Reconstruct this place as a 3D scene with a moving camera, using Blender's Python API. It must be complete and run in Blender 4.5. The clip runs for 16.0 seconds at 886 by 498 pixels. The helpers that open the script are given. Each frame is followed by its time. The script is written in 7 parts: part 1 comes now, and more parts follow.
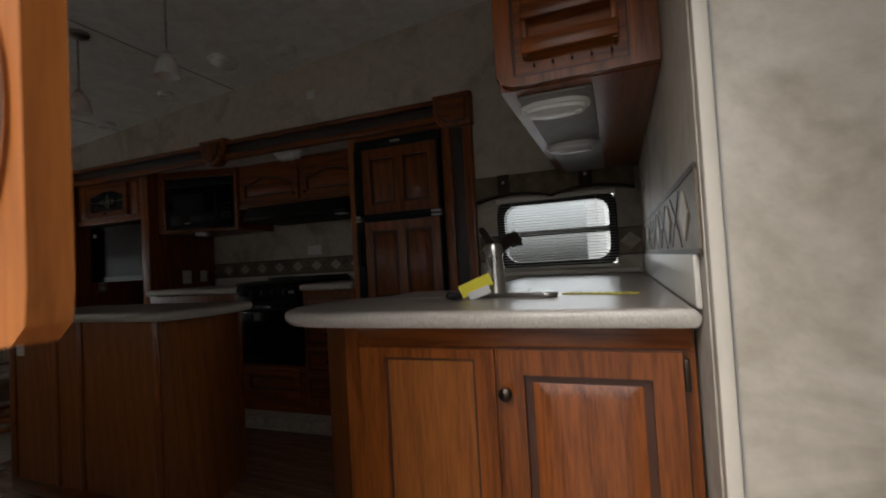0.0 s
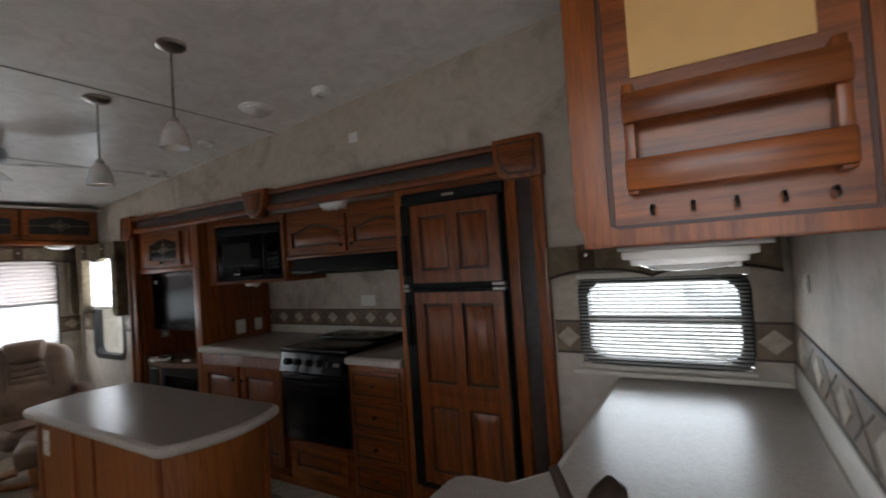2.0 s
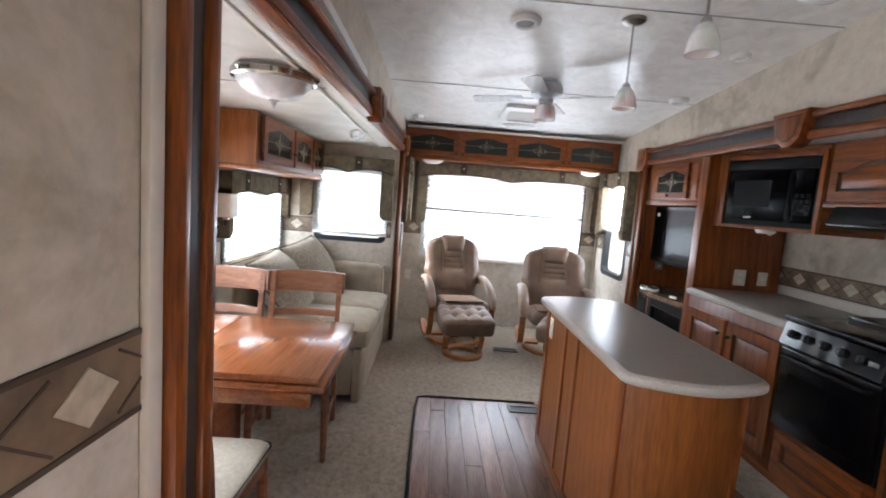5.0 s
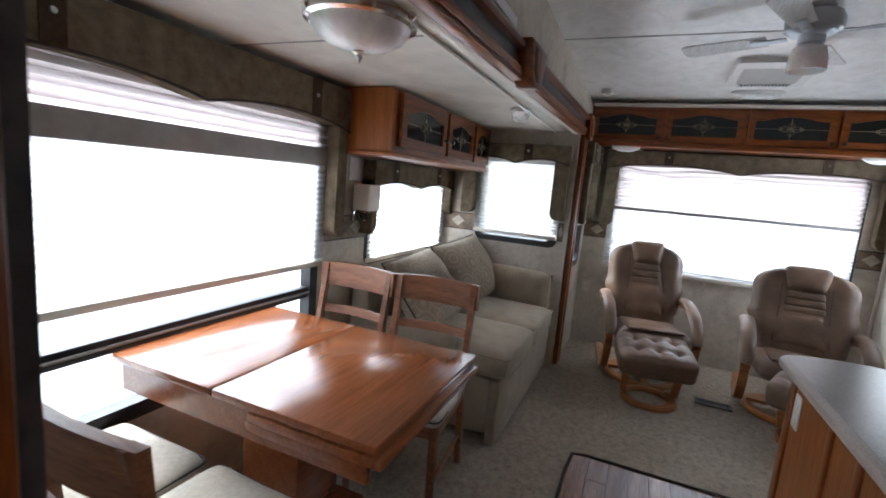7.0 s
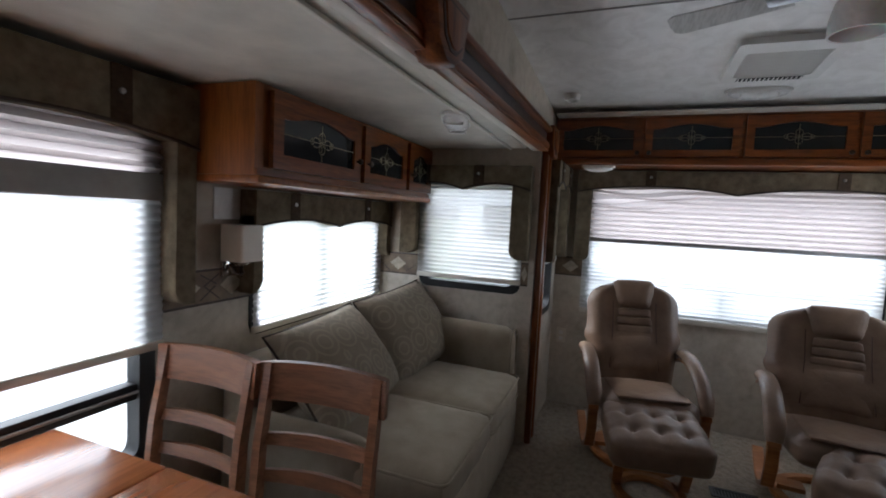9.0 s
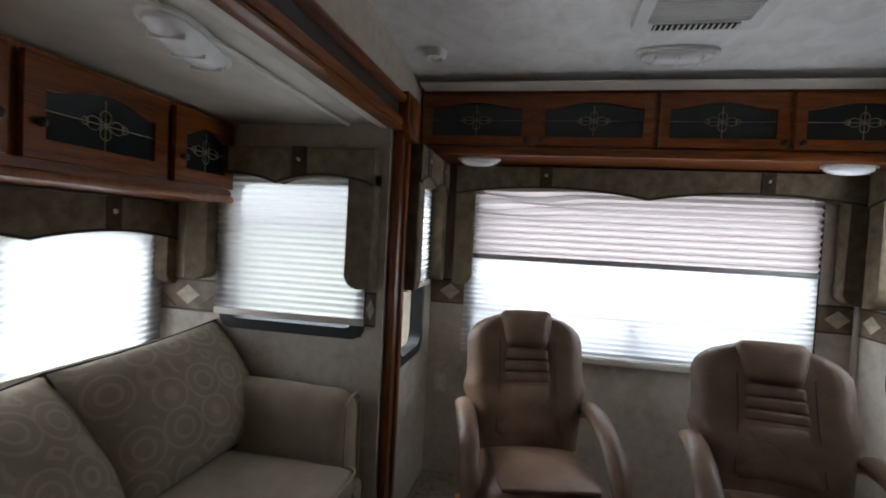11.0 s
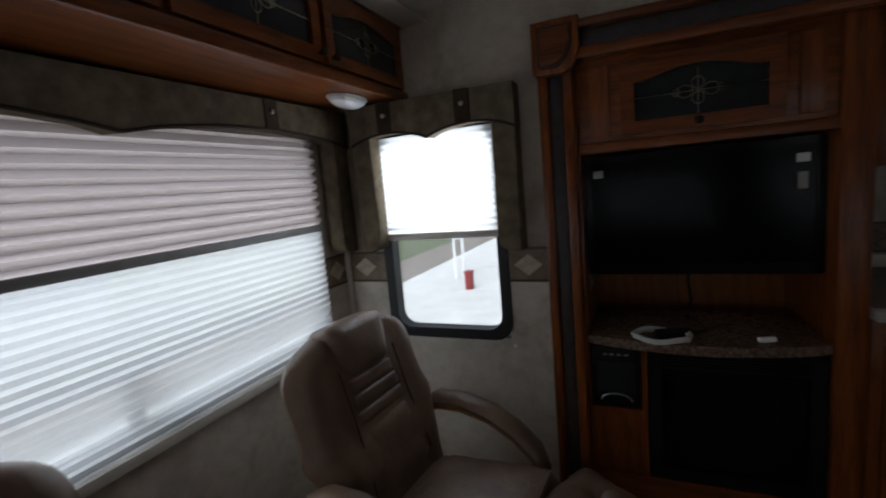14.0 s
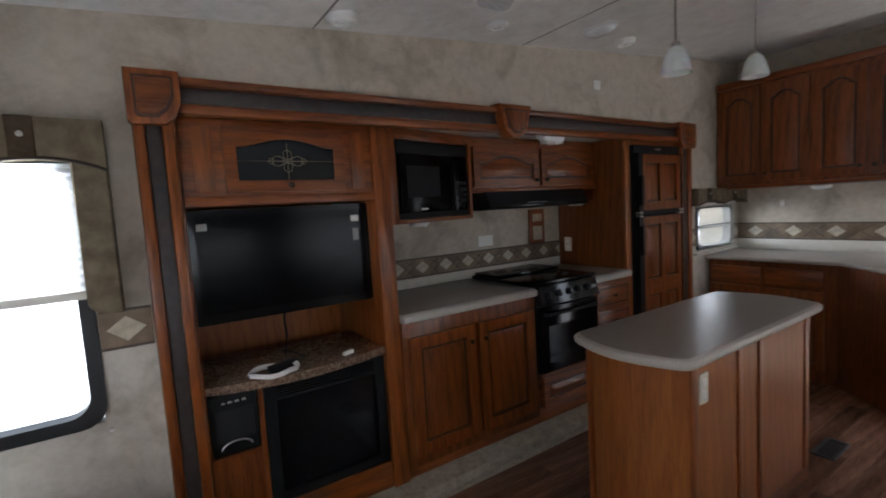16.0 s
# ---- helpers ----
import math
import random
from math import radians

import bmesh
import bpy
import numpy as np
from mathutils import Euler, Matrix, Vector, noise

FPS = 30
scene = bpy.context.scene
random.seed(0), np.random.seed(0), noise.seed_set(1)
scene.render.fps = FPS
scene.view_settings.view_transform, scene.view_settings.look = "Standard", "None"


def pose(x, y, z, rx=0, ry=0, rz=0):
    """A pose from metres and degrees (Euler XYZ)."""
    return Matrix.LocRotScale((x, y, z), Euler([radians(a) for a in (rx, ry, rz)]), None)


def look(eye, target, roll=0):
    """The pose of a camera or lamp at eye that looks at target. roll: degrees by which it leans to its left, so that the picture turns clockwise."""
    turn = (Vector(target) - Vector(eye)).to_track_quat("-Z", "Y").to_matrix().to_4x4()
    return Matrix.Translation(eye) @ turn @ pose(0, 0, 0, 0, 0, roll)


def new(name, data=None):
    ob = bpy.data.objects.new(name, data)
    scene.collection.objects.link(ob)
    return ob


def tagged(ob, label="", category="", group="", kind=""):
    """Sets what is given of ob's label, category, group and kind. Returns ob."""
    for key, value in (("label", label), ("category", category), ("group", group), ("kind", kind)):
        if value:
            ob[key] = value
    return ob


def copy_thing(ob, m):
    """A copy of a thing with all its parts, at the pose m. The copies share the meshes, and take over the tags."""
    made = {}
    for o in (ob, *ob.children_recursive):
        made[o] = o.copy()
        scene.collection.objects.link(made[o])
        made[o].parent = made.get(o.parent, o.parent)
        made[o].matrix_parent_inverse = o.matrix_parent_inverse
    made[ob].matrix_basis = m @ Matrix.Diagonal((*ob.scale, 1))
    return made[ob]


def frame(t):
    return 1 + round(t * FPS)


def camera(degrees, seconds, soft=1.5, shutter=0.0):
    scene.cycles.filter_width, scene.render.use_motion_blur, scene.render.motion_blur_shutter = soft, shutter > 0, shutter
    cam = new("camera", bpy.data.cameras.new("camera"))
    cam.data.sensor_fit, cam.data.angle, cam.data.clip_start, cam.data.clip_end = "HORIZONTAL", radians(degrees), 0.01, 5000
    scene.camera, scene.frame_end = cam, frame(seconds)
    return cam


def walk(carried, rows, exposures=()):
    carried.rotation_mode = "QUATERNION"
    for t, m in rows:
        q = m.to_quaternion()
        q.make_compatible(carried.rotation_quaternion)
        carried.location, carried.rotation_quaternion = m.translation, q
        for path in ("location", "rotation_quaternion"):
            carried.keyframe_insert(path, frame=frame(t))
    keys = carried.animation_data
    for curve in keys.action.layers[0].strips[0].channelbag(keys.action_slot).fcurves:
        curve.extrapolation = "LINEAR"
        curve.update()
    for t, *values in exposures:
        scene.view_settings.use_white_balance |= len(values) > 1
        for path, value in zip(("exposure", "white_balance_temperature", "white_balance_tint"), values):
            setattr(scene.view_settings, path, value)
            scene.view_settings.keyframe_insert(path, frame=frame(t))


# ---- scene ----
cam = camera(88.5, 16.0, soft=1.8, shutter=0.3)
PATH = [
    (0, (1.138, -0.265, 1.049), (0.419, 1.6, 1.112), -3.2),
    (0.5, (1.139, -0.126, 1.186), (0.295, 1.686, 1.235), -3.1),
    (1, (1.137, -0.005, 1.27), (0.335, 1.826, 1.242), -3.3),
    (1.5, (1.084, 0.179, 1.393), (0.256, 1.999, 1.419), -0.8),
    (2, (1.029, 0.255, 1.505), (0.008, 1.974, 1.55), -3.8),
    (2.5, (1.028, 0.408, 1.503), (-0.41, 1.798, 1.554), -2.0),
    (3, (0.963, 0.456, 1.493), (-0.751, 1.487, 1.512), -0.5),
    (3.5, (0.949, 0.419, 1.463), (-0.879, 1.23, 1.429), 0.0),
    (4, (0.951, 0.367, 1.449), (-0.972, 0.891, 1.278), -3.7),
    (4.2, (0.935, 0.381, 1.448), (-1.018, 0.772, 1.261), -1.9),
    (6.3, (0.43, 0.426, 1.459), (-1.507, 0.071, 1.113), 2.3),
    (6.5, (0.338, 0.456, 1.44), (-1.567, -0.033, 1.078), 1.5),
    (7, (0.104, 0.559, 1.438), (-1.715, -0.218, 1.146), 5.0),
    (7.5, (-0.124, 0.59, 1.454), (-1.912, -0.234, 1.1), 4.5),
    (8, (-0.37, 0.529, 1.473), (-2.216, -0.217, 1.285), 3.8),
    (8.2, (-0.447, 0.522, 1.455), (-2.299, -0.216, 1.294), 3.4),
    (10.3, (-1.36, 0.507, 1.482), (-3.312, 0.083, 1.396), 0.0),
    (10.5, (-1.468, 0.536, 1.478), (-3.452, 0.284, 1.439), 0.3),
    (11, (-1.767, 0.628, 1.458), (-3.732, 0.264, 1.392), 3.0),
    (11.5, (-2.088, 0.539, 1.462), (-4.079, 0.37, 1.397), 0.4),
    (12, (-2.299, 0.498, 1.474), (-4.279, 0.768, 1.416), -2.8),
    (12.5, (-2.566, 0.51, 1.425), (-4.485, 1.062, 1.313), -2.7),
    (13, (-2.804, 0.555, 1.425), (-4.577, 1.474, 1.333), -3.3),
    (13.5, (-2.992, 0.48, 1.463), (-4.278, 1.998, 1.26), -3.4),
    (14, (-3.118, 0.436, 1.479), (-3.912, 2.251, 1.206), -5.1),
    (14.5, (-3.189, 0.471, 1.441), (-3.497, 2.441, 1.281), -5.2),
    (15, (-3.247, 0.461, 1.462), (-3.16, 2.446, 1.239), -3.9),
    (15.5, (-3.357, 0.358, 1.487), (-2.622, 2.208, 1.293), -5.0),
    (16, (-3.48, 0.28, 1.489), (-2.383, 1.943, 1.312), -3.4),
]
EXPOSURES = [(t, stops, kelvin, 10) for t, stops, kelvin in (
    (0, 0.6, 6500), (0.5, 0.75, 6350), (1, 1.25, 6250), (1.5, 1.6, 6150), (2, 2.2, 6100), (2.5, 3.15, 5750), (3, 3.7, 5750),
    (3.5, 4.05, 5750), (4.2, 4.05, 5750), (6.5, 3.2, 5650), (7, 2.9, 5650), (8, 2.2, 5650), (10.5, 1.9, 5850), (11, 1.9, 5850),
    (12, 1.95, 5900), (12.5, 1.4, 5900), (13, 1.3, 5900), (14, 0.75, 5900), (14.5, 0.45, 5900), (15, 0.45, 5900), (15.5, 1.45, 5850), (16, 2.75, 5800))]
walk(cam, [(t, look(eye, target, roll)) for t, eye, target, roll in PATH], EXPOSURES)

# ---- world and light ----
world = bpy.data.worlds.new("overcast")
scene.world = world
world.use_nodes = True
wn, wl = world.node_tree.nodes, world.node_tree.links
sky = wn.new("ShaderNodeTexSky")
sky.sky_type = "NISHITA"
sky.sun_disc = False
sky.sun_elevation, sky.sun_rotation = radians(48), radians(192)
sky.dust_density, sky.air_density = 4.0, 1.0
hue = wn.new("ShaderNodeHueSaturation")
hue.inputs["Saturation"].default_value = 0.18
wl.new(sky.outputs["Color"], hue.inputs["Color"])
wl.new(hue.outputs["Color"], wn["Background"].inputs["Color"])
wn["Background"].inputs["Strength"].default_value = 0.15

sun = new("sun", bpy.data.lights.new("sun", "SUN"))
sun.data.energy, sun.data.angle, sun.data.color = 0.95, radians(45), (1.0, 0.97, 0.92)
sun.matrix_basis = look((-1.5, -7, 7.5), (0, 0, 0))


def window_light(x, y, z, wide, high, turn, power):
    """Daylight standing in a window's opening behind its shade, facing in."""
    lamp = bpy.data.lights.new("window_daylight", "AREA")
    lamp.shape, lamp.size, lamp.size_y, lamp.energy, lamp.color = "RECTANGLE", wide, high, power, (0.98, 0.99, 1.0)
    new("window_daylight", lamp).matrix_basis = pose(x, y, z, 90, 0, turn)


window_light(-3.95, 2.43, 1.50, 0.56, 0.46, 180, 2.8)
window_light(0.815, 2.50, 1.22, 0.75, 0.50, 180, 2.2)
window_light(-4.60, 1.24, 1.28, 1.84, 0.92, -90, 2.9)

# ---- materials ----
MATS = {}


def links_of(name):
    m = bpy.data.materials.new(name)
    m.use_nodes = True
    MATS[name] = m
    n, l = m.node_tree.nodes, m.node_tree.links
    return m, n, l, n["Principled BSDF"]


def coords(n, l, scale, rot=(0, 0, 0)):
    tc, mp = n.new("ShaderNodeTexCoord"), n.new("ShaderNodeMapping")
    mp.inputs["Scale"].default_value, mp.inputs["Rotation"].default_value = scale, rot
    l.new(tc.outputs["Object"], mp.inputs["Vector"])
    return mp.outputs["Vector"]


def noise_tex(n, l, vec, scale, detail=4, rough=0.55, distort=0.0):
    t = n.new("ShaderNodeTexNoise")
    t.inputs["Scale"].default_value, t.inputs["Detail"].default_value = scale, detail
    t.inputs["Roughness"].default_value, t.inputs["Distortion"].default_value = rough, distort
    l.new(vec, t.inputs["Vector"])
    return t.outputs["Fac"]


def ramp(n, l, fac, stops):
    r = n.new("ShaderNodeValToRGB")
    while len(r.color_ramp.elements) < len(stops):
        r.color_ramp.elements.new(0.5)
    for e, (p, c) in zip(r.color_ramp.elements, stops):
        e.position, e.color = p, (*c, 1)
    l.new(fac, r.inputs["Fac"])
    return r.outputs["Color"]


def mix(n, l, fac, a, b, mode="MIX"):
    x = n.new("ShaderNodeMix")
    x.data_type, x.blend_type = "RGBA", mode
    for sock, v in ((x.inputs["Factor"], fac), (x.inputs["A"], a), (x.inputs["B"], b)):
        if isinstance(v, (int, float)):
            sock.default_value = v
        elif isinstance(v, tuple):
            sock.default_value = (*v, 1)
        else:
            l.new(v, sock)
    return x.outputs["Result"]


def bump(n, l, b, height, strength, dist=0.002):
    k = n.new("ShaderNodeBump")
    k.inputs["Strength"].default_value, k.inputs["Distance"].default_value = strength, dist
    l.new(height, k.inputs["Height"])
    l.new(k.outputs["Normal"], b.inputs["Normal"])


def plain(name, col, rough=0.5, metal=0.0, vary=0.12, scale=14.0, spec=0.5, relief=0.0):
    m, n, l, b = links_of(name)
    v = coords(n, l, (1, 1, 1))
    f = noise_tex(n, l, v, scale, 5)
    dark = tuple(c * (1 - vary) for c in col)
    lite = tuple(min(1, c * (1 + vary)) for c in col)
    l.new(ramp(n, l, f, [(0.3, dark), (0.7, lite)]), b.inputs["Base Color"])
    rr = n.new("ShaderNodeMapRange")
    rr.inputs["To Min"].default_value, rr.inputs["To Max"].default_value = max(0.02, rough - 0.06), min(1, rough + 0.08)
    l.new(f, rr.inputs["Value"])
    l.new(rr.outputs["Result"], b.inputs["Roughness"])
    b.inputs["Metallic"].default_value = metal
    b.inputs["Specular IOR Level"].default_value = spec
    if relief:
        bump(n, l, b, noise_tex(n, l, v, scale * 12, 3), relief, 0.001)
    return m


def wood(name, dark, mid, lite, axis, rough=0.32, scale=1.0, vary=0.13):
    """Grained wood; axis: the way the grain runs."""
    m, n, l, b = links_of(name)
    sc = [9.0 * scale] * 3
    sc["xyz".index(axis)] = 0.7 * scale
    v = coords(n, l, sc)
    big = noise_tex(n, l, v, 1.6, 3, 0.5, 1.2)
    wv = n.new("ShaderNodeTexWave")
    wv.wave_type, wv.bands_direction = "BANDS", "DIAGONAL"
    wv.inputs["Scale"].default_value, wv.inputs["Distortion"].default_value = 1.1, 5.0
    wv.inputs["Detail"].default_value, wv.inputs["Detail Scale"].default_value = 3.0, 1.4
    l.new(v, wv.inputs["Vector"])
    fine = noise_tex(n, l, v, 14.0, 3, 0.6)
    c1 = ramp(n, l, big, [(0.25, dark), (0.5, mid), (0.8, lite)])
    c2 = mix(n, l, 0.35, c1, ramp(n, l, wv.outputs["Fac"], [(0.1, dark), (0.75, lite)]))
    c3 = mix(n, l, 0.34, c2, ramp(n, l, fine, [(0.35, tuple(c * 0.55 for c in dark)), (0.6, lite)]))
    oi = n.new("ShaderNodeObjectInfo")
    hs = n.new("ShaderNodeHueSaturation")
    mr = n.new("ShaderNodeMapRange")
    mr.inputs["To Min"].default_value, mr.inputs["To Max"].default_value = 1 - vary, 1 + vary
    l.new(oi.outputs["Random"], mr.inputs["Value"])
    l.new(mr.outputs["Result"], hs.inputs["Value"])
    l.new(c3, hs.inputs["Color"])
    l.new(hs.outputs["Color"], b.inputs["Base Color"])
    b.inputs["Roughness"].default_value = rough
    b.inputs["Coat Weight"].default_value, b.inputs["Coat Roughness"].default_value = 0.1, 0.2
    b.inputs["Specular IOR Level"].default_value = 0.38
    bump(n, l, b, fine, 0.12, 0.001)
    return m


CHERRY = ((0.072, 0.016, 0.003), (0.172, 0.043, 0.007), (0.282, 0.081, 0.014))
for ax in "xyz":
    wood("cherry_" + ax, *CHERRY, ax)
wood("panel_wood", (0.185, 0.052, 0.010), (0.27, 0.082, 0.016), (0.34, 0.113, 0.024), "z", 0.4)
wood("table_wood", (0.205, 0.062, 0.018), (0.250, 0.079, 0.024), (0.285, 0.095, 0.031), "x", 0.2, 0.6)
MATS["table_wood"].node_tree.nodes["Principled BSDF"].inputs["Coat Weight"].default_value = 0.55
wood("chair_wood", (0.12, 0.045, 0.020), (0.20, 0.080, 0.036), (0.27, 0.115, 0.055), "y", 0.4)
wood("bent_wood", (0.24, 0.085, 0.025), (0.34, 0.13, 0.04), (0.42, 0.18, 0.06), "y", 0.3)
wood("fan_blade_wood", (0.55, 0.54, 0.52), (0.62, 0.61, 0.59), (0.68, 0.67, 0.65), "x", 0.45)

plain("fan_metal", (0.50, 0.54, 0.58), 0.32, 0.5, vary=0.06)
plain("glaze_groove", (0.055, 0.018, 0.008), 0.45)
plain("trim_leather", (0.040, 0.030, 0.028), 0.42, vary=0.35, scale=30, relief=0.3)
plain("black_gloss", (0.006, 0.006, 0.007), 0.14, spec=0.3)
plain("black_satin", (0.007, 0.007, 0.008), 0.5, spec=0.2)
plain("speaker_cloth", (0.010, 0.010, 0.011), 0.8, relief=0.6)
plain("oven_glass", (0.004, 0.004, 0.005), 0.09, spec=0.2)
plain("screen", (0.002, 0.002, 0.003), 0.16, spec=0.1)
plain("rubber_black", (0.012, 0.012, 0.013), 0.55)
plain("chrome", (0.62, 0.61, 0.60), 0.13, 1.0, 0.05)
plain("nickel", (0.46, 0.44, 0.41), 0.28, 1.0, 0.06)
plain("bronze", (0.06, 0.045, 0.035), 0.35, 0.9)
plain("brass", (0.36, 0.32, 0.22), 0.4, 1.0)
plain("white_plastic", (0.74, 0.73, 0.70), 0.4, vary=0.03)
plain("ivory_plastic", (0.66, 0.62, 0.53), 0.4, vary=0.03)
plain("beige_trim", (0.60, 0.55, 0.47), 0.5, vary=0.06, scale=8)
plain("white_trim", (0.66, 0.62, 0.55), 0.45, vary=0.06, scale=8)
plain("grille_grey", (0.30, 0.29, 0.28), 0.5)
plain("dark_slot", (0.02, 0.02, 0.02), 0.8)
plain("steel_floor", (0.10, 0.10, 0.10), 0.4, 0.7)
plain("ochre_card", (0.60, 0.36, 0.13), 0.7, vary=0.06)
plain("yellow_tag", (0.75, 0.66, 0.03), 0.5, vary=0.04)
plain("tag_ink", (0.30, 0.24, 0.02), 0.6)
plain("lens_plastic", (0.86, 0.86, 0.85), 0.16, vary=0.05, scale=40, relief=0.6)
plain("valance_cloth", (0.145, 0.115, 0.075), 0.9, vary=0.35, scale=18, spec=0.15, relief=0.6)
plain("valance_band", (0.055, 0.036, 0.022), 0.85, vary=0.3, scale=40, spec=0.15, relief=0.6)
plain("cord_cloth", (0.03, 0.018, 0.012), 0.8)
plain("stone_diamond", (0.44, 0.38, 0.29), 0.5, vary=0.25, scale=22)
plain("stone_border", (0.165, 0.115, 0.072), 0.5, vary=0.45, scale=9, relief=0.4)
plain("stone_vein", (0.062, 0.042, 0.028), 0.5)
plain("backsplash", (0.56, 0.53, 0.47), 0.35, vary=0.06, scale=60)
plain("seat_cloth", (0.44, 0.40, 0.33), 0.95, vary=0.12, scale=60, spec=0.1, relief=0.6)
plain("sconce_ivory", (0.84, 0.81, 0.74), 0.6, vary=0.03)
plain("seat_piping", (0.03, 0.03, 0.03), 0.8)
plain("grass_blades", (0.085, 0.10, 0.045), 0.9, vary=0.4, scale=3)
plain("concrete", (0.60, 0.59, 0.57), 0.85, vary=0.1, scale=2)
plain("gravel_stone", (0.20, 0.175, 0.15), 0.9, vary=0.5, scale=12)
plain("coach_white", (0.70, 0.70, 0.70), 0.4, vary=0.04, scale=1)
plain("coach_grey", (0.28, 0.30, 0.33), 0.4)
plain("sign_red", (0.20, 0.02, 0.018), 0.5)
plain("step_carpet", (0.16, 0.13, 0.10), 0.98, vary=0.3, scale=60)


def wallpaper(name, top, low):
    """Mottled covering, with another paper below the border."""
    m, n, l, b = links_of(name)
    v = coords(n, l, (1, 1, 1))
    f1, f2, f3 = noise_tex(n, l, v, 3.2, 6, 0.62, 0.6), noise_tex(n, l, v, 22, 4, 0.6), noise_tex(n, l, v, 140, 3)
    geo, sep, cmp_ = n.new("ShaderNodeNewGeometry"), n.new("ShaderNodeSeparateXYZ"), n.new("ShaderNodeMath")
    l.new(geo.outputs["Position"], sep.inputs[0])
    cmp_.operation = "GREATER_THAN"
    cmp_.inputs[1].default_value = 1.12
    l.new(sep.outputs["Z"], cmp_.inputs[0])
    base = mix(n, l, cmp_.outputs[0], low, top)
    c = mix(n, l, 1.0, base, ramp(n, l, f1, [(0.32, (0.66, 0.64, 0.60)), (0.5, (0.95, 0.95, 0.95)), (0.68, (1, 1, 1))]), "MULTIPLY")
    c = mix(n, l, 0.55, c, ramp(n, l, f2, [(0.3, (0.72, 0.70, 0.66)), (0.62, (1, 1, 1))]), "MULTIPLY")
    l.new(c, b.inputs["Base Color"])
    b.inputs["Roughness"].default_value = 0.6
    b.inputs["Specular IOR Level"].default_value = 0.3
    bump(n, l, b, f3, 0.15, 0.0008)


wallpaper("wallpaper", (0.55, 0.485, 0.40), (0.60, 0.55, 0.475))
wallpaper("wallpaper_plain", (0.60, 0.55, 0.475), (0.60, 0.55, 0.475))


def ceiling_mat():
    m, n, l, b = links_of("ceiling_vinyl")
    v = coords(n, l, (1, 1, 1))
    f1, f2 = noise_tex(n, l, v, 9, 6, 0.65, 0.8), noise_tex(n, l, v, 60, 4)
    c = ramp(n, l, f1, [(0.3, (0.70, 0.68, 0.65)), (0.6, (0.86, 0.845, 0.82))])
    l.new(c, b.inputs["Base Color"])
    rr = n.new("ShaderNodeMapRange")
    rr.inputs["To Min"].default_value, rr.inputs["To Max"].default_value = 0.20, 0.46
    l.new(f1, rr.inputs["Value"])
    l.new(rr.outputs["Result"], b.inputs["Roughness"])
    bump(n, l, b, f2, 0.2, 0.001)


ceiling_mat()
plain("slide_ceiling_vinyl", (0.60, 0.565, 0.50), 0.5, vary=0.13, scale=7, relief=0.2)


def counter_mat():
    m, n, l, b = links_of("countertop")
    v = coords(n, l, (1, 1, 1))
    f, g = noise_tex(n, l, v, 260, 4, 0.8), noise_tex(n, l, v, 30, 3)
    c = ramp(n, l, f, [(0.35, (0.15, 0.125, 0.105)), (0.5, (0.26, 0.23, 0.20)), (0.66, (0.37, 0.34, 0.31))])
    c = mix(n, l, 0.25, c, ramp(n, l, g, [(0.3, (0.20, 0.175, 0.15)), (0.7, (0.30, 0.27, 0.24))]))
    l.new(c, b.inputs["Base Color"])
    b.inputs["Roughness"].default_value = 0.30
    bump(n, l, b, f, 0.04, 0.0005)
    m, n, l, b = links_of("counter_edge")
    v = coords(n, l, (1, 1, 1))
    f = noise_tex(n, l, v, 200, 4, 0.8)
    l.new(ramp(n, l, f, [(0.35, (0.34, 0.30, 0.26)), (0.65, (0.52, 0.48, 0.43))]), b.inputs["Base Color"])
    b.inputs["Roughness"].default_value = 0.35
    m, n, l, b = links_of("granite_brown")
    v = coords(n, l, (1, 1, 1))
    f = noise_tex(n, l, v, 70, 6, 0.8)
    l.new(ramp(n, l, f, [(0.35, (0.05, 0.03, 0.02)), (0.5, (0.17, 0.11, 0.075)), (0.66, (0.33, 0.24, 0.17))]), b.inputs["Base Color"])
    b.inputs["Roughness"].default_value = 0.25


counter_mat()


def carpet_mat():
    m, n, l, b = links_of("carpet")
    v = coords(n, l, (1, 1, 1))
    f, g, h = noise_tex(n, l, v, 300, 3, 0.8), noise_tex(n, l, v, 26, 6, 0.8), noise_tex(n, l, v, 2.5, 3)
    c = ramp(n, l, g, [(0.3, (0.20, 0.162, 0.118)), (0.5, (0.45, 0.375, 0.285)), (0.7, (0.60, 0.515, 0.405))])
    c = mix(n, l, 0.5, c, ramp(n, l, f, [(0.3, (0.55, 0.53, 0.5)), (0.65, (1, 1, 1))]), "MULTIPLY")
    c = mix(n, l, 0.5, c, ramp(n, l, h, [(0.35, (0.75, 0.74, 0.72)), (0.6, (1, 1, 1))]), "MULTIPLY")
    l.new(c, b.inputs["Base Color"])
    b.inputs["Roughness"].default_value, b.inputs["Specular IOR Level"].default_value = 1.0, 0.05
    b.inputs["Sheen Weight"].default_value = 0.3
    add = n.new("ShaderNodeMath")
    l.new(f, add.inputs[0])
    l.new(g, add.inputs[1])
    bump(n, l, b, add.outputs[0], 0.9, 0.006)


carpet_mat()
wood("vinyl_plank", (0.085, 0.036, 0.020), (0.190, 0.094, 0.056), (0.290, 0.160, 0.104), "x", 0.26, vary=0.3)


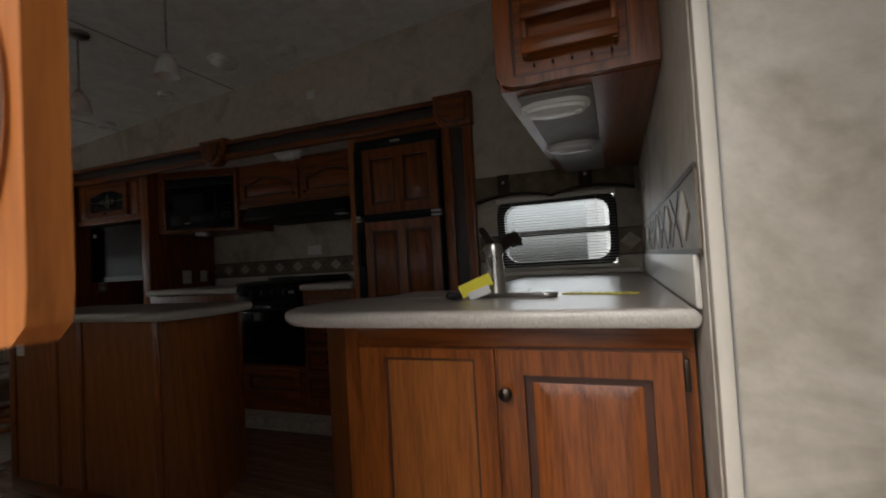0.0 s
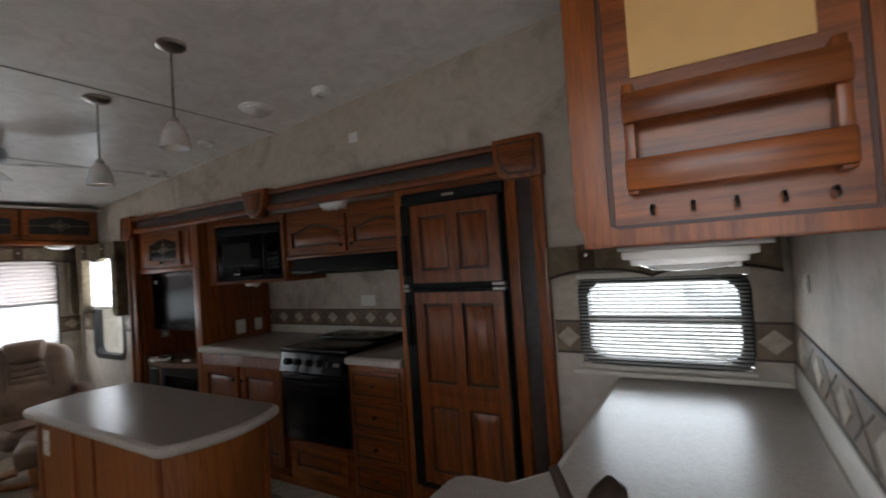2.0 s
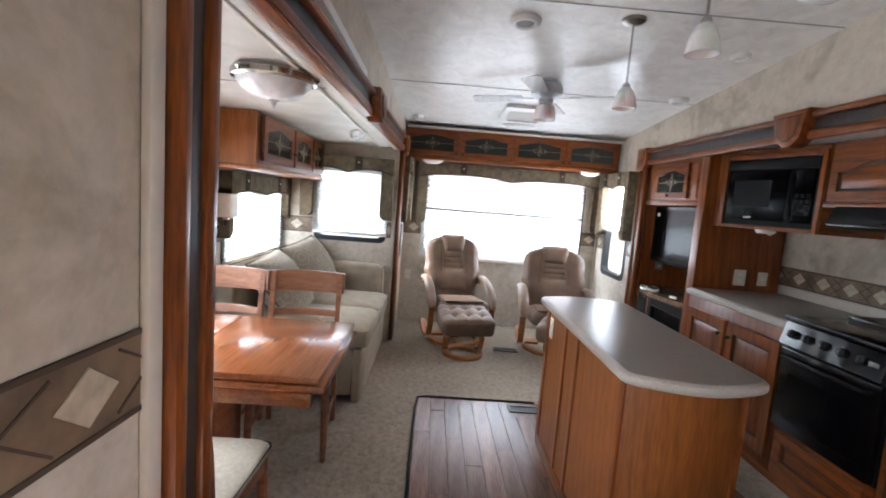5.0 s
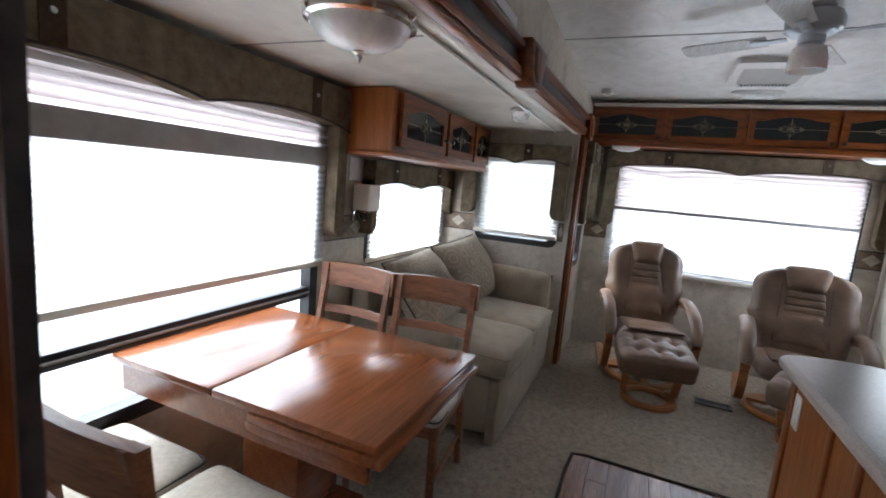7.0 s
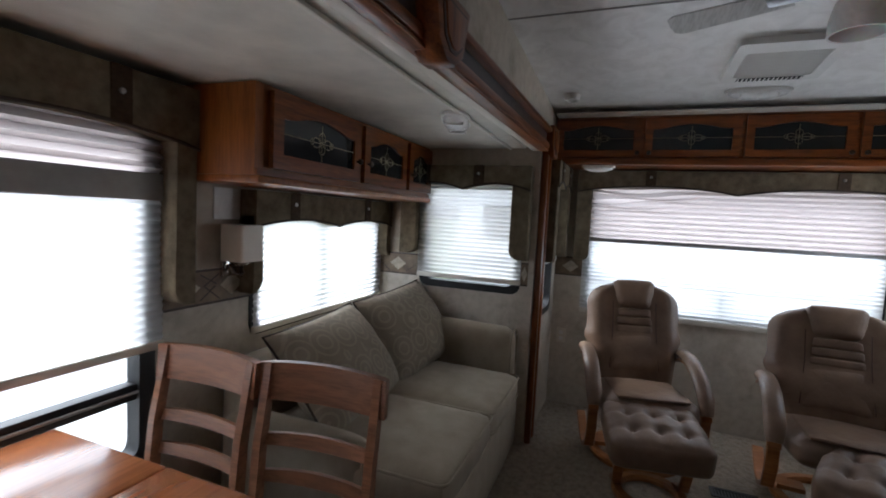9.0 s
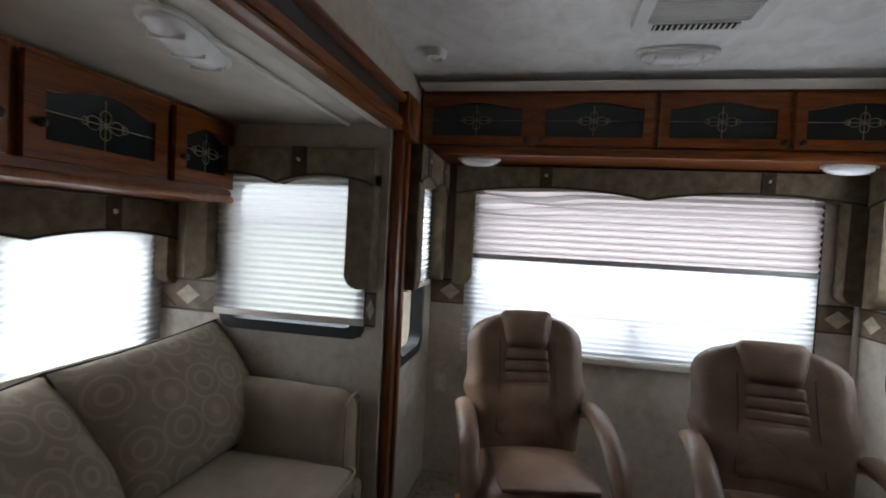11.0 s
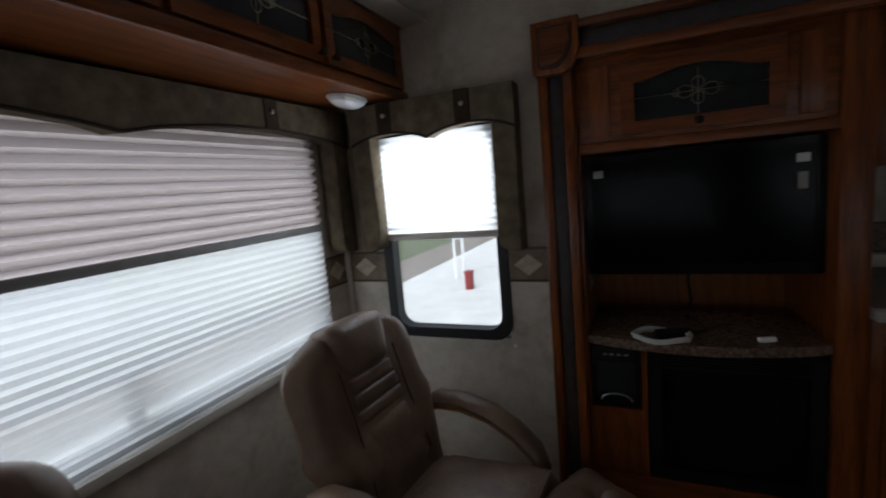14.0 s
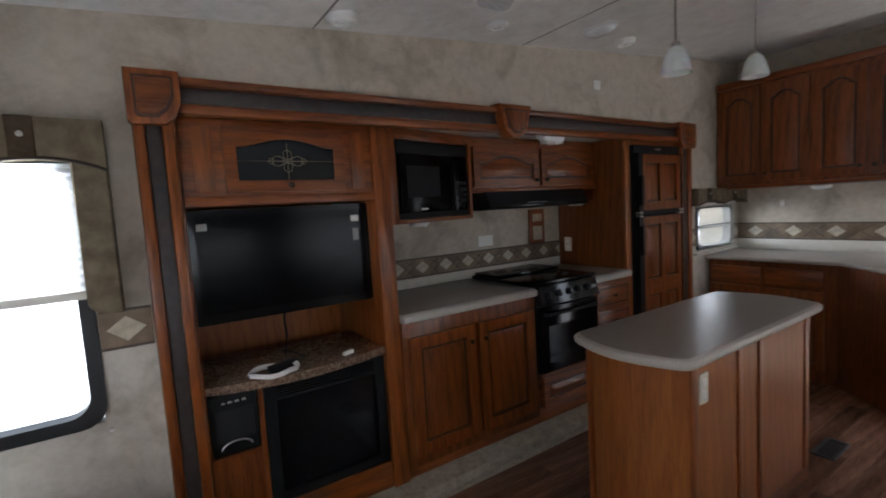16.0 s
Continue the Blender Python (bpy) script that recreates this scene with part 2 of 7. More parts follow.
def cloth_mat(name, a, c2, ring):
    """Upholstery with large ovals woven in."""
    m, n, l, b = links_of(name)
    v = coords(n, l, (1, 1, 1))
    f = noise_tex(n, l, v, 330, 3, 0.7)
    g = noise_tex(n, l, v, 9, 4)
    col = ramp(n, l, g, [(0.3, a), (0.7, c2)])
    if ring:
        vo = n.new("ShaderNodeTexVoronoi")
        vo.inputs["Scale"].default_value, vo.inputs["Randomness"].default_value = 7.0, 0.1
        l.new(v, vo.inputs["Vector"])
        sn = n.new("ShaderNodeMath")
        sn.operation = "SINE"
        ml = n.new("ShaderNodeMath")
        ml.operation = "MULTIPLY"
        ml.inputs[1].default_value = 28.0
        l.new(vo.outputs["Distance"], ml.inputs[0])
        l.new(ml.outputs[0], sn.inputs[0])
        col = mix(n, l, 0.26, col, ramp(n, l, sn.outputs[0], [(0.35, tuple(x * 0.72 for x in a)), (0.75, tuple(min(1, x * 1.25) for x in c2))]))
    col = mix(n, l, 0.4, col, ramp(n, l, f, [(0.3, (0.6, 0.6, 0.6)), (0.7, (1, 1, 1))]), "MULTIPLY")
    l.new(col, b.inputs["Base Color"])
    b.inputs["Roughness"].default_value, b.inputs["Specular IOR Level"].default_value = 0.95, 0.1
    b.inputs["Sheen Weight"].default_value = 0.1
    bump(n, l, b, f, 0.4, 0.001)


cloth_mat("sofa_cloth", (0.285, 0.235, 0.170), (0.365, 0.305, 0.228), False)
cloth_mat("sofa_pattern", (0.255, 0.210, 0.152), (0.335, 0.280, 0.210), True)


def leather_mat():
    m, n, l, b = links_of("tan_leather")
    v = coords(n, l, (1, 1, 1))
    f, g = noise_tex(n, l, v, 190, 3, 0.6), noise_tex(n, l, v, 6, 4)
    l.new(ramp(n, l, g, [(0.3, (0.125, 0.076, 0.048)), (0.7, (0.205, 0.13, 0.084))]), b.inputs["Base Color"])
    b.inputs["Roughness"].default_value = 0.42
    crease = noise_tex(n, l, v, 17, 3, 0.5, 1.6)
    add = n.new("ShaderNodeMath")
    add.operation = "MULTIPLY_ADD"
    add.inputs[1].default_value = 7.0
    l.new(crease, add.inputs[0])
    l.new(f, add.inputs[2])
    bump(n, l, b, add.outputs[0], 0.32, 0.001)


leather_mat()


def shade_mat(name, col, through_col, sheer=0.0):
    m, n, l, b = links_of(name)
    d, t, x = n.new("ShaderNodeBsdfDiffuse"), n.new("ShaderNodeBsdfTranslucent"), n.new("ShaderNodeMixShader")
    v = coords(n, l, (1, 1, 1))
    f = noise_tex(n, l, v, 40, 3)
    l.new(ramp(n, l, f, [(0.3, tuple(c * 0.93 for c in col)), (0.7, col)]), d.inputs["Color"])
    t.inputs["Color"].default_value = (*through_col, 1)
    x.inputs["Fac"].default_value = 0.72
    l.new(d.outputs[0], x.inputs[1])
    l.new(t.outputs[0], x.inputs[2])
    out = x
    if sheer:
        tr, out = n.new("ShaderNodeBsdfTransparent"), n.new("ShaderNodeMixShader")
        out.inputs["Fac"].default_value = sheer
        l.new(x.outputs[0], out.inputs[1])
        l.new(tr.outputs[0], out.inputs[2])
    l.new(out.outputs[0], n["Material Output"].inputs["Surface"])


shade_mat("night_shade", (0.52, 0.45, 0.43), (0.54, 0.47, 0.455))
shade_mat("day_shade", (0.85, 0.85, 0.84), (0.95, 0.95, 0.95), 0.3)
shade_mat("blind_slat", (0.70, 0.68, 0.64), (0.4, 0.4, 0.38))


def glass_mats():
    m, n, l, b = links_of("window_glass")
    tr, gl, x, _ = n.new("ShaderNodeBsdfTransparent"), n.new("ShaderNodeBsdfGlossy"), n.new("ShaderNodeMixShader"), None
    tr.inputs["Color"].default_value = (0.93, 0.95, 0.95, 1)
    gl.inputs["Roughness"].default_value = 0.02
    x.inputs["Fac"].default_value = 0.05
    l.new(tr.outputs[0], x.inputs[1])
    l.new(gl.outputs[0], x.inputs[2])
    l.new(x.outputs[0], n["Material Output"].inputs["Surface"])
    m, n, l, b = links_of("alabaster_glass")
    v = coords(n, l, (1, 1, 1))
    f = noise_tex(n, l, v, 14, 5, 0.6, 1.0)
    l.new(ramp(n, l, f, [(0.3, (0.62, 0.60, 0.57)), (0.7, (0.82, 0.81, 0.79))]), b.inputs["Base Color"])
    b.inputs["Roughness"].default_value, b.inputs["Subsurface Weight"].default_value = 0.25, 0.2
    m, n, l, b = links_of("smoked_glass")
    b.inputs["Base Color"].default_value = (0.025, 0.028, 0.03, 1)
    b.inputs["Roughness"].default_value = 0.1


glass_mats()

# ---- building helpers ----
ORG = {}


def thing(name, at, label, category, group="", kind=""):
    ob = new(name)
    ob.empty_display_size = 0.1
    ob.location = at
    ORG[ob.name] = Vector(at)
    return tagged(ob, label, category, group, kind)


def mesh_of(name, bm, mat, shift=None, sharp=38):
    if shift is not None:
        bmesh.ops.translate(bm, vec=-shift, verts=bm.verts)
    bmesh.ops.recalc_face_normals(bm, faces=bm.faces)
    me = bpy.data.meshes.new(name)
    bm.to_mesh(me)
    bm.free()
    me.materials.append(MATS[mat])
    me.polygons.foreach_set("use_smooth", [True] * len(me.polygons))
    me.set_sharp_from_angle(angle=radians(sharp))
    return me


def part(name, bm, mat, parent, label=""):
    """One mesh under a thing or a part; bm in the world's metres."""
    org = ORG[parent.name]
    ob = new(name, mesh_of(name, bm, mat, org))
    ob.parent = parent
    ORG[ob.name] = org
    return tagged(ob, label)


def piece(name, me, parent, m):
    ob = new(name, me)
    ob.parent = parent
    ob.matrix_basis = m
    return ob


def solid(name, bm, mat, label="", category="", kind="", at=(0, 0, 0), group=""):
    """A thing, or a piece of the setting, that is one mesh."""
    at = Vector(at)
    ob = new(name, mesh_of(name, bm, mat, at))
    ob.location = at
    ORG[ob.name] = at
    return tagged(ob, label, category, group, kind)


def basis(o, u, w):
    """Own axes: u to the right, v up, w out towards the viewer."""
    u, w, v = Vector(u), Vector(w), Vector((0, 0, 1))
    return Matrix(((u.x, v.x, w.x, o[0]), (u.y, v.y, w.y, o[1]), (u.z, v.z, w.z, o[2]), (0, 0, 0, 1)))


ID = Matrix.Identity(4)


def bx(bm, m, u0, u1, v0, v1, w0, w1, bev=0.0, seg=2):
    c = Matrix.Translation(((u0 + u1) / 2, (v0 + v1) / 2, (w0 + w1) / 2)) @ Matrix.Diagonal((abs(u1 - u0), abs(v1 - v0), abs(w1 - w0), 1))
    g = bmesh.ops.create_cube(bm, size=1, matrix=m @ c)
    if bev:
        es = list({e for v in g["verts"] for e in v.link_edges})
        bmesh.ops.bevel(bm, geom=es, offset=bev, segments=seg, affect="EDGES", profile=0.5)
    return bm


def box(m, *a, bev=0.0, seg=2):
    return bx(bmesh.new(), m, *a, bev=bev, seg=seg)


def prism(bm, m, pts, w0, w1, bev=0.0, seg=2):
    """A flat outline in u, v, drawn out from w0 to w1."""
    lo = [bm.verts.new(m @ Vector((u, v, w0))) for u, v in pts]
    hi = [bm.verts.new(m @ Vector((u, v, w1))) for u, v in pts]
    n = len(pts)
    fs = [bm.faces.new(lo[::-1]), bm.faces.new(hi)]
    for i in range(n):
        fs.append(bm.faces.new((lo[i], lo[(i + 1) % n], hi[(i + 1) % n], hi[i])))
    if bev:
        es = list(fs[0].edges) + list(fs[1].edges)
        bmesh.ops.bevel(bm, geom=es, offset=bev, segments=seg, affect="EDGES", profile=0.5)
    return bm


def ring(bm, m, outer, inner, w0, w1):
    """A frame between two outlines of equal count."""
    n = len(outer)
    vs = [[bm.verts.new(m @ Vector((u, v, w))) for u, v in pts] for w in (w0, w1) for pts in (outer, inner)]
    for i in range(n):
        j = (i + 1) % n
        for a, b in ((0, 2), (2, 3), (3, 1), (1, 0)):
            bm.faces.new((vs[a][i], vs[a][j], vs[b][j], vs[b][i]))
    return bm


def rounded(u0, u1, v0, v1, r, k=5):
    pts = []
    for cu, cv, a in ((u1 - r, v0 + r, -90), (u1 - r, v1 - r, 0), (u0 + r, v1 - r, 90), (u0 + r, v0 + r, 180)):
        pts += [(cu + r * math.cos(radians(a + 90 * i / k)), cv + r * math.sin(radians(a + 90 * i / k))) for i in range(k + 1)]
    return pts


def lathe(bm, m, prof, seg=24):
    """Turned about w: profile of (radius, w)."""
    rows = [[bm.verts.new(m @ Vector((r * math.cos(2 * math.pi * i / seg), r * math.sin(2 * math.pi * i / seg), w))) for i in range(seg)] for r, w in prof]
    for a, b in zip(rows, rows[1:]):
        for i in range(seg):
            bm.faces.new((a[i], a[(i + 1) % seg], b[(i + 1) % seg], b[i]))
    for row in (rows[0], rows[-1]):
        bm.faces.new(row)
    return bm


def tube(bm, pts, r, seg=8, closed=False):
    pts = [Vector(p) for p in pts]
    n, rows = len(pts), []
    for i, p in enumerate(pts):
        a, b = (pts[i - 1], pts[(i + 1) % n]) if closed else (pts[max(0, i - 1)], pts[min(n - 1, i + 1)])
        t = (b - a).normalized()
        s = t.cross(Vector((0, 0, 1)) if abs(t.z) < 0.95 else Vector((1, 0, 0))).normalized()
        q = s.cross(t)
        rr = r[i] if isinstance(r, (list, tuple)) else r
        rows.append([bm.verts.new(p + rr * (s * math.cos(2 * math.pi * k / seg) + q * math.sin(2 * math.pi * k / seg))) for k in range(seg)])
    for i in range(n if closed else n - 1):
        a, b = rows[i], rows[(i + 1) % n]
        for k in range(seg):
            bm.faces.new((a[k], a[(k + 1) % seg], b[(k + 1) % seg], b[k]))
    if not closed:
        bm.faces.new(rows[0]), bm.faces.new(rows[-1])
    return bm


def cushion(bm, m, u0, u1, v0, v1, w0, w1, puff=0.03, r=0.05, n=10):
    """A soft block: rounded edges and bulging faces."""
    h = Vector(((u1 - u0) / 2, (v1 - v0) / 2, (w1 - w0) / 2))
    c = Vector(((u0 + u1) / 2, (v0 + v1) / 2, (w0 + w1) / 2))
    g = bmesh.ops.create_cube(bm, size=2)
    es = list({e for v in g["verts"] for e in v.link_edges})
    bmesh.ops.subdivide_edges(bm, edges=es, cuts=n, use_grid_fill=True)
    for v in list(bm.verts):
        q = v.co.copy()
        p = Vector([q[i] * h[i] for i in range(3)])
        core = Vector([max(-(h[i] - r), min(h[i] - r, p[i])) for i in range(3)])
        d = p - core
        if d.length > 1e-6:
            p = core + d.normalized() * min(d.length, r) if sum(abs(x) > 1e-6 for x in d) > 1 else p
        for i in range(3):
            j, k = (i + 1) % 3, (i + 2) % 3
            if abs(q[i]) > 0.999:
                p[i] += math.copysign(puff, q[i]) * (1 - q[j] ** 2) * (1 - q[k] ** 2) * (0.6 if i != 2 else 1)
        p += 0.004 * noise.noise_vector(p * 9 + c)
        v.co = m @ (c + p)
    return bm


def holed(m, U, V, thick, holes):
    """A slab of wall with openings right through it; the face to the room at w = 0."""
    us = sorted({*U, *[h[i] for h in holes for i in (0, 1)]})
    vs = sorted({*V, *[h[i] for h in holes for i in (2, 3)]})
    bm, cache = bmesh.new(), {}

    def vert(i, j, w):
        if (i, j, w) not in cache:
            cache[i, j, w] = bm.verts.new(m @ Vector((us[i], vs[j], w)))
        return cache[i, j, w]

    def full(i, j):
        if not (0 <= i < len(us) - 1 and 0 <= j < len(vs) - 1):
            return False
        cu, cv = (us[i] + us[i + 1]) / 2, (vs[j] + vs[j + 1]) / 2
        return not any(h[0] < cu < h[1] and h[2] < cv < h[3] for h in holes)

    for i in range(len(us) - 1):
        for j in range(len(vs) - 1):
            if not full(i, j):
                continue
            for w in (0, -thick):
                bm.faces.new([vert(a, b, w) for a, b in ((i, j), (i + 1, j), (i + 1, j + 1), (i, j + 1))])
            for di, dj, e in ((-1, 0, ((i, j), (i, j + 1))), (1, 0, ((i + 1, j), (i + 1, j + 1))), (0, -1, ((i, j), (i + 1, j))), (0, 1, ((i, j + 1), (i + 1, j + 1)))):
                if not full(i + di, j + dj):
                    bm.faces.new((vert(*e[0], 0), vert(*e[1], 0), vert(*e[1], -thick), vert(*e[0], -thick)))
    return bm


# ---- plan ----
XR, XF = -4.49, 1.265          # rear and front walls
YD, YK = -0.02, 2.34          # door side and kitchen side
YS, YB = -1.08, 2.99          # outer walls of the dining and kitchen slides
XS0, XS1 = -3.64, -0.165       # dining slide
XK0, XK1 = -3.36, 0.20        # kitchen slide
ZS = 1.91                     # ceilings of the slides
MR = basis((XR, 0, 0), (0, 1, 0), (1, 0, 0))        # rear wall: u = y
MK = basis((0, YK, 0), (1, 0, 0), (0, -1, 0))       # kitchen side: u = x
MB = basis((0, YB, 0), (1, 0, 0), (0, -1, 0))       # back of the kitchen slide
SKEW = math.atan(0.035)        # the door side leans a little in plan
MD = basis((0, -0.095, 0), (-math.cos(SKEW), math.sin(SKEW), 0), (math.sin(SKEW), math.cos(SKEW), 0))       # door side: u = -x
MS = basis((0, YS, 0), (-1, 0, 0), (0, 1, 0))       # outer wall of the dining slide: u = -x
ME = basis((XS0, 0, 0), (0, 1, 0), (1, 0, 0))       # rear end of the dining slide: u = y
MF = basis((XF, 0, 0), (0, -1, 0), (-1, 0, 0))      # front wall: u = -y


def ceil_z(x):
    return 2.215 + 0.085 * (x + 4.06)


# openings: u0, u1, v0, v1
REAR_WIN = (0.30, 2.14, 0.80, 1.76)
KITCHEN_WIN = (-4.25, -3.655, 0.78, 1.74)
SINK_WIN = (0.50, 1.13, 1.00, 1.385)
SIDE_WIN = (3.86, 4.30, 0.80, 1.74)
DINING_WIN = (0.50, 1.93, 0.47, 1.74)
SOFA_WIN = (2.42, 3.585, 0.86, 1.47)
END_WIN = (-0.74, -0.06, 0.99, 1.68)

solid("wall_rear", holed(MR, (-0.3, 2.7), (-0.2, 2.9), 0.06, [REAR_WIN]), "wallpaper", "beige mottled wall with a wide window", "wall", "structure")
solid("wall_kitchen_side", holed(MK, (XR, 3.0), (-0.2, 2.9), 0.06, [KITCHEN_WIN, SINK_WIN, (XK0, XK1, -0.2, 1.938)]), "wallpaper", "beige mottled wall above the kitchen recess", "wall", "structure")
solid("wall_door_side", holed(MD, (-3.0, -XR), (-0.2, 2.9), 0.05, [SIDE_WIN, (-XS1, -XS0, -0.2, 1.908), (-1.36, -0.665, -0.2, 2.0)]), "wallpaper", "beige mottled wall beside the entry door", "wall", "structure")
bm = holed(MF, (-2.7, -0.56), (-0.2, 2.9), 0.06, [])
solid("wall_front", bm, "wallpaper", "beige mottled wall behind the sink counter", "wall", "structure")
solid("wall_hall", box(ID, XF + 0.002, 3.0, 0.535, 0.5595, -0.2, 2.9), "wallpaper_plain", "beige mottled wall of the passage", "wall", "structure")
solid("wall_hall_end", box(ID, 2.6, 2.66, -0.3, 0.534, -0.2, 2.9), "wallpaper", "beige mottled wall closing the passage", "wall", "structure")
solid("wall_kitchen_slide", holed(MB, (XK0 - 0.04, XK1 + 0.04), (-0.1, 2.1), 0.05, []), "wallpaper", "pale wall behind the stove", "wall", "structure")
bm = box(ID, XK0 - 0.045, XK0, YK + 0.062, YB, -0.1, 2.1)
bx(bm, ID, XK1, XK1 + 0.045, YK + 0.062, YB, -0.1, 2.1)
solid("wall_kitchen_slide_ends", bm, "wallpaper", "", "wall", "structure")
solid("wall_dining_slide", holed(MS, (-XS1 - 0.05, -XS0 + 0.05), (-0.1, 2.1), 0.05, [DINING_WIN, SOFA_WIN]), "wallpaper", "beige wall with two windows over table and sofa", "wall", "structure")
solid("wall_dining_slide_rear", holed(ME, (YS + 0.001, 0.0), (-0.1, 2.1), 0.045, [END_WIN]), "wallpaper", "beige end wall with a window over the sofa arm", "wall", "structure")
solid("wall_dining_slide_front", box(ID, XS1, XS1 + 0.045, YS + 0.001, -0.14, -0.1, 2.1), "wallpaper", "", "wall", "structure")

# ceilings
bm = bmesh.new()
x0, x1 = XR - 0.1, 3.0
vs = [bm.verts.new((x, y, ceil_z(x) + dz)) for dz in (0, 0.05) for x, y in ((x0, -0.3), (x1, -0.3), (x1, 2.45), (x0, 2.45))]
for f4 in ((0, 1, 2, 3), (4, 5, 6, 7), (0, 1, 5, 4), (1, 2, 6, 5), (2, 3, 7, 6), (3, 0, 4, 7)):
    bm.faces.new([vs[i] for i in f4])
solid("ceiling", bm, "ceiling_vinyl", "off-white mottled vinyl ceiling", "ceiling", "structure")
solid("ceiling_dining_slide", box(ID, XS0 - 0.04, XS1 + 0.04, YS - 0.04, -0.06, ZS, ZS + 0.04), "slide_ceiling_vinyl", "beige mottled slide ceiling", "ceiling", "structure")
solid("ceiling_kitchen_slide", box(ID, XK0 - 0.04, XK1 + 0.04, YK + 0.0605, YB + 0.04, ZS + 0.03, ZS + 0.07), "ceiling_vinyl", "off-white mottled slide ceiling", "ceiling", "structure")
# Unseen slabs added above the slides to stop sky light leaking in.
solid("roof_dining_slide", box(ID, XS0 - 0.1, XS1 + 0.1, YS - 0.1, -0.03, 2.1, 2.14), "coach_white", "unseen white roof slab keeping sky light out of the dining slide", "roof", "structure")
solid("roof_kitchen_slide", box(ID, XK0 - 0.1, XK1 + 0.1, YK + 0.0605, YB + 0.1, 2.1, 2.14), "coach_white", "unseen white roof slab keeping sky light out of the kitchen slide", "roof", "structure")
solid("trim_slide_edge", box(ID, XS0 + 0.02, XS1 - 0.02, -0.165, -0.148, ZS - 0.014, ZS - 0.002, bev=0.003), "white_trim", "cream edge strip along the slide ceiling", "trim", "structure")
bm = bmesh.new()
for x in (-1.47, -2.75):
    bx(bm, Matrix.Translation((x, 0, ceil_z(x))), -0.004, 0.004, -0.05, YK - 0.002, -0.003, 0.002)
bx(bm, ID, -1.315, -1.309, YS + 0.002, -0.06, ZS - 0.003, ZS + 0.001)
solid("trim_ceiling_seam", bm, "grille_grey", "thin seams between ceiling panels", "trim", "structure")
solid("trim_ceiling_rear", box(ID, XR + 0.003, XR + 0.56, 0.07, YK - 0.004, ceil_z(-4.2) - 0.022, ceil_z(-4.2) - 0.016), "white_trim", "", "trim", "structure")

# floors
solid("floor", box(ID, XR - 0.05, 3.0, YS - 0.05, YB + 0.05, -0.06, -0.004), "carpet", "beige cut-pile carpet", "floor", "structure")
bm = bmesh.new()
bx(bm, ID, -2.40, XF, 0.38, 2.17, -0.0035, -0.001)
solid("floor_vinyl_bed", bm, "dark_slot", "dark joint bed under the vinyl planks", "floor", "structure")

# ---- cabinet doors and small fittings ----


def outline(u0, u1, v0, v1, arch=0.0, k=14):
    """Rectangle whose top edge may rise in a cathedral arch: two feet, then the top from right to left."""
    top = []
    for i in range(k + 1):
        s = i / k
        u = u1 + (u0 - u1) * s
        c = max(0.0, 1 - abs(s - 0.5) / 0.40)
        top.append((u, v1 - arch + arch * math.sin(c * math.pi / 2)))
    return [(u0, v0), (u1, v0)] + top


def knob(parent, m, u, v, w, mat="bronze", r=0.014):
    bm = lathe(bmesh.new(), m @ Matrix.Translation((u, v, w)), [(0.006, 0), (0.006, 0.012), (r, 0.016), (r, 0.024), (r * 0.6, 0.029), (0.001, 0.030)], 14)
    return part("knob", bm, mat, parent, "dark bronze knob")


def door(parent, m, u0, u1, v0, v1, w, arch=0.0, knobs=(), rail=0.06, glass=False, grain="z", name="door", split=1):
    """Framed door, 20 mm thick, with raised panels or leaded glass."""
    wood_mat = "cherry_" + grain
    bm = bmesh.new()
    cells = [(u0 + (u1 - u0) * i / split, u0 + (u1 - u0) * (i + 1) / split) for i in range(split)]
    inner = []
    for i, (a, b) in enumerate(cells):
        la, lb = rail if i == 0 else rail / 2, rail if i == split - 1 else rail / 2
        ring(bm, m, outline(a, b, v0, v1), outline(a + la, b - lb, v0 + rail, v1 - rail, arch), w, w + 0.02)
        inner.append((a + la, b - lb))
    bmesh.ops.remove_doubles(bm, verts=bm.verts, dist=0.0004)
    d = part(name, bm, wood_mat, parent)
    for a, b in inner:
        if glass:
            part("glass_pane", prism(bmesh.new(), m, outline(a - 0.004, b + 0.004, v0 + rail - 0.004, v1 - rail + 0.004, arch), w + 0.004, w + 0.010), "smoked_glass", d, "dark smoked glass")
            leading(d, m, (a + b) / 2, (v0 + v1) / 2 - arch * 0.15, b - a, v1 - v0 - 2 * rail, w + 0.012)
        else:
            g = 0.017
            part("groove", prism(bmesh.new(), m, outline(a - 0.003, b + 0.003, v0 + rail - 0.003, v1 - rail + 0.003, arch), w + 0.001, w + 0.006), "glaze_groove", d, "dark glazed groove")
            bm = bmesh.new()
            o, n_ = outline(a + g, b - g, v0 + rail + g, v1 - rail - g, arch * 0.9), outline(a + g + 0.03, b - g - 0.03, v0 + rail + g + 0.03, v1 - rail - g - 0.03, arch * 0.75)
            lo = [bm.verts.new(m @ Vector((*p, w + 0.004))) for p in o]
            md = [bm.verts.new(m @ Vector((*p, w + 0.008))) for p in o]
            hi = [bm.verts.new(m @ Vector((*p, w + 0.018))) for p in n_]
            for r1, r2 in ((lo, md), (md, hi)):
                for i in range(len(r1)):
                    j = (i + 1) % len(r1)
                    bm.faces.new((r1[i], r1[j], r2[j], r2[i]))
            bm.faces.new(hi)
            part("raised_panel", bm, wood_mat, d)
    for ku, kv in knobs:
        knob(d, m, ku, kv, w + 0.02)
    return d


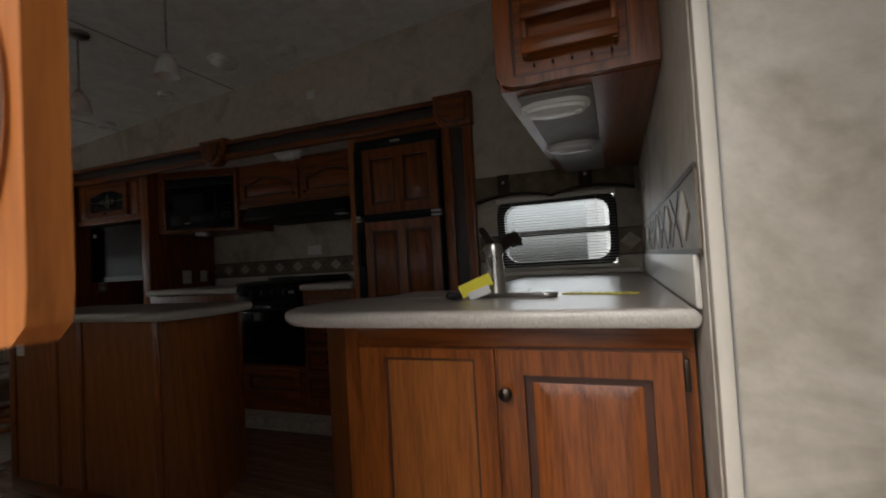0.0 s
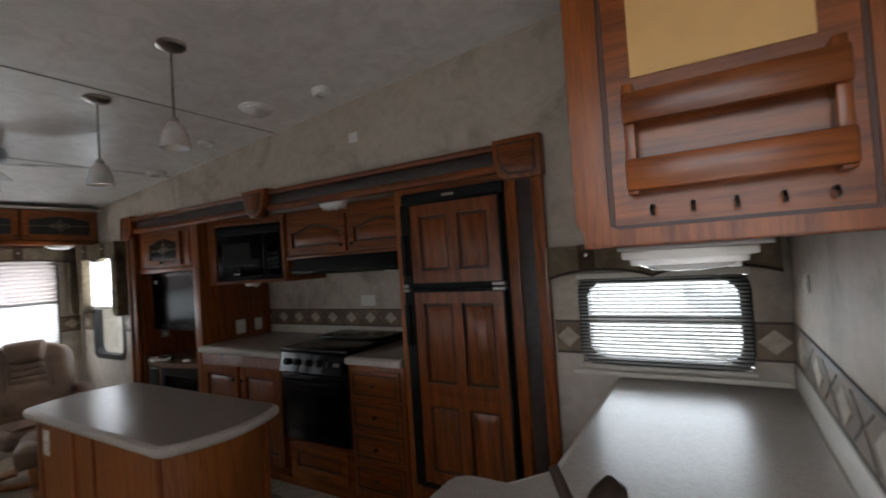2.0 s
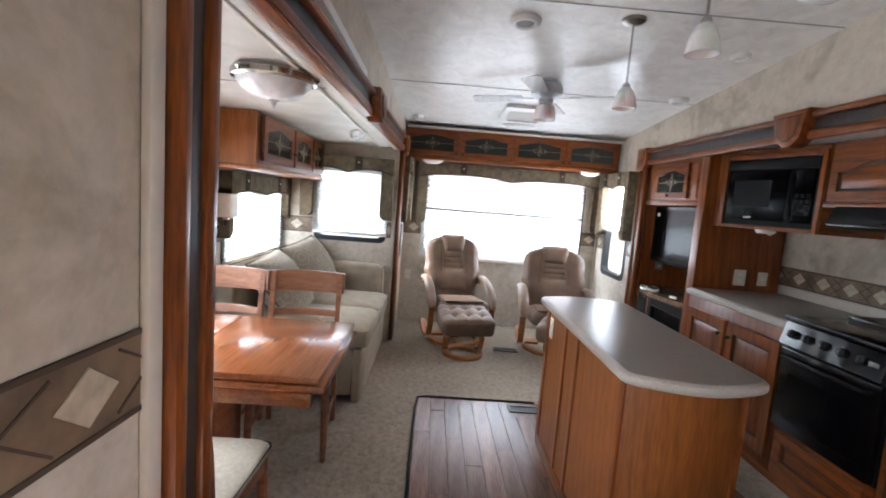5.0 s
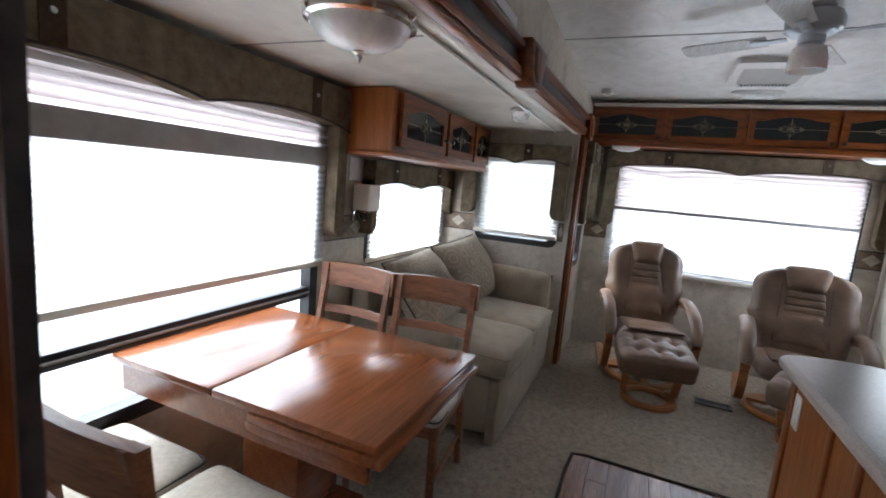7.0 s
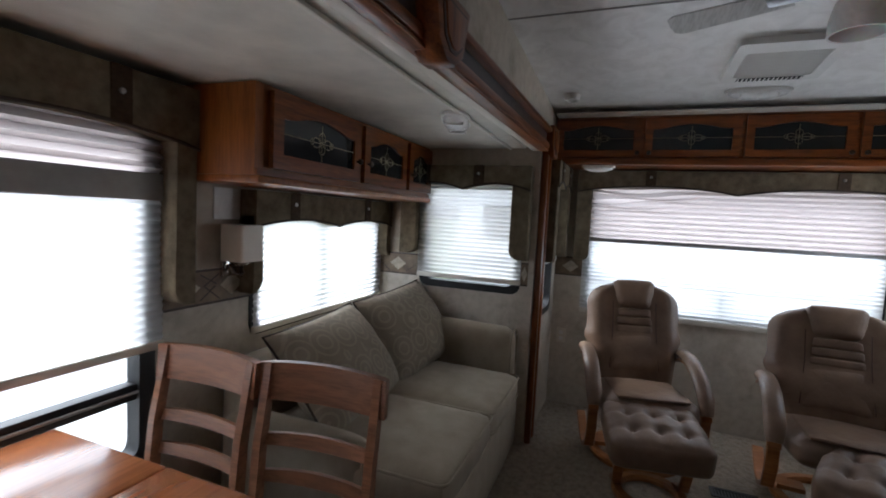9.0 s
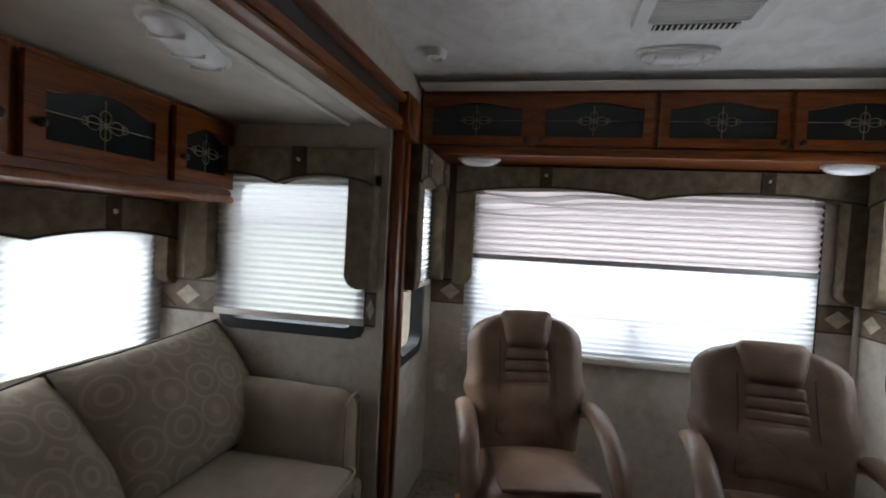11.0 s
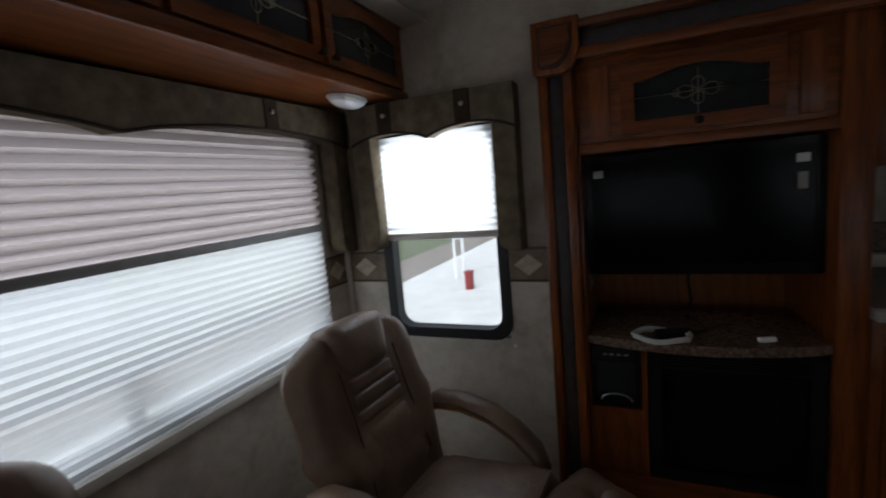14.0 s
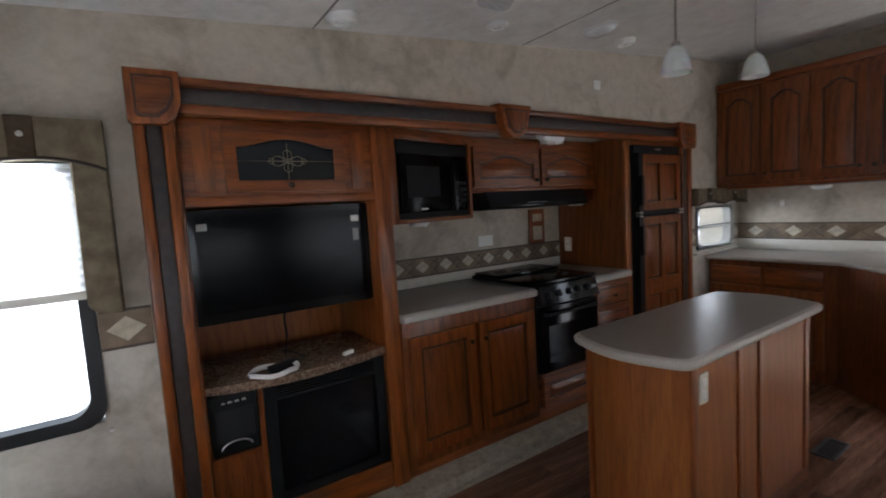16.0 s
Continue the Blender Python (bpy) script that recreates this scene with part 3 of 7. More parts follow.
def leading(parent, m, u, v, width, height, w):
    """Brass came: a cross line with four looped petals."""
    bm = bmesh.new()
    r = 0.0015
    a = min(0.036, height * 0.2)
    tube(bm, [m @ Vector((u - width / 2, v, w)), m @ Vector((u + width / 2, v, w))], r, 5)
    tube(bm, [m @ Vector((u, v - height * 0.45, w)), m @ Vector((u, v + height * 0.45, w))], r, 5)
    for cu, cv, ru, rv in ((-1.2, 0, 0.75, 0.6), (1.2, 0, 0.75, 0.6), (0, 0.75, 0.55, 0.6), (0, -0.75, 0.55, 0.6), (-2.0, 0, 0.3, 0.35), (2.0, 0, 0.3, 0.35)):
        tube(bm, [m @ Vector((u + a * (cu + ru * math.cos(t * math.pi / 8)), v + a * (cv + rv * math.sin(t * math.pi / 8)), w + 0.001)) for t in range(16)], r, 5, True)
    part("brass_came", bm, "brass", parent, "looped brass came on the glass")


def outlet(m, u, v, w, label="ivory wall outlet plate", mat="ivory_plastic", hw=0.036, hh=0.058):
    t = thing("outlet", m @ Vector((u, v, w)), label, "outlet")
    p = part("cover_plate", prism(bmesh.new(), m, rounded(u - hw, u + hw, v - hh, v + hh, 0.006, 3), w, w + 0.006, 0.002, 1), mat, t)
    for dv in (-0.024, 0.024) if hh > 0.05 else (0,):
        part("socket", prism(bmesh.new(), m, rounded(u - 0.016, u + 0.016, v + dv - 0.014, v + dv + 0.014, 0.007, 3), w + 0.006, w + 0.009), "white_plastic", p)
    return t


def puck(at, rx, ry, label, h=0.045, rz=0.0, name="ceiling_light", tilt=0.0):
    """An oblong 12-volt light: white base and ribbed lens, hanging down."""
    m = pose(*at, 180, tilt, rz)
    t = thing(name, at, label, "light")
    def oval(a, b, p=2.6, k=28):
        return [(a * math.copysign(abs(math.cos(2 * math.pi * i / k)) ** (2 / p), math.cos(2 * math.pi * i / k)), b * math.copysign(abs(math.sin(2 * math.pi * i / k)) ** (2 / p), math.sin(2 * math.pi * i / k))) for i in range(k)]
    part("base", prism(bmesh.new(), m, oval(rx, ry), 0.0, 0.014, 0.004), "white_plastic", t)
    bm = bmesh.new()
    rows = []
    for s, w in ((0.88, 0.014), (0.86, 0.024), (0.74, 0.7 * h), (0.5, 0.93 * h), (0.2, h)):
        rows.append([bm.verts.new(m @ Vector((u, v, w))) for u, v in oval(rx * s, ry * s)])
    for a, b in zip(rows, rows[1:]):
        for i in range(len(a)):
            bm.faces.new((a[i], a[(i + 1) % len(a)], b[(i + 1) % len(a)], b[i]))
    bm.faces.new(rows[-1])
    part("lens", bm, "lens_plastic", t, "clear ribbed lens")
    for f_ in (-0.55, 0.0, 0.55):
        if max(rx, ry) > 0.12:
            q = (rx * f_ - 0.004, rx * f_ + 0.004, -ry * 0.62, ry * 0.62) if rx > ry else (-rx * 0.62, rx * 0.62, ry * f_ - 0.004, ry * f_ + 0.004)
            part("lens_rib", box(m, *q, 0.02, h * (0.96 if f_ else 1.04), bev=0.002), "white_plastic", t)
    part("switch", box(m, rx * 0.55, rx * 0.75, -0.012, 0.012, 0.024, 0.034, bev=0.003), "white_plastic", t)
    return t


# ---- windows, shades and valances ----
WN = [0]


def window(m, h, label, inner=0.035, thick=0.06, mullion=None, rail=None, round_=0.07, rail_w=0.016):
    WN[0] += 1
    t = thing("window_%d" % WN[0], m @ Vector(((h[0] + h[1]) / 2, h[2], 0)), label, "window", kind="structure")
    u0, u1, v0, v1 = h
    e = 0.012
    o = rounded(u0 - e, u1 + e, v0 - e, v1 + e, round_ + e)
    part("window_frame", ring(bmesh.new(), m, o, rounded(u0 + inner, u1 - inner, v0 + inner, v1 - inner, round_), -thick, 0.006), "rubber_black", t, "black aluminium frame")
    g = part("pane", prism(bmesh.new(), m, rounded(u0 + inner - 0.004, u1 - inner + 0.004, v0 + inner - 0.004, v1 - inner + 0.004, round_), -thick * 0.7 - 0.002, -thick * 0.7 + 0.002), "window_glass", t, "clear tinted pane")
    g.visible_shadow = False
    if mullion is not None:
        part("mullion", box(m, mullion - 0.016, mullion + 0.016, v0 + inner, (v1 - inner) if rail is None else rail - rail_w, -thick * 0.9, -0.012), "rubber_black", t)
    if rail is not None:
        part("slide_rail", box(m, u0 + inner, u1 - inner, rail - rail_w, rail + rail_w, -thick * 0.9, -0.004, bev=0.004), "rubber_black", t)
        part("rail_lip", box(m, u0 + inner, u1 - inner, rail - 0.004, rail + 0.006, -0.0045, 0.006, bev=0.002), "grille_grey", t)
    return t


def pleats(m, u0, u1, v0, v1, w, pitch, amp, sag=None):
    """An accordion-folded sheet, from v1 down to v0."""
    bm = bmesh.new()
    n = max(2, round((v1 - v0) / pitch) * 2)
    k = 36 if sag else 12
    prev = None
    for i in range(n + 1):
        v = v1 + (v0 - v1) * i / n
        row = []
        for j in range(k + 1):
            u = u0 + (u1 - u0) * j / k
            du = 0.0010 * noise.noise(Vector((u * 1.5, v * 25, w)))
            dv = sag(u, v) if sag else 0.0
            row.append(bm.verts.new(m @ Vector((u, v + dv, w + amp * (1 if i % 2 else -1) + du))))
        if prev:
            for j in range(k):
                bm.faces.new((prev[j], prev[j + 1], row[j + 1], row[j]))
        prev = row
    return bm


def shade(m, u0, u1, spans, w, label, sag=None):
    """spans: (kind, v0, v1) from the top down; kinds: night, day, bar."""
    t = thing("pleated_shade", m @ Vector(((u0 + u1) / 2, spans[-1][1], w)), label, "window shade", "pleated window shades")
    for kind, v0, v1 in spans:
        if kind == "bar":
            part("rail", box(m, u0, u1, v0, v1, w - 0.012, w + 0.012, bev=0.003), "grille_grey", t, "grey shade rail")
        elif kind == "white_bar":
            part("rail", box(m, u0, u1, v0, v1, w - 0.012, w + 0.012, bev=0.003), "white_trim", t, "ivory shade rail")
        else:
            bm = pleats(m, u0, u1, v0, v1, w, 0.037 if kind == "night" else 0.029, 0.014 if kind == "night" else 0.004, sag if kind == "night" else None)
            part("night_cloth" if kind == "night" else "day_cloth", bm, kind + "_shade", t, "taupe pleated cloth" if kind == "night" else "sheer white pleated cloth")
    return t


def valance(m, u0, u1, v0, v1, depth, label, drops=None, drop_w=0.10, bands=(0.2, 0.8), rise=0.045):
    """Cloth-covered board with a swagged lower edge, two dark bands and side legs."""
    t = thing("window_valance", m @ Vector(((u0 + u1) / 2, v0, 0)), label, "valance", "cloth window valances")
    k = 24
    low = []
    for i in range(k + 1):
        s = (i / k * 2) % 1 if i < k else 1
        low.append((u0 + (u1 - u0) * i / k, v0 + rise * math.sin(math.pi * min(1, s)) ** 0.8))
    low[k // 2] = ((u0 + u1) / 2, v0)
    low[0], low[k] = (u0, v0), (u1, v0)
    bm = bmesh.new()
    rows = []
    for w in (0.003, depth):
        rows.append(([bm.verts.new(m @ Vector((a, b, w))) for a, b in low], [bm.verts.new(m @ Vector((a, v1, w))) for a, b in low]))
    (bl, bt), (fl, ft) = rows
    for i in range(k):
        for q in ((fl[i], fl[i + 1], ft[i + 1], ft[i]), (bl[i], bl[i + 1], bt[i + 1], bt[i]), (bl[i], bl[i + 1], fl[i + 1], fl[i]), (bt[i], bt[i + 1], ft[i + 1], ft[i])):
            bm.faces.new(q)
    for i in (0, k):
        bm.faces.new((bl[i], fl[i], ft[i], bt[i]))
    board = part("board", bm, "valance_cloth", t)
    part("cord", tube(bmesh.new(), [m @ Vector((a, b, depth)) for a, b in low], 0.006, 6), "cord_cloth", t, "dark welt along the lower edge")
    for s in bands:
        u = u0 + (u1 - u0) * s
        vb = v0 + rise * math.sin(math.pi * ((s * 2) % 1)) ** 0.8
        b = part("band", box(m, u - 0.034, u + 0.034, vb - 0.004, v1 + 0.003, depth - 0.004, depth + 0.005, bev=0.002, seg=1), "valance_band", t, "dark brown fabric band")
        part("button", lathe(bmesh.new(), m @ Matrix.Translation((u, (vb + v1) / 2 + 0.01, depth + 0.005)), [(0.010, 0), (0.009, 0.005), (0.003, 0.007)], 10), "nickel", b, "small metal button")
    for side, vb in zip((0, 1), drops or ()):
        if vb is None:
            continue
        a, b = (u0, u0 + drop_w) if side == 0 else (u1 - drop_w, u1)
        r = 0.05
        if side == 0:
            pts = [(a, v0 + 0.05), (a, vb)] + [(b - r - 0.01 + (r + 0.01) * math.sin(i * math.pi / 12), vb + r * (1 - math.cos(i * math.pi / 12))) for i in range(7)] + [(b, v0 + 0.05)]
        else:
            pts = [(a, v0 + 0.05)] + [(a + r + 0.01 - (r + 0.01) * math.sin(i * math.pi / 12), vb + r * (1 - math.cos(i * math.pi / 12))) for i in range(6, -1, -1)] + [(b, vb), (b, v0 + 0.05)]
        part("side_drop", prism(bmesh.new(), m, pts, 0.004, depth - 0.006, 0.006, 1), "valance_cloth", t)
    return t


window(MR, REAR_WIN, "wide black-framed rear window behind pleated shades", rail=1.02, mullion=1.24)
window(MK, KITCHEN_WIN, "rounded black-framed side window", rail=1.27)
window(MK, SINK_WIN, "small black-framed window over the sink counter", inner=0.03, rail=1.19)
window(MD, SIDE_WIN, "rounded black-framed side window by the armchair", rail=1.27)
window(MS, DINING_WIN, "large black-framed window beside the table", rail=0.765, round_=0.05, inner=0.05, rail_w=0.03)
window(MS, SOFA_WIN, "wide window behind the sofa", round_=0.05, mullion=2.96)
window(ME, END_WIN, "window over the sofa arm", round_=0.05)


def sag(u, v):
    """Torn folds hanging loose near the top corner."""
    s = math.exp(-((u - 0.48) / 0.42) ** 4) * math.exp(-((v - 1.665) / 0.065) ** 2)
    return s * (0.020 * math.sin(u * 7.5 + v * 55) - 0.022 * math.sin(max(0.0, u - 0.25) * 4.2))


shade(MR, 0.27, 2.13, [("night", 1.355, 1.775), ("bar", 1.325, 1.355), ("day", 0.80, 1.325), ("white_bar", 0.765, 0.80)], 0.03, "two-part pleated shade, upper taupe folds sagging, over the rear window", sag)
shade(MK, -4.215, -3.66, [("day", 1.275, 1.72), ("white_bar", 1.245, 1.275)], 0.025, "white pleated shade lowered halfway on the side window")
shade(MD, 3.87, 4.30, [("day", 1.20, 1.72), ("white_bar", 1.17, 1.20)], 0.025, "white pleated shade lowered halfway by the armchair")
shade(MS, 0.50, 1.955, [("night", 1.56, 1.80), ("bar", 1.465, 1.56), ("day", 0.945, 1.465), ("white_bar", 0.915, 0.945)], 0.025, "two-part pleated shade nearly covering the dining window")
shade(MS, 2.41, 3.625, [("day", 0.895, 1.50), ("white_bar", 0.865, 0.895)], 0.025, "white pleated shade lowered behind the sofa")
shade(ME, -0.76, -0.045, [("day", 1.075, 1.70), ("white_bar", 1.045, 1.075)], 0.025, "white pleated shade lowered over the sofa arm")

valance(MR, 0.20, 2.32, 1.70, 1.86, 0.10, "brown patterned cloth valance over the rear window", (1.17, 1.20), 0.11, (0.24, 0.77), 0.05)
valance(MK, -4.32, -3.555, 1.69, 1.86, 0.10, "brown patterned cloth valance on the side window", (1.20, 1.19), 0.10, (0.24, 0.72), 0.04)
valance(MD, 3.80, 4.40, 1.69, 1.86, 0.10, "brown patterned cloth valance by the armchair", (1.19, 1.19), 0.09, (0.22, 0.78), 0.04)
valance(MS, 0.24, 2.035, 1.66, 1.88, 0.11, "brown patterned cloth valance over the dining window", (None, 1.08), 0.09, (0.23, 0.84), 0.05)
valance(MS, 2.34, 3.63, 1.37, 1.535, 0.10, "brown patterned cloth valance over the sofa window", (1.07, 1.16), 0.055, (0.2, 0.74), 0.035)
valance(ME, -0.875, 0.0, 1.64, 1.79, 0.10, "brown patterned cloth valance on the end window", (1.20, 1.21), 0.115, (0.2, 0.62), 0.04)
valance(MK, 0.385, 1.235, 1.385, 1.525, 0.09, "brown cloth valance over the sink window", None, bands=(0.2, 0.72), rise=0.035)

# mini blind on the sink window
t = thing("mini_blind", (0.82, YK, 1.0), "pale aluminium mini blind over the sink window", "blind")
part("head_rail", box(MK, 0.49, 1.14, 1.375, 1.40, 0.008, 0.034, bev=0.003), "white_trim", t)
me = mesh_of("slat", bx(bmesh.new(), Matrix.Rotation(radians(10), 4, "X"), -0.318, 0.318, -0.011, 0.011, -0.0006, 0.0006), "blind_slat")
for i in range(24):
    piece("slat", me, t, Matrix.Translation((-0.005, -0.022, 0.012 + i * 0.0155)))
part("bottom_rail", box(MK, 0.49, 1.14, 0.985, 1.0, 0.012, 0.032, bev=0.003), "white_trim", t)
for u in (0.58, 1.04):
    part("ladder_cord", tube(bmesh.new(), [MK @ Vector((u, 0.99, 0.022)), MK @ Vector((u, 1.39, 0.022))], 0.0012, 4), "white_trim", t)
solid("window_sill_ledge", box(MK, 0.45, 1.235, 0.985 - 0.03, 0.985 - 0.012, 0.002, 0.03, bev=0.003), "white_trim", "white ledge under the sink window", "ledge")

# ---- stone borders ----
DIA = mesh_of("diamond_tile", prism(bmesh.new(), ID, [(-0.062, 0), (0, -0.048), (0.062, 0), (0, 0.048)], 0, 0.004, 0.0015, 1), "stone_diamond")
VEIN = mesh_of("joint_line", box(ID, -0.075, 0.075, -0.0025, 0.0025, 0, 0.0022), "stone_vein")


def border(m, u0, u1, v0=1.045, v1=1.185, step=0.30, first=None, w=0.002):
    t = solid("trim_border", box(m, u0, u1, v0, v1, w, w + 0.003), "stone_border", "brown stone-look border with cream diamonds", "border", "structure", at=m @ Vector(((u0 + u1) / 2, (v0 + v1) / 2, w)))
    rot = m.to_3x3().to_4x4()
    for v in (v0, v1):
        part("edge_line", box(m, u0, u1, v - 0.005, v + 0.005, w, w + 0.0055), "stone_vein", t, "dark edge line")
    n = max(1, round((u1 - u0) / step))
    for i in range(n):
        u = u0 + (u1 - u0) * (i + 0.5) / n if first is None else first + i * step
        sc = (v1 - v0) / 0.14
        piece("diamond_tile", DIA, t, Matrix.Translation((m @ Vector((u, (v0 + v1) / 2, w + 0.003))) - ORG[t.name]) @ rot @ Matrix.Diagonal((min(1.0, (u1 - u0) / 0.14) * sc, sc, 1, 1)))
        for du, dv, a in ((-0.105, 0.028, 32), (-0.1, -0.03, -38), (0.105, 0.03, -30), (0.1, -0.028, 36)):
            if u + du * 1.5 > u0 and u + du * 1.5 < u1:
                piece("joint_line", VEIN, t, Matrix.Translation((m @ Vector((u + du, (v0 + v1) / 2 + dv * sc, w + 0.003))) - ORG[t.name]) @ rot @ Matrix.Rotation(radians(a), 4, "Z") @ Matrix.Diagonal((0.62, 1, 1, 1)))


border(MR, 0.065, 0.30)
border(MR, 2.155, YK - 0.002)
border(MK, -3.64, -3.475)
border(MK, XR + 0.002, -4.26)
border(MK, 0.375, 0.49)
border(MK, 1.14, XF - 0.004)
border(MF, -YK + 0.002, -0.565, step=0.29)
border(MB, XK0, XK1, 1.03, 1.155, 0.20)
border(MS, 1.96, 2.41, step=0.22)
border(ME, -0.045, 0.0)
border(ME, YS + 0.006, -0.76)
border(MD, -0.665, 0.02, step=0.3)
border(MD, 3.70, 3.85)
solid("trim_backsplash_sink", box(MF, -YK + 0.002, -0.60, 0.95, 1.04, 0.002, 0.012, bev=0.002), "backsplash", "pale backsplash strip on the counter", "backsplash", "structure")
solid("trim_backsplash_sink_end", box(MK, 0.62, XF - 0.014, 0.95, 0.958, 0.002, 0.012), "backsplash", "", "backsplash", "structure")
solid("trim_backsplash_stove", box(MB, -2.42, -0.50, 0.96, 1.02, 0.002, 0.014, bev=0.002), "backsplash", "pale backsplash strip behind the stove", "backsplash", "structure")

# corner of the passage wall
solid("trim_corner", box(ID, XF + 0.001, XF + 0.023, 0.523, 0.5345, -0.0, 2.6, bev=0.003), "beige_trim", "cream corner bead on the passage wall", "trim", "structure")
solid("trim_corner_joint", box(ID, XF + 0.0245, XF + 0.027, 0.530, 0.5348, 0.0, 2.6), "grille_grey", "", "trim", "structure")

# ---- slide surrounds ----


def block_shape(m, u0, u1, v0, v1, w0, w1, mirror=False):
    pts = [(u0, v1), (u0, v0 + 0.012), (u0 + 0.012, v0), (u1 - 0.055, v0), (u1 - 0.02, v0 + 0.03), (u1, v0 + 0.08), (u1, v1)]
    if mirror:
        pts = [(u0 + u1 - u, v) for u, v in pts][::-1]
    return prism(bmesh.new(), m, pts, w0, w1, 0.006)


def surround(m, ul, ul2, ur2, ur, v_beam, v_top, key_u, label, foot=0.0):
    """Wooden surround of a slide: two posts and a beam, each of two rails with a leather band between, corner blocks and a keystone."""
    t = thing("slide_surround", m @ Vector(((ul + ur) / 2, foot, 0)), label, "surround")
    def strip(name, horizontal, a0, a1, b0, b1, mat, w1, bev=0.01):
        q = (a0, a1, b0, b1) if horizontal else (b0, b1, a0, a1)
        return part(name, box(m, *q, 0.002, w1, bev=bev), mat, t, "dark leather-look band" if "band" in name else "")
    for b0, b1 in ((ul, ul2), (ur2, ur)):
        d = (b1 - b0) * 0.31
        strip("post_rail", False, foot, v_beam, b0, b0 + d, "cherry_z", 0.045, 0.014)
        strip("post_rail", False, foot, v_beam, b1 - d, b1, "cherry_z", 0.045, 0.014)
        strip("post_band", False, foot, v_beam, b0 + d, b1 - d, "trim_leather", 0.030, 0.003)
    d = (v_top - v_beam) * 0.31
    strip("beam_rail", True, ul, ur, v_beam, v_beam + d, "cherry_x", 0.05, 0.012)
    strip("beam_rail", True, ul, ur, v_top - d * 0.8, v_top, "cherry_x", 0.065, 0.015)
    strip("beam_band", True, ul, ur, v_beam + d, v_top - d * 0.8, "trim_leather", 0.032, 0.003)
    for b0, b1, mir in ((ul - 0.01, ul2 + 0.03, False), (ur2 - 0.03, ur + 0.01, True)):
        c = part("corner_block", block_shape(m, b0, b1, v_beam - 0.045, v_top + 0.012, 0.004, 0.075, mir), "cherry_z", t, "carved wooden corner block")
        i = 0.022
        part("carved_inset", block_shape(m, b0 + i, b1 - i, v_beam - 0.045 + i, v_top + 0.012 - i, 0.070, 0.079, mir), "glaze_groove", c, "dark carved line")
        i = 0.032
        part("carved_face", block_shape(m, b0 + i, b1 - i, v_beam - 0.045 + i, v_top + 0.012 - i, 0.074, 0.084, mir), "cherry_x", c)
    if key_u is not None:
        a, z0, z1 = 0.13, v_beam - 0.035, v_top + 0.012
        def shield(s):
            h, c = (z1 - z0) / 2 * s, (z0 + z1) / 2
            return [(key_u - 0.03 * s, c - h), (key_u + 0.03 * s, c - h), (key_u + 0.085 * s, c - h * 0.55), (key_u + a * s * 0.95, c + h), (key_u - a * s * 0.95, c + h), (key_u - 0.085 * s, c - h * 0.55)]
        c = part("keystone", prism(bmesh.new(), m, shield(1.0), 0.004, 0.095, 0.01), "cherry_x", t, "carved wooden keystone")
        part("carved_inset", prism(bmesh.new(), m, shield(0.72), 0.09, 0.099, 0.003), "glaze_groove", c, "dark carved line")
        part("carved_face", prism(bmesh.new(), m, shield(0.6), 0.094, 0.104, 0.003), "cherry_z", c)
    return t


surround(MK, -3.47, -3.335, 0.175, 0.37, 1.905, 2.045, -1.625, "cherry wood kitchen slide surround with dark leather-look band")
t = surround(MD, 0.010, 0.153, 3.66, 3.80, 1.905, 2.035, 1.93, "cherry wood dining slide surround with dark leather-look band")
part("soffit_board", box(MD, 0.154, 3.659, 1.892, 1.9045, -0.012, 0.044, bev=0.004), "cherry_x", t, "wooden board under the beam")
part("soffit_strip", box(MD, 0.194, 3.659, 1.894, 1.9045, -0.054, -0.0125, bev=0.003), "white_trim", t, "cream strip under the beam")
solid("trim_jamb_front", box(MD, -0.034, 0.007, 0.0, 1.9, 0.002, 0.02, bev=0.004), "white_trim", "cream edge strip beside the dining slide", "trim", "structure")
solid("trim_jamb_dark", box(MD, 0.155, 0.192, 0.0, 1.889, -0.06, -0.002), "trim_leather", "dark seal behind the slide post", "trim", "structure")

# ---- kitchen slide ----
# entertainment unit
t = thing("entertainment_cabinet", (-2.92, 2.6, 0.05), "cherry wood entertainment unit with a glass-fronted top door", "cabinet")
part("side_panel", box(MK, -3.355, -3.325, 0.06, 1.93, -0.62, -0.005), "cherry_z", t)
part("side_panel", box(MK, -2.51, -2.42, 0.06, 1.93, -0.62, 0.012, bev=0.003), "cherry_z", t)
part("back_panel", box(MK, -3.325, -2.51, 0.06, 1.93, -0.62, -0.60), "panel_wood", t)
part("top_box", box(MK, -3.325, -2.51, 1.565, 1.925, -0.58, 0.0, bev=0.003), "cherry_x", t)
part("lower_rail", box(MK, -3.325, -2.51, 1.55, 1.59, 0.0, 0.014, bev=0.004), "cherry_x", t)
for a, b in ((-3.30, -3.19), (-2.64, -2.53)):
    part("flute", box(MK, a + 0.02, b - 0.02, 1.61, 1.87, 0.0, 0.006, bev=0.002), "cherry_z", t)
door(t, MK, -3.17, -2.66, 1.605, 1.875, 0.002, 0.035, [(-2.915, 1.63)], 0.048, True, "x")
part("base_box", box(MK, -3.325, -2.51, 0.06, 0.20, -0.58, -0.01), "cherry_x", t)
part("divider", box(MK, -3.125, -3.105, 0.20, 0.775, -0.58, -0.012), "cherry_z", t)
part("lower_panel", box(MK, -3.325, -3.125, 0.20, 0.49, -0.50, -0.02), "cherry_z", t)
bm = bmesh.new()
pts = [(-3.325, -0.45), (-2.51, -0.45), (-2.51, 0.0)] + [(-2.51 - 0.815 * i / 12, 0.0 + 0.075 * math.sin(math.pi * i / 12)) for i in range(1, 12)] + [(-3.325, 0.0)]
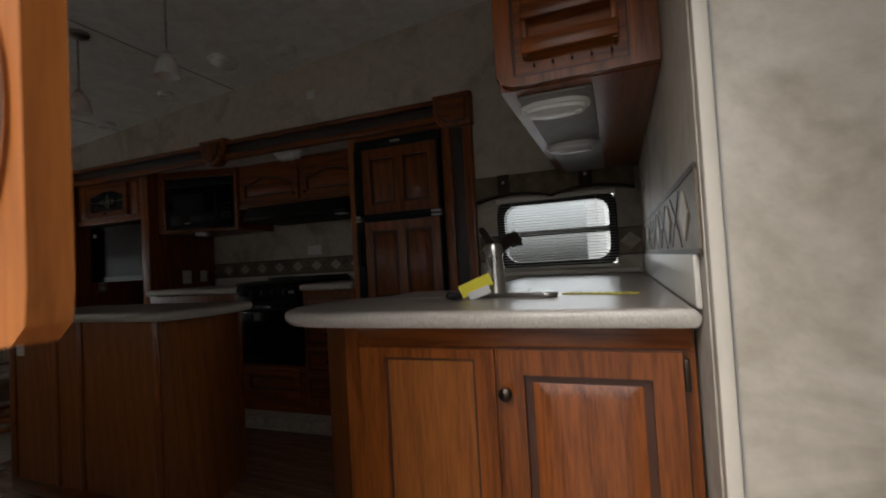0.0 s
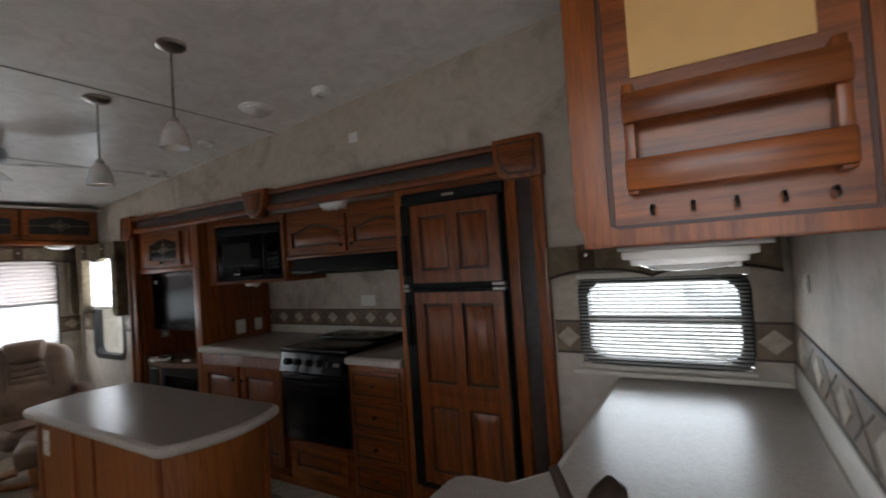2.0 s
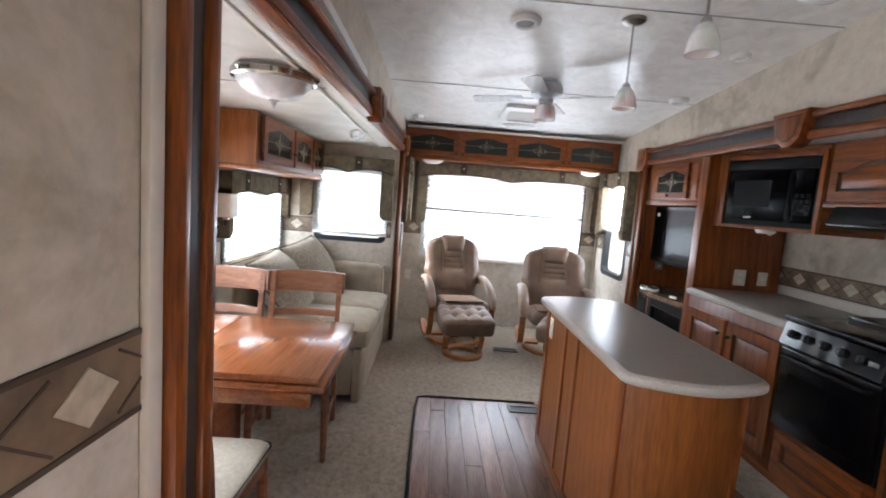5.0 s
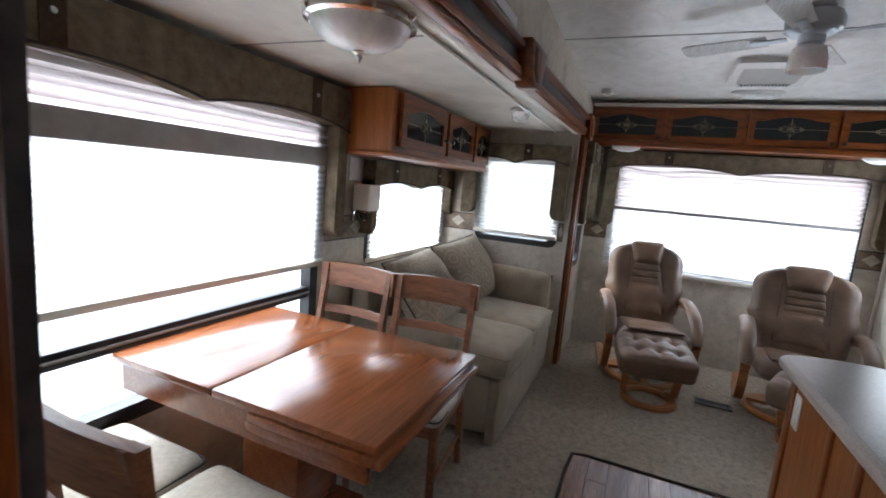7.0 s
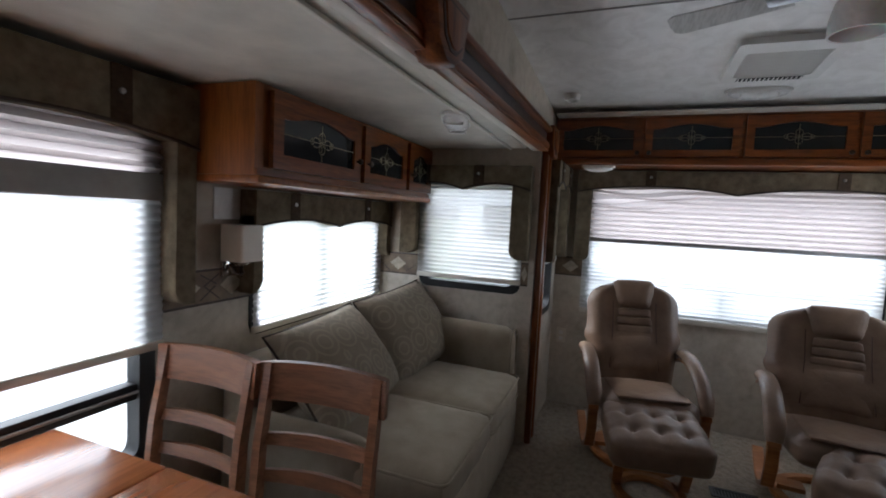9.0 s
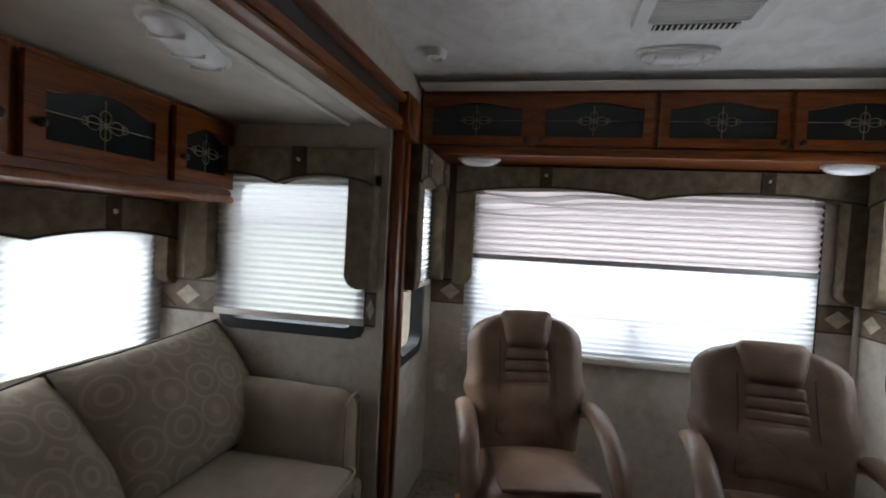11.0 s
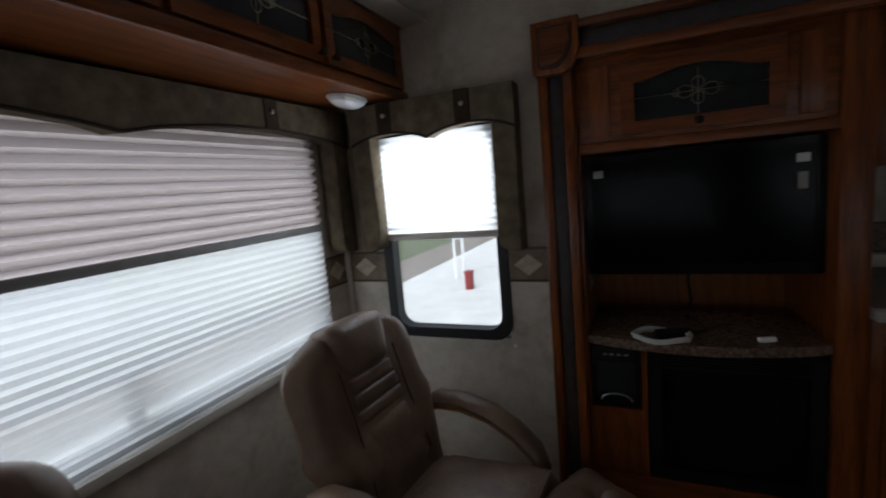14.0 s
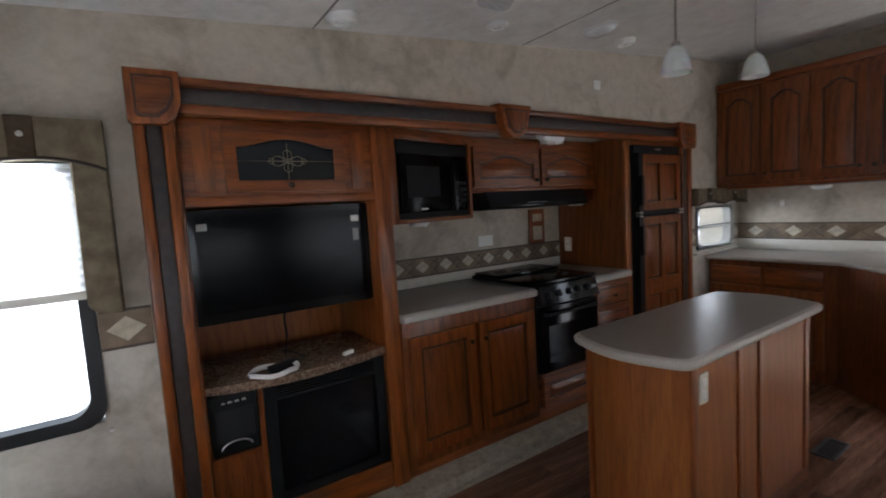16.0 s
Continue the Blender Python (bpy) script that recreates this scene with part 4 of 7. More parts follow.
mt = Matrix(((1, 0, 0, 0), (0, -1, 0, YK), (0, 0, 1, 0), (0, 0, 0, 1)))
part("shelf", prism(bm, mt, pts, 0.775, 0.812, 0.008), "granite_brown", t, "bowed brown granite-look shelf")

tv = thing("television", (-2.92, 2.47, 1.09), "flat black television standing dark in its recess", "television")
mt2 = pose(-2.915, 2.44, 1.298, 90, 0, 0)
part("bezel", ring(bmesh.new(), mt2, rounded(-0.405, 0.403, -0.248, 0.243, 0.012, 3), rounded(-0.378, 0.376, -0.205, 0.216, 0.004, 3), -0.03, 0.012), "black_gloss", tv)
part("screen", box(mt2, -0.380, 0.378, -0.207, 0.218, -0.028, 0.004), "screen", tv, "dark switched-off screen")
part("housing", box(mt2, -0.37, 0.37, -0.2, 0.2, -0.09, -0.031, bev=0.02), "black_satin", tv)
part("wall_arm", box(mt2, -0.05, 0.05, -0.05, 0.05, -0.50, -0.09), "black_satin", tv)
for u in (-0.352, 0.335):
    part("sticker", box(mt2, u - 0.02, u + 0.02, 0.155, 0.185, 0.0045, 0.0055), "white_plastic", tv, "small white sticker")
part("sticker", box(mt2, 0.32, 0.35, 0.06, 0.12, 0.0045, 0.0055), "grille_grey", tv)
part("power_lead", tube(bmesh.new(), [(-2.93, 2.50, 1.10), (-2.935, 2.56, 1.0), (-2.92, 2.60, 0.90), (-2.94, 2.58, 0.815)], 0.006, 6), "black_satin", tv)

w = thing("subwoofer", (-3.22, 2.45, 0.49), "small black loudspeaker with a blue-tinted face", "speaker")
part("housing", box(MK, -3.318, -3.13, 0.495, 0.76, -0.30, -0.02, bev=0.006), "black_satin", w)
part("face", box(MK, -3.30, -3.148, 0.56, 0.70, -0.02, -0.012, bev=0.003), "speaker_cloth", w)
part("trim_arc", tube(bmesh.new(), [MK @ Vector((-3.224 + 0.06 * math.cos(a * math.pi / 10), 0.525 + 0.03 * math.sin(a * math.pi / 10), -0.014)) for a in range(11)], 0.004, 6), "nickel", w)
for i in range(4):
    part("button", box(MK, -3.275 + i * 0.028, -3.257 + i * 0.028, 0.722, 0.73, -0.02, -0.012, bev=0.002), "nickel", w)

w = thing("electric_fireplace", (-2.81, 2.45, 0.20), "black electric fireplace with a dark glass front", "fireplace")
part("frame", ring(bmesh.new(), MK, rounded(-3.10, -2.515, 0.205, 0.765, 0.004, 2), rounded(-3.05, -2.565, 0.25, 0.68, 0.004, 2), -0.30, -0.012), "black_satin", w)
part("glass", box(MK, -3.052, -2.563, 0.248, 0.682, -0.26, -0.03), "oven_glass", w, "dark glass front")
for i in range(5):
    part("louvre", box(MK, -3.04, -2.575, 0.695 + i * 0.012, 0.701 + i * 0.012, -0.012, -0.008), "black_gloss", w)

w = thing("cable_coil", (-3.0, 2.30, 0.813), "coiled white cable with a black adapter on the shelf", "cable")
bm = bmesh.new()
for r, dz in ((0.10, 0.0), (0.093, 0.009), (0.105, 0.012)):
    tube(bm, [(-3.05 + r * math.cos(a * math.pi / 12), 2.335 + 0.7 * r * math.sin(a * math.pi / 12), 0.819 + dz + 0.004 * math.sin(a)) for a in range(24)], 0.0055, 6, True)
part("white_lead", bm, "white_plastic", w, "white coiled lead")
part("adapter", box(pose(-3.0, 2.36, 0.83, 0, 0, 25), -0.075, 0.06, -0.025, 0.025, -0.016, 0.016, bev=0.008), "black_satin", w, "black adapter")
part("black_lead", tube(bmesh.new(), [(-2.95, 2.38, 0.825), (-2.88, 2.44, 0.822), (-2.90, 2.55, 0.82), (-2.95, 2.6, 0.83)], 0.004, 6), "black_satin", w)
w = thing("shelf_bracket_clip", (-2.70, 2.34, 0.813), "small white plastic clip lying on the shelf", "clip")
part("clip_body", box(pose(-2.70, 2.35, 0.822, 0, 0, 20), -0.03, 0.03, -0.01, 0.01, -0.009, 0.009, bev=0.004), "white_plastic", w)
outlet(basis((-3.325, 0, 0), (0, -1, 0), (1, 0, 0)), -2.52, 1.02, 0.001, "grey outlet plate beside the television", "grille_grey")

# microwave, its front turned towards the entry
t = thing("microwave_cabinet", (-2.07, 2.7, 1.40), "cherry wood angled housing for the microwave", "cabinet")
MV = basis((-2.402, 2.402, 0), (math.cos(radians(14.3)), math.sin(radians(14.3)), 0), (math.sin(radians(14.3)), -math.cos(radians(14.3)), 0))
PLAN = [(-2.416, 2.412), (-1.722, 2.590), (-1.722, 2.98), (-2.416, 2.98)]
part("top_board", prism(bmesh.new(), ID, PLAN, 1.895, 1.93), "cherry_x", t)
part("bottom_shelf", prism(bmesh.new(), ID, PLAN, 1.418, 1.436), "cherry_x", t)
part("side_board", box(ID, -1.742, -1.722, 2.592, 2.98, 1.4365, 1.8945), "cherry_y", t)
for u0, u1, v0, v1 in ((0.0, 0.068, 1.418, 1.905), (0.676, 0.702, 1.418, 1.905), (0.0685, 0.6755, 1.418, 1.442), (0.0685, 0.6755, 1.868, 1.905)):
    part("face_frame", box(MV, u0, u1, v0, v1, -0.018, 0.004, bev=0.003), "cherry_z" if u1 - u0 < 0.1 else "cherry_x", t)
mw = thing("microwave", MV @ Vector((0.37, 1.444, -0.1)), "black built-in microwave oven", "microwave")
part("body", box(MV, 0.075, 0.67, 1.4425, 1.864, -0.28, -0.012, bev=0.004), "black_satin", mw)
part("top_trim", box(MV, 0.078, 0.667, 1.80, 1.862, -0.012, 0.002, bev=0.004), "black_satin", mw, "black trim kit")
part("door_glass", box(MV, 0.09, 0.50, 1.475, 1.79, -0.012, 0.006, bev=0.004), "screen", mw, "dark glass door")
part("window", box(MV, 0.14, 0.40, 1.56, 1.73, 0.006, 0.0075), "black_satin", mw)
part("handle", box(MV, 0.512, 0.53, 1.50, 1.77, -0.004, 0.016, bev=0.005), "black_satin", mw)
part("control_panel", box(MV, 0.54, 0.655, 1.475, 1.79, -0.012, 0.004, bev=0.003), "screen", mw)
part("badge", box(MV, 0.235, 0.29, 1.487, 1.498, 0.006, 0.0085), "nickel", mw, "small silver badge")
for i in range(4):
    for j in range(3):
        part("key", box(MV, 0.553 + j * 0.033, 0.577 + j * 0.033, 1.52 + i * 0.035, 1.542 + i * 0.035, 0.004, 0.0052), "black_satin", mw)
puck((-2.12, 2.58, 1.4175), 0.06, 0.05, "small white light under the microwave", 0.02, name="under_cabinet_light")

# upper cabinets and range hood
t = thing("upper_cabinet", (-1.16, 2.78, 1.58), "cherry wood upper cabinet with two arched doors", "cabinet")
MU = basis((0, 2.60, 0), (1, 0, 0), (0, -1, 0))
part("body", box(MU, -1.718, -0.502, 1.582, 1.93, -0.37, 0.0), "cherry_x", t)
part("face_rail", box(MU, -1.715, -0.502, 1.572, 1.60, 0.0, 0.022, bev=0.005), "cherry_x", t)
door(t, MU, -1.695, -1.12, 1.61, 1.865, 0.001, 0.05, [(-1.155, 1.65)], 0.05, False, "x")
door(t, MU, -1.09, -0.525, 1.61, 1.865, 0.001, 0.05, [(-1.055, 1.65)], 0.05, False, "x")
h = thing("range_hood", (-1.2, 2.75, 1.44), "black range hood under the upper cabinet", "range hood")
part("canopy", prism(bmesh.new(), basis((-1.62, 0, 0), (0, -1, 0), (-1, 0, 0)) @ Matrix.Diagonal((1, 1, -1, 1)), [(-2.985, 1.46), (-2.985, 1.578), (-2.57, 1.578), (-2.53, 1.50), (-2.53, 1.475), (-2.56, 1.46)], 0.0, 0.95, 0.004), "black_satin", h)
part("lip", box(ID, -1.615, -0.675, 2.522, 2.534, 1.472, 1.486, bev=0.003), "black_gloss", h, "glossy front lip")
part("switch_strip", box(ID, -1.30, -1.10, 2.526, 2.5345, 1.49, 1.50), "black_gloss", h)
part("lamp_lens", box(ID, -0.78, -0.70, 2.55, 2.62, 1.452, 1.461, bev=0.004), "lens_plastic", h)
puck((-1.10, 2.47, 1.938), 0.13, 0.055, "white slide light over the counter", 0.06)

# base cabinets, worktop, stove, drawers
t = thing("base_cabinet", (-1.94, 2.6, 0.05), "cherry wood base cabinet with two raised-panel doors", "cabinet")
part("body", box(MK, -2.42, -1.475, 0.13, 0.915, -0.60, 0.025, bev=0.002), "cherry_z", t)
part("toe_board", box(MK, -2.42, -1.475, 0.06, 0.13, -0.58, -0.01), "cherry_x", t)
door(t, MK, -2.385, -1.965, 0.19, 0.83, 0.026, 0.0, [(-2.0, 0.74)], 0.062)
door(t, MK, -1.935, -1.505, 0.19, 0.83, 0.026, 0.0, [(-1.90, 0.74)], 0.062)
t = thing("drawer_cabinet", (-0.70, 2.6, 0.05), "cherry wood cabinet with four drawers", "cabinet")
part("body", box(MK, -0.915, -0.502, 0.13, 0.915, -0.60, 0.025, bev=0.002), "cherry_z", t)
part("toe_board", box(MK, -0.915, -0.502, 0.06, 0.13, -0.58, -0.01), "cherry_x", t)
for i in range(4):
    v1 = 0.885 - i * 0.182
    d = part("drawer", box(MK, -0.89, -0.525, v1 - 0.165, v1, 0.026, 0.044, bev=0.006), "cherry_x", t)
    part("groove", ring(bmesh.new(), MK, outline(-0.868, -0.547, v1 - 0.146, v1 - 0.019), outline(-0.856, -0.559, v1 - 0.134, v1 - 0.031), 0.042, 0.0455), "glaze_groove", d, "dark glazed groove")
    knob(d, MK, -0.708, v1 - 0.083, 0.044)
part_top = thing("kitchen_worktop", (-1.46, 2.62, 0.92), "grey-brown speckled worktop with a pale edge", "worktop")
part("surface_left", box(MK, -2.42, -1.475, 0.917, 0.96, -0.648, 0.035, bev=0.004), "countertop", part_top)
part("edge_left", box(MK, -2.42, -1.475, 0.915, 0.955, 0.036, 0.058, bev=0.010, seg=3), "counter_edge", part_top, "pale rounded edge")
part("surface_right", box(MK, -0.915, -0.502, 0.917, 0.96, -0.648, 0.035, bev=0.004), "countertop", part_top)
part("edge_right", box(MK, -0.915, -0.502, 0.915, 0.955, 0.036, 0.058, bev=0.010, seg=3), "counter_edge", part_top, "pale rounded edge")

s = thing("gas_stove", (-1.195, 2.6, 0.13), "black gas stove with folding cover and oven door", "stove")
part("body", box(MK, -1.47, -0.92, 0.40, 0.962, -0.62, 0.03), "black_satin", s)
part("top_cover", box(MK, -1.50, -0.90, 0.968, 0.992, -0.58, 0.045, bev=0.006), "black_gloss", s, "folded glossy cover")
part("cover_fold", box(MK, -1.49, -0.91, 0.993, 1.012, -0.56, -0.28, bev=0.006), "black_gloss", s)
cp = part("control_panel", prism(bmesh.new(), basis((-1.47, 0, 0), (0, -1, 0), (-1, 0, 0)) @ Matrix.Diagonal((1, 1, -1, 1)), [(-2.31, 0.85), (-2.31, 0.965), (-2.285, 0.965), (-2.255, 0.85)], 0.0, 0.55, 0.004), "black_gloss", s)
for i in range(5):
    m = MK @ Matrix.Translation((-1.40 + i * 0.095, 0.91, 0.068)) @ Matrix.Rotation(radians(-15), 4, "X")
    k = part("control_knob", lathe(bmesh.new(), m, [(0.022, 0), (0.021, 0.018), (0.016, 0.022), (0.001, 0.023)], 16), "black_satin", cp, "black control knob")
    part("pointer", box(m, -0.003, 0.003, -0.018, 0.018, 0.022, 0.028), "steel_floor", cp)
part("display", box(MK, -0.99, -0.945, 0.90, 0.92, 0.072, 0.0755), "grille_grey", cp)
d = part("oven_door", box(MK, -1.465, -0.925, 0.41, 0.83, 0.031, 0.065, bev=0.006), "black_gloss", s, "black glass oven door")
part("door_window", box(MK, -1.40, -0.99, 0.47, 0.71, 0.065, 0.068), "oven_glass", d)
part("door_handle", tube(bmesh.new(), [MK @ Vector((u, 0.79, w_)) for u, w_ in ((-1.43, 0.06), (-1.42, 0.095), (-0.97, 0.095), (-0.96, 0.06))], 0.011, 8), "black_satin", d, "bar handle")
t = thing("stove_base_panel", (-1.195, 2.35, 0.13), "cherry wood drawer panel under the stove", "cabinet")
part("rail", box(MK, -1.473, -0.917, 0.13, 0.40, -0.50, 0.026), "cherry_x", t)
door(t, MK, -1.44, -0.95, 0.175, 0.375, 0.027, 0.0, (), 0.05, False, "x", "drawer_front")
part("toe_board", box(MK, -1.473, -0.917, 0.06, 0.13, -0.5, -0.01), "cherry_x", t)

# side panel and outlets
t = thing("tall_side_panel", (-0.47, 2.6, 0.05), "cherry wood tall panel between worktop and refrigerator", "panel")
part("board", box(MK, -0.50, -0.44, 0.06, 1.93, -0.64, -0.006, bev=0.002), "cherry_z", t)
part("front_edge", box(MK, -0.502, -0.438, 0.06, 1.93, -0.0055, 0.014, bev=0.004), "panel_wood", t, "paler solid wood front edge")
ML = basis((-2.42, 0, 0), (0, -1, 0), (1, 0, 0))
MRt = basis((-0.50, 0, 0), (0, 1, 0), (-1, 0, 0))
outlet(ML, -2.66, 1.055, 0.002, "ivory outlet plate on the wooden panel", hw=0.044)
outlet(ML, -2.83, 1.055, 0.002, "ivory switch plate on the wooden panel", hh=0.05)
outlet(MRt, 2.88, 1.13, 0.002, "ivory outlet plate on the tall panel")
solid("notice_label", box(MB, -1.37, -1.23, 1.185, 1.265, 0.001, 0.003), "white_plastic", "white paper notice on the wall behind the stove", "notice", at=(-1.3, YB, 1.22))
w = thing("wall_plaque", (-0.77, YB, 1.15), "dark wooden plaque with pale panels on the wall", "plaque")
part("backing", box(MB, -0.85, -0.68, 1.16, 1.44, 0.002, 0.02, bev=0.004), "cherry_z", w)
for v0, v1 in ((1.19, 1.30), (1.34, 1.40)):
    part("inset", box(MB, -0.815, -0.715, v0, v1, 0.02, 0.024), "stone_diamond", w, "pale inset")

# refrigerator
f = thing("refrigerator", (-0.135, 2.6, 0.13), "black refrigerator with cherry wood panel doors", "refrigerator")
part("body", box(MK, -0.435, 0.172, 0.27, 1.87, -0.62, 0.02, bev=0.004), "black_satin", f)
part("top_bezel", box(MK, -0.435, 0.172, 1.815, 1.87, 0.021, 0.045, bev=0.006), "black_satin", f)
part("badge", box(MK, -0.17, -0.10, 1.835, 1.848, 0.045, 0.048), "nickel", f, "small silver badge")
for v0, v1, cells in ((1.385, 1.80, 1), (0.33, 1.335, 2)):
    d = part("door", ring(bmesh.new(), MK, rounded(-0.425, 0.162, v0 - 0.02, v1 + 0.01, 0.012, 3), rounded(-0.37, 0.15, v0, v1, 0.003, 3), 0.021, 0.072), "black_satin", f, "black door frame")
    a0, a1 = -0.372, 0.152
    if cells == 1:
        door(d.parent, MK, a0, a1, v0, v1, 0.045, 0.0, (), 0.062, split=2, name="door_panel")
    else:
        mid = v0 + (v1 - v0) * 0.46
        door(d.parent, MK, a0, a1, v0, mid + 0.005, 0.045, 0.0, (), 0.058, split=2, name="door_panel")
        door(d.parent, MK, a0, a1, mid + 0.006, v1, 0.045, 0.0, (), 0.058, split=2, name="door_panel")
    vm = v0 + 0.04 if cells == 1 else v1 - 0.28
    part("handle", box(MK, -0.418, -0.385, vm, vm + 0.22, 0.072, 0.095, bev=0.006), "black_satin", d, "black recessed handle")
for v in (1.348, 1.372):
    part("hinge", box(MK, 0.10, 0.165, v - 0.008, v + 0.008, 0.045, 0.08, bev=0.003), "nickel", f)
    part("latch", box(MK, -0.425, -0.39, v - 0.008, v + 0.008, 0.045, 0.082, bev=0.003), "nickel", f)
t = thing("refrigerator_plinth", (-0.135, 2.4, 0.05), "cherry wood board under the refrigerator", "panel")
part("board", box(MK, -0.44, 0.175, 0.06, 0.265, -0.5, 0.015, bev=0.003), "cherry_x", t)
part("top_filler", box(MK, -0.44, 0.175, 1.872, 1.93, -0.5, 0.012), "cherry_x", t)
solid("floor_slide_step", box(ID, -3.33, 0.17, 2.21, 2.9, -0.002, 0.06, bev=0.006), "carpet", "beige carpeted edge of the kitchen slide", "floor", "structure")

# ---- island ----
t = thing("kitchen_island", (-1.30, 1.36, 0.0), "cherry wood kitchen island with bowed ends", "island")


def bowed(x0, x1, y0, y1, bow, k=12):
    a = [(x1 + bow * math.sin(math.pi * i / k), y0 + (y1 - y0) * i / k) for i in range(k + 1)]
    b = [(x0 - bow * math.sin(math.pi * i / k), y1 + (y0 - y1) * i / k) for i in range(k + 1)]
    return a + b


part("body", prism(bmesh.new(), ID, bowed(-1.86, -0.755, 1.145, 1.585, 0.07), 0.0, 0.868), "panel_wood", t)
for x in (-1.865, -1.50, -1.31, -0.80):
    part("stile", box(ID, x, x + (0.05 if x in (-1.865, -0.80) else 0.035), 1.137, 1.146, 0.0, 0.868, bev=0.002), "cherry_z", t)
part("base_trim", box(ID, -1.86, -0.755, 1.136, 1.146, 0.0, 0.07, bev=0.002), "cherry_x", t)
for u in (-1.88, -0.775):
    part("corner_post", box(ID, u, u + 0.03, 1.575, 1.60, 0.0, 0.868, bev=0.004), "cherry_z", t)
top = thing("island_worktop", (-1.30, 1.36, 0.868), "grey-brown speckled island top with a pale rounded edge", "worktop")


def soften(pts, r=0.05, k=5):
    """Round the sharp corners of an outline."""
    out, n = [], len(pts)
    for i, p in enumerate(pts):
        a, b, c = Vector(pts[i - 1]), Vector(p), Vector(pts[(i + 1) % n])
        u, v = (a - b), (c - b)
        if u.length > 1e-5 and v.length > 1e-5 and u.angle(v) < radians(150):
            d = min(r, u.length * 0.45, v.length * 0.45) if min(u.length, v.length) > 0.15 else r
            p0, p1 = b + u.normalized() * min(d, u.length * 0.9), b + v.normalized() * min(d, v.length * 0.9)
            for j in range(k + 1):
                s_ = j / k
                out.append(tuple((1 - s_) ** 2 * p0 + 2 * s_ * (1 - s_) * b + s_ ** 2 * p1))
        else:
            out.append(p)
    return out


def worktop(parent, pts, z0, z1, inset=0.02):
    n = len(pts)
    c = Vector((sum(p[0] for p in pts) / n, sum(p[1] for p in pts) / n))
    inn = []
    for i in range(n):
        a, b = Vector(pts[i - 1]), Vector(pts[(i + 1) % n])
        t_ = (b - a).normalized()
        nrm = Vector((t_.y, -t_.x))
        inn.append(tuple(Vector(pts[i]) - nrm * inset))
    bm = bmesh.new()
    rows = []
    for off, z in ((0.35, z0), (0.0, z0 + 0.008), (-0.12, (z0 + z1) / 2), (0.0, z1 - 0.008), (0.4, z1 - 0.0015), (1.0, z1)):
        rows.append([bm.verts.new((p[0] + (q[0] - p[0]) * off, p[1] + (q[1] - p[1]) * off, z)) for p, q in zip(pts, inn)])
    for r1, r2 in zip(rows, rows[1:]):
        for i in range(n):
            bm.faces.new((r1[i], r1[(i + 1) % n], r2[(i + 1) % n], r2[i]))
    part("edge", bm, "counter_edge", parent, "pale rounded edge")
    part("surface", prism(bmesh.new(), ID, inn, z0 + 0.002, z1 + 0.0006), "countertop", parent)


worktop(top, soften(bowed(-1.935, -0.68, 1.10, 1.625, 0.075), 0.045), 0.868, 0.907)
MI = basis((0, 1.146, 0), (1, 0, 0), (0, -1, 0))
outlet(MI, -1.77, 0.755, 0.001, "ivory outlet plate on the island side", hw=0.03, hh=0.06)

# ---- sink counter ----
t = thing("sink_cabinet", (0.9, 1.4, 0.0), "cherry wood sink base with one raised-panel door", "cabinet")
MA = basis((0, 0.69, 0), (1, 0, 0), (0, -1, 0))
base = [(0.50, 0.69), (1.258, 0.69), (1.258, 2.325), (0.69, 2.325), (0.69, 1.42), (0.40, 1.08), (0.34, 0.98), (0.34, 0.84), (0.44, 0.74)]
part("body", prism(bmesh.new(), ID, base, 0.0, 0.912), "cherry_z", t)
part("left_panel", ring(bmesh.new(), MA, outline(0.545, 0.875, 0.02, 0.86), outline(0.612, 0.832, 0.10, 0.838), 0.001, 0.010), "cherry_z", t)
part("flat_panel", box(MA, 0.60, 0.84, 0.09, 0.845, 0.0015, 0.004), "panel_wood", t)
part("groove", ring(bmesh.new(), MA, outline(0.611, 0.833, 0.099, 0.839), outline(0.618, 0.826, 0.106, 0.832), 0.003, 0.0065), "glaze_groove", t, "dark glazed groove")
part("door_gap", ring(bmesh.new(), MA, outline(0.883, 1.239, 0.085, 0.8655), outline(0.891, 1.231, 0.093, 0.859), 0.001, 0.0105), "glaze_groove", t, "dark gap round the door")
d = door(t, MA, 0.888, 1.234, 0.09, 0.862, 0.002, 0.0, [(0.904, 0.775)], 0.052)
part("hinge", box(MA, 1.2355, 1.246, 0.79, 0.85, 0.004, 0.02, bev=0.003), "bronze", d, "dark hinge")
part("top_rail", box(MA, 0.545, 1.252, 0.866, 0.912, 0.001, 0.010, bev=0.002), "cherry_x", t)
for a, b in ((1.50, 1.88), (1.92, 2.30)):
    door(t, basis((0.69, 0, 0), (0, -1, 0), (-1, 0, 0)), -b, -a, 0.10, 0.70, 0.002, 0.0, [(-a - 0.04, 0.62)], 0.055)
    part("drawer_front", box(basis((0.69, 0, 0), (0, -1, 0), (-1, 0, 0)), -b, -a, 0.73, 0.86, 0.002, 0.02, bev=0.005), "cherry_y", t)
top = thing("sink_worktop", (0.8, 1.4, 0.907), "grey-brown speckled counter with curved end and pale edge", "worktop")
pts = [(1.262, 0.625), (1.262, 2.335), (0.635, 2.335), (0.632, 1.40), (0.53, 1.27), (0.41, 1.145), (0.32, 1.06), (0.265, 0.98), (0.248, 0.89), (0.258, 0.80), (0.30, 0.715), (0.37, 0.655), (0.46, 0.63), (0.62, 0.622)]
worktop(top, pts, 0.913, 0.947)
part("sink_cover", prism(bmesh.new(), ID, rounded(0.42, 0.86, 0.98, 1.28, 0.05), 0.9477, 0.9487), "countertop", top, "flush sink cover")
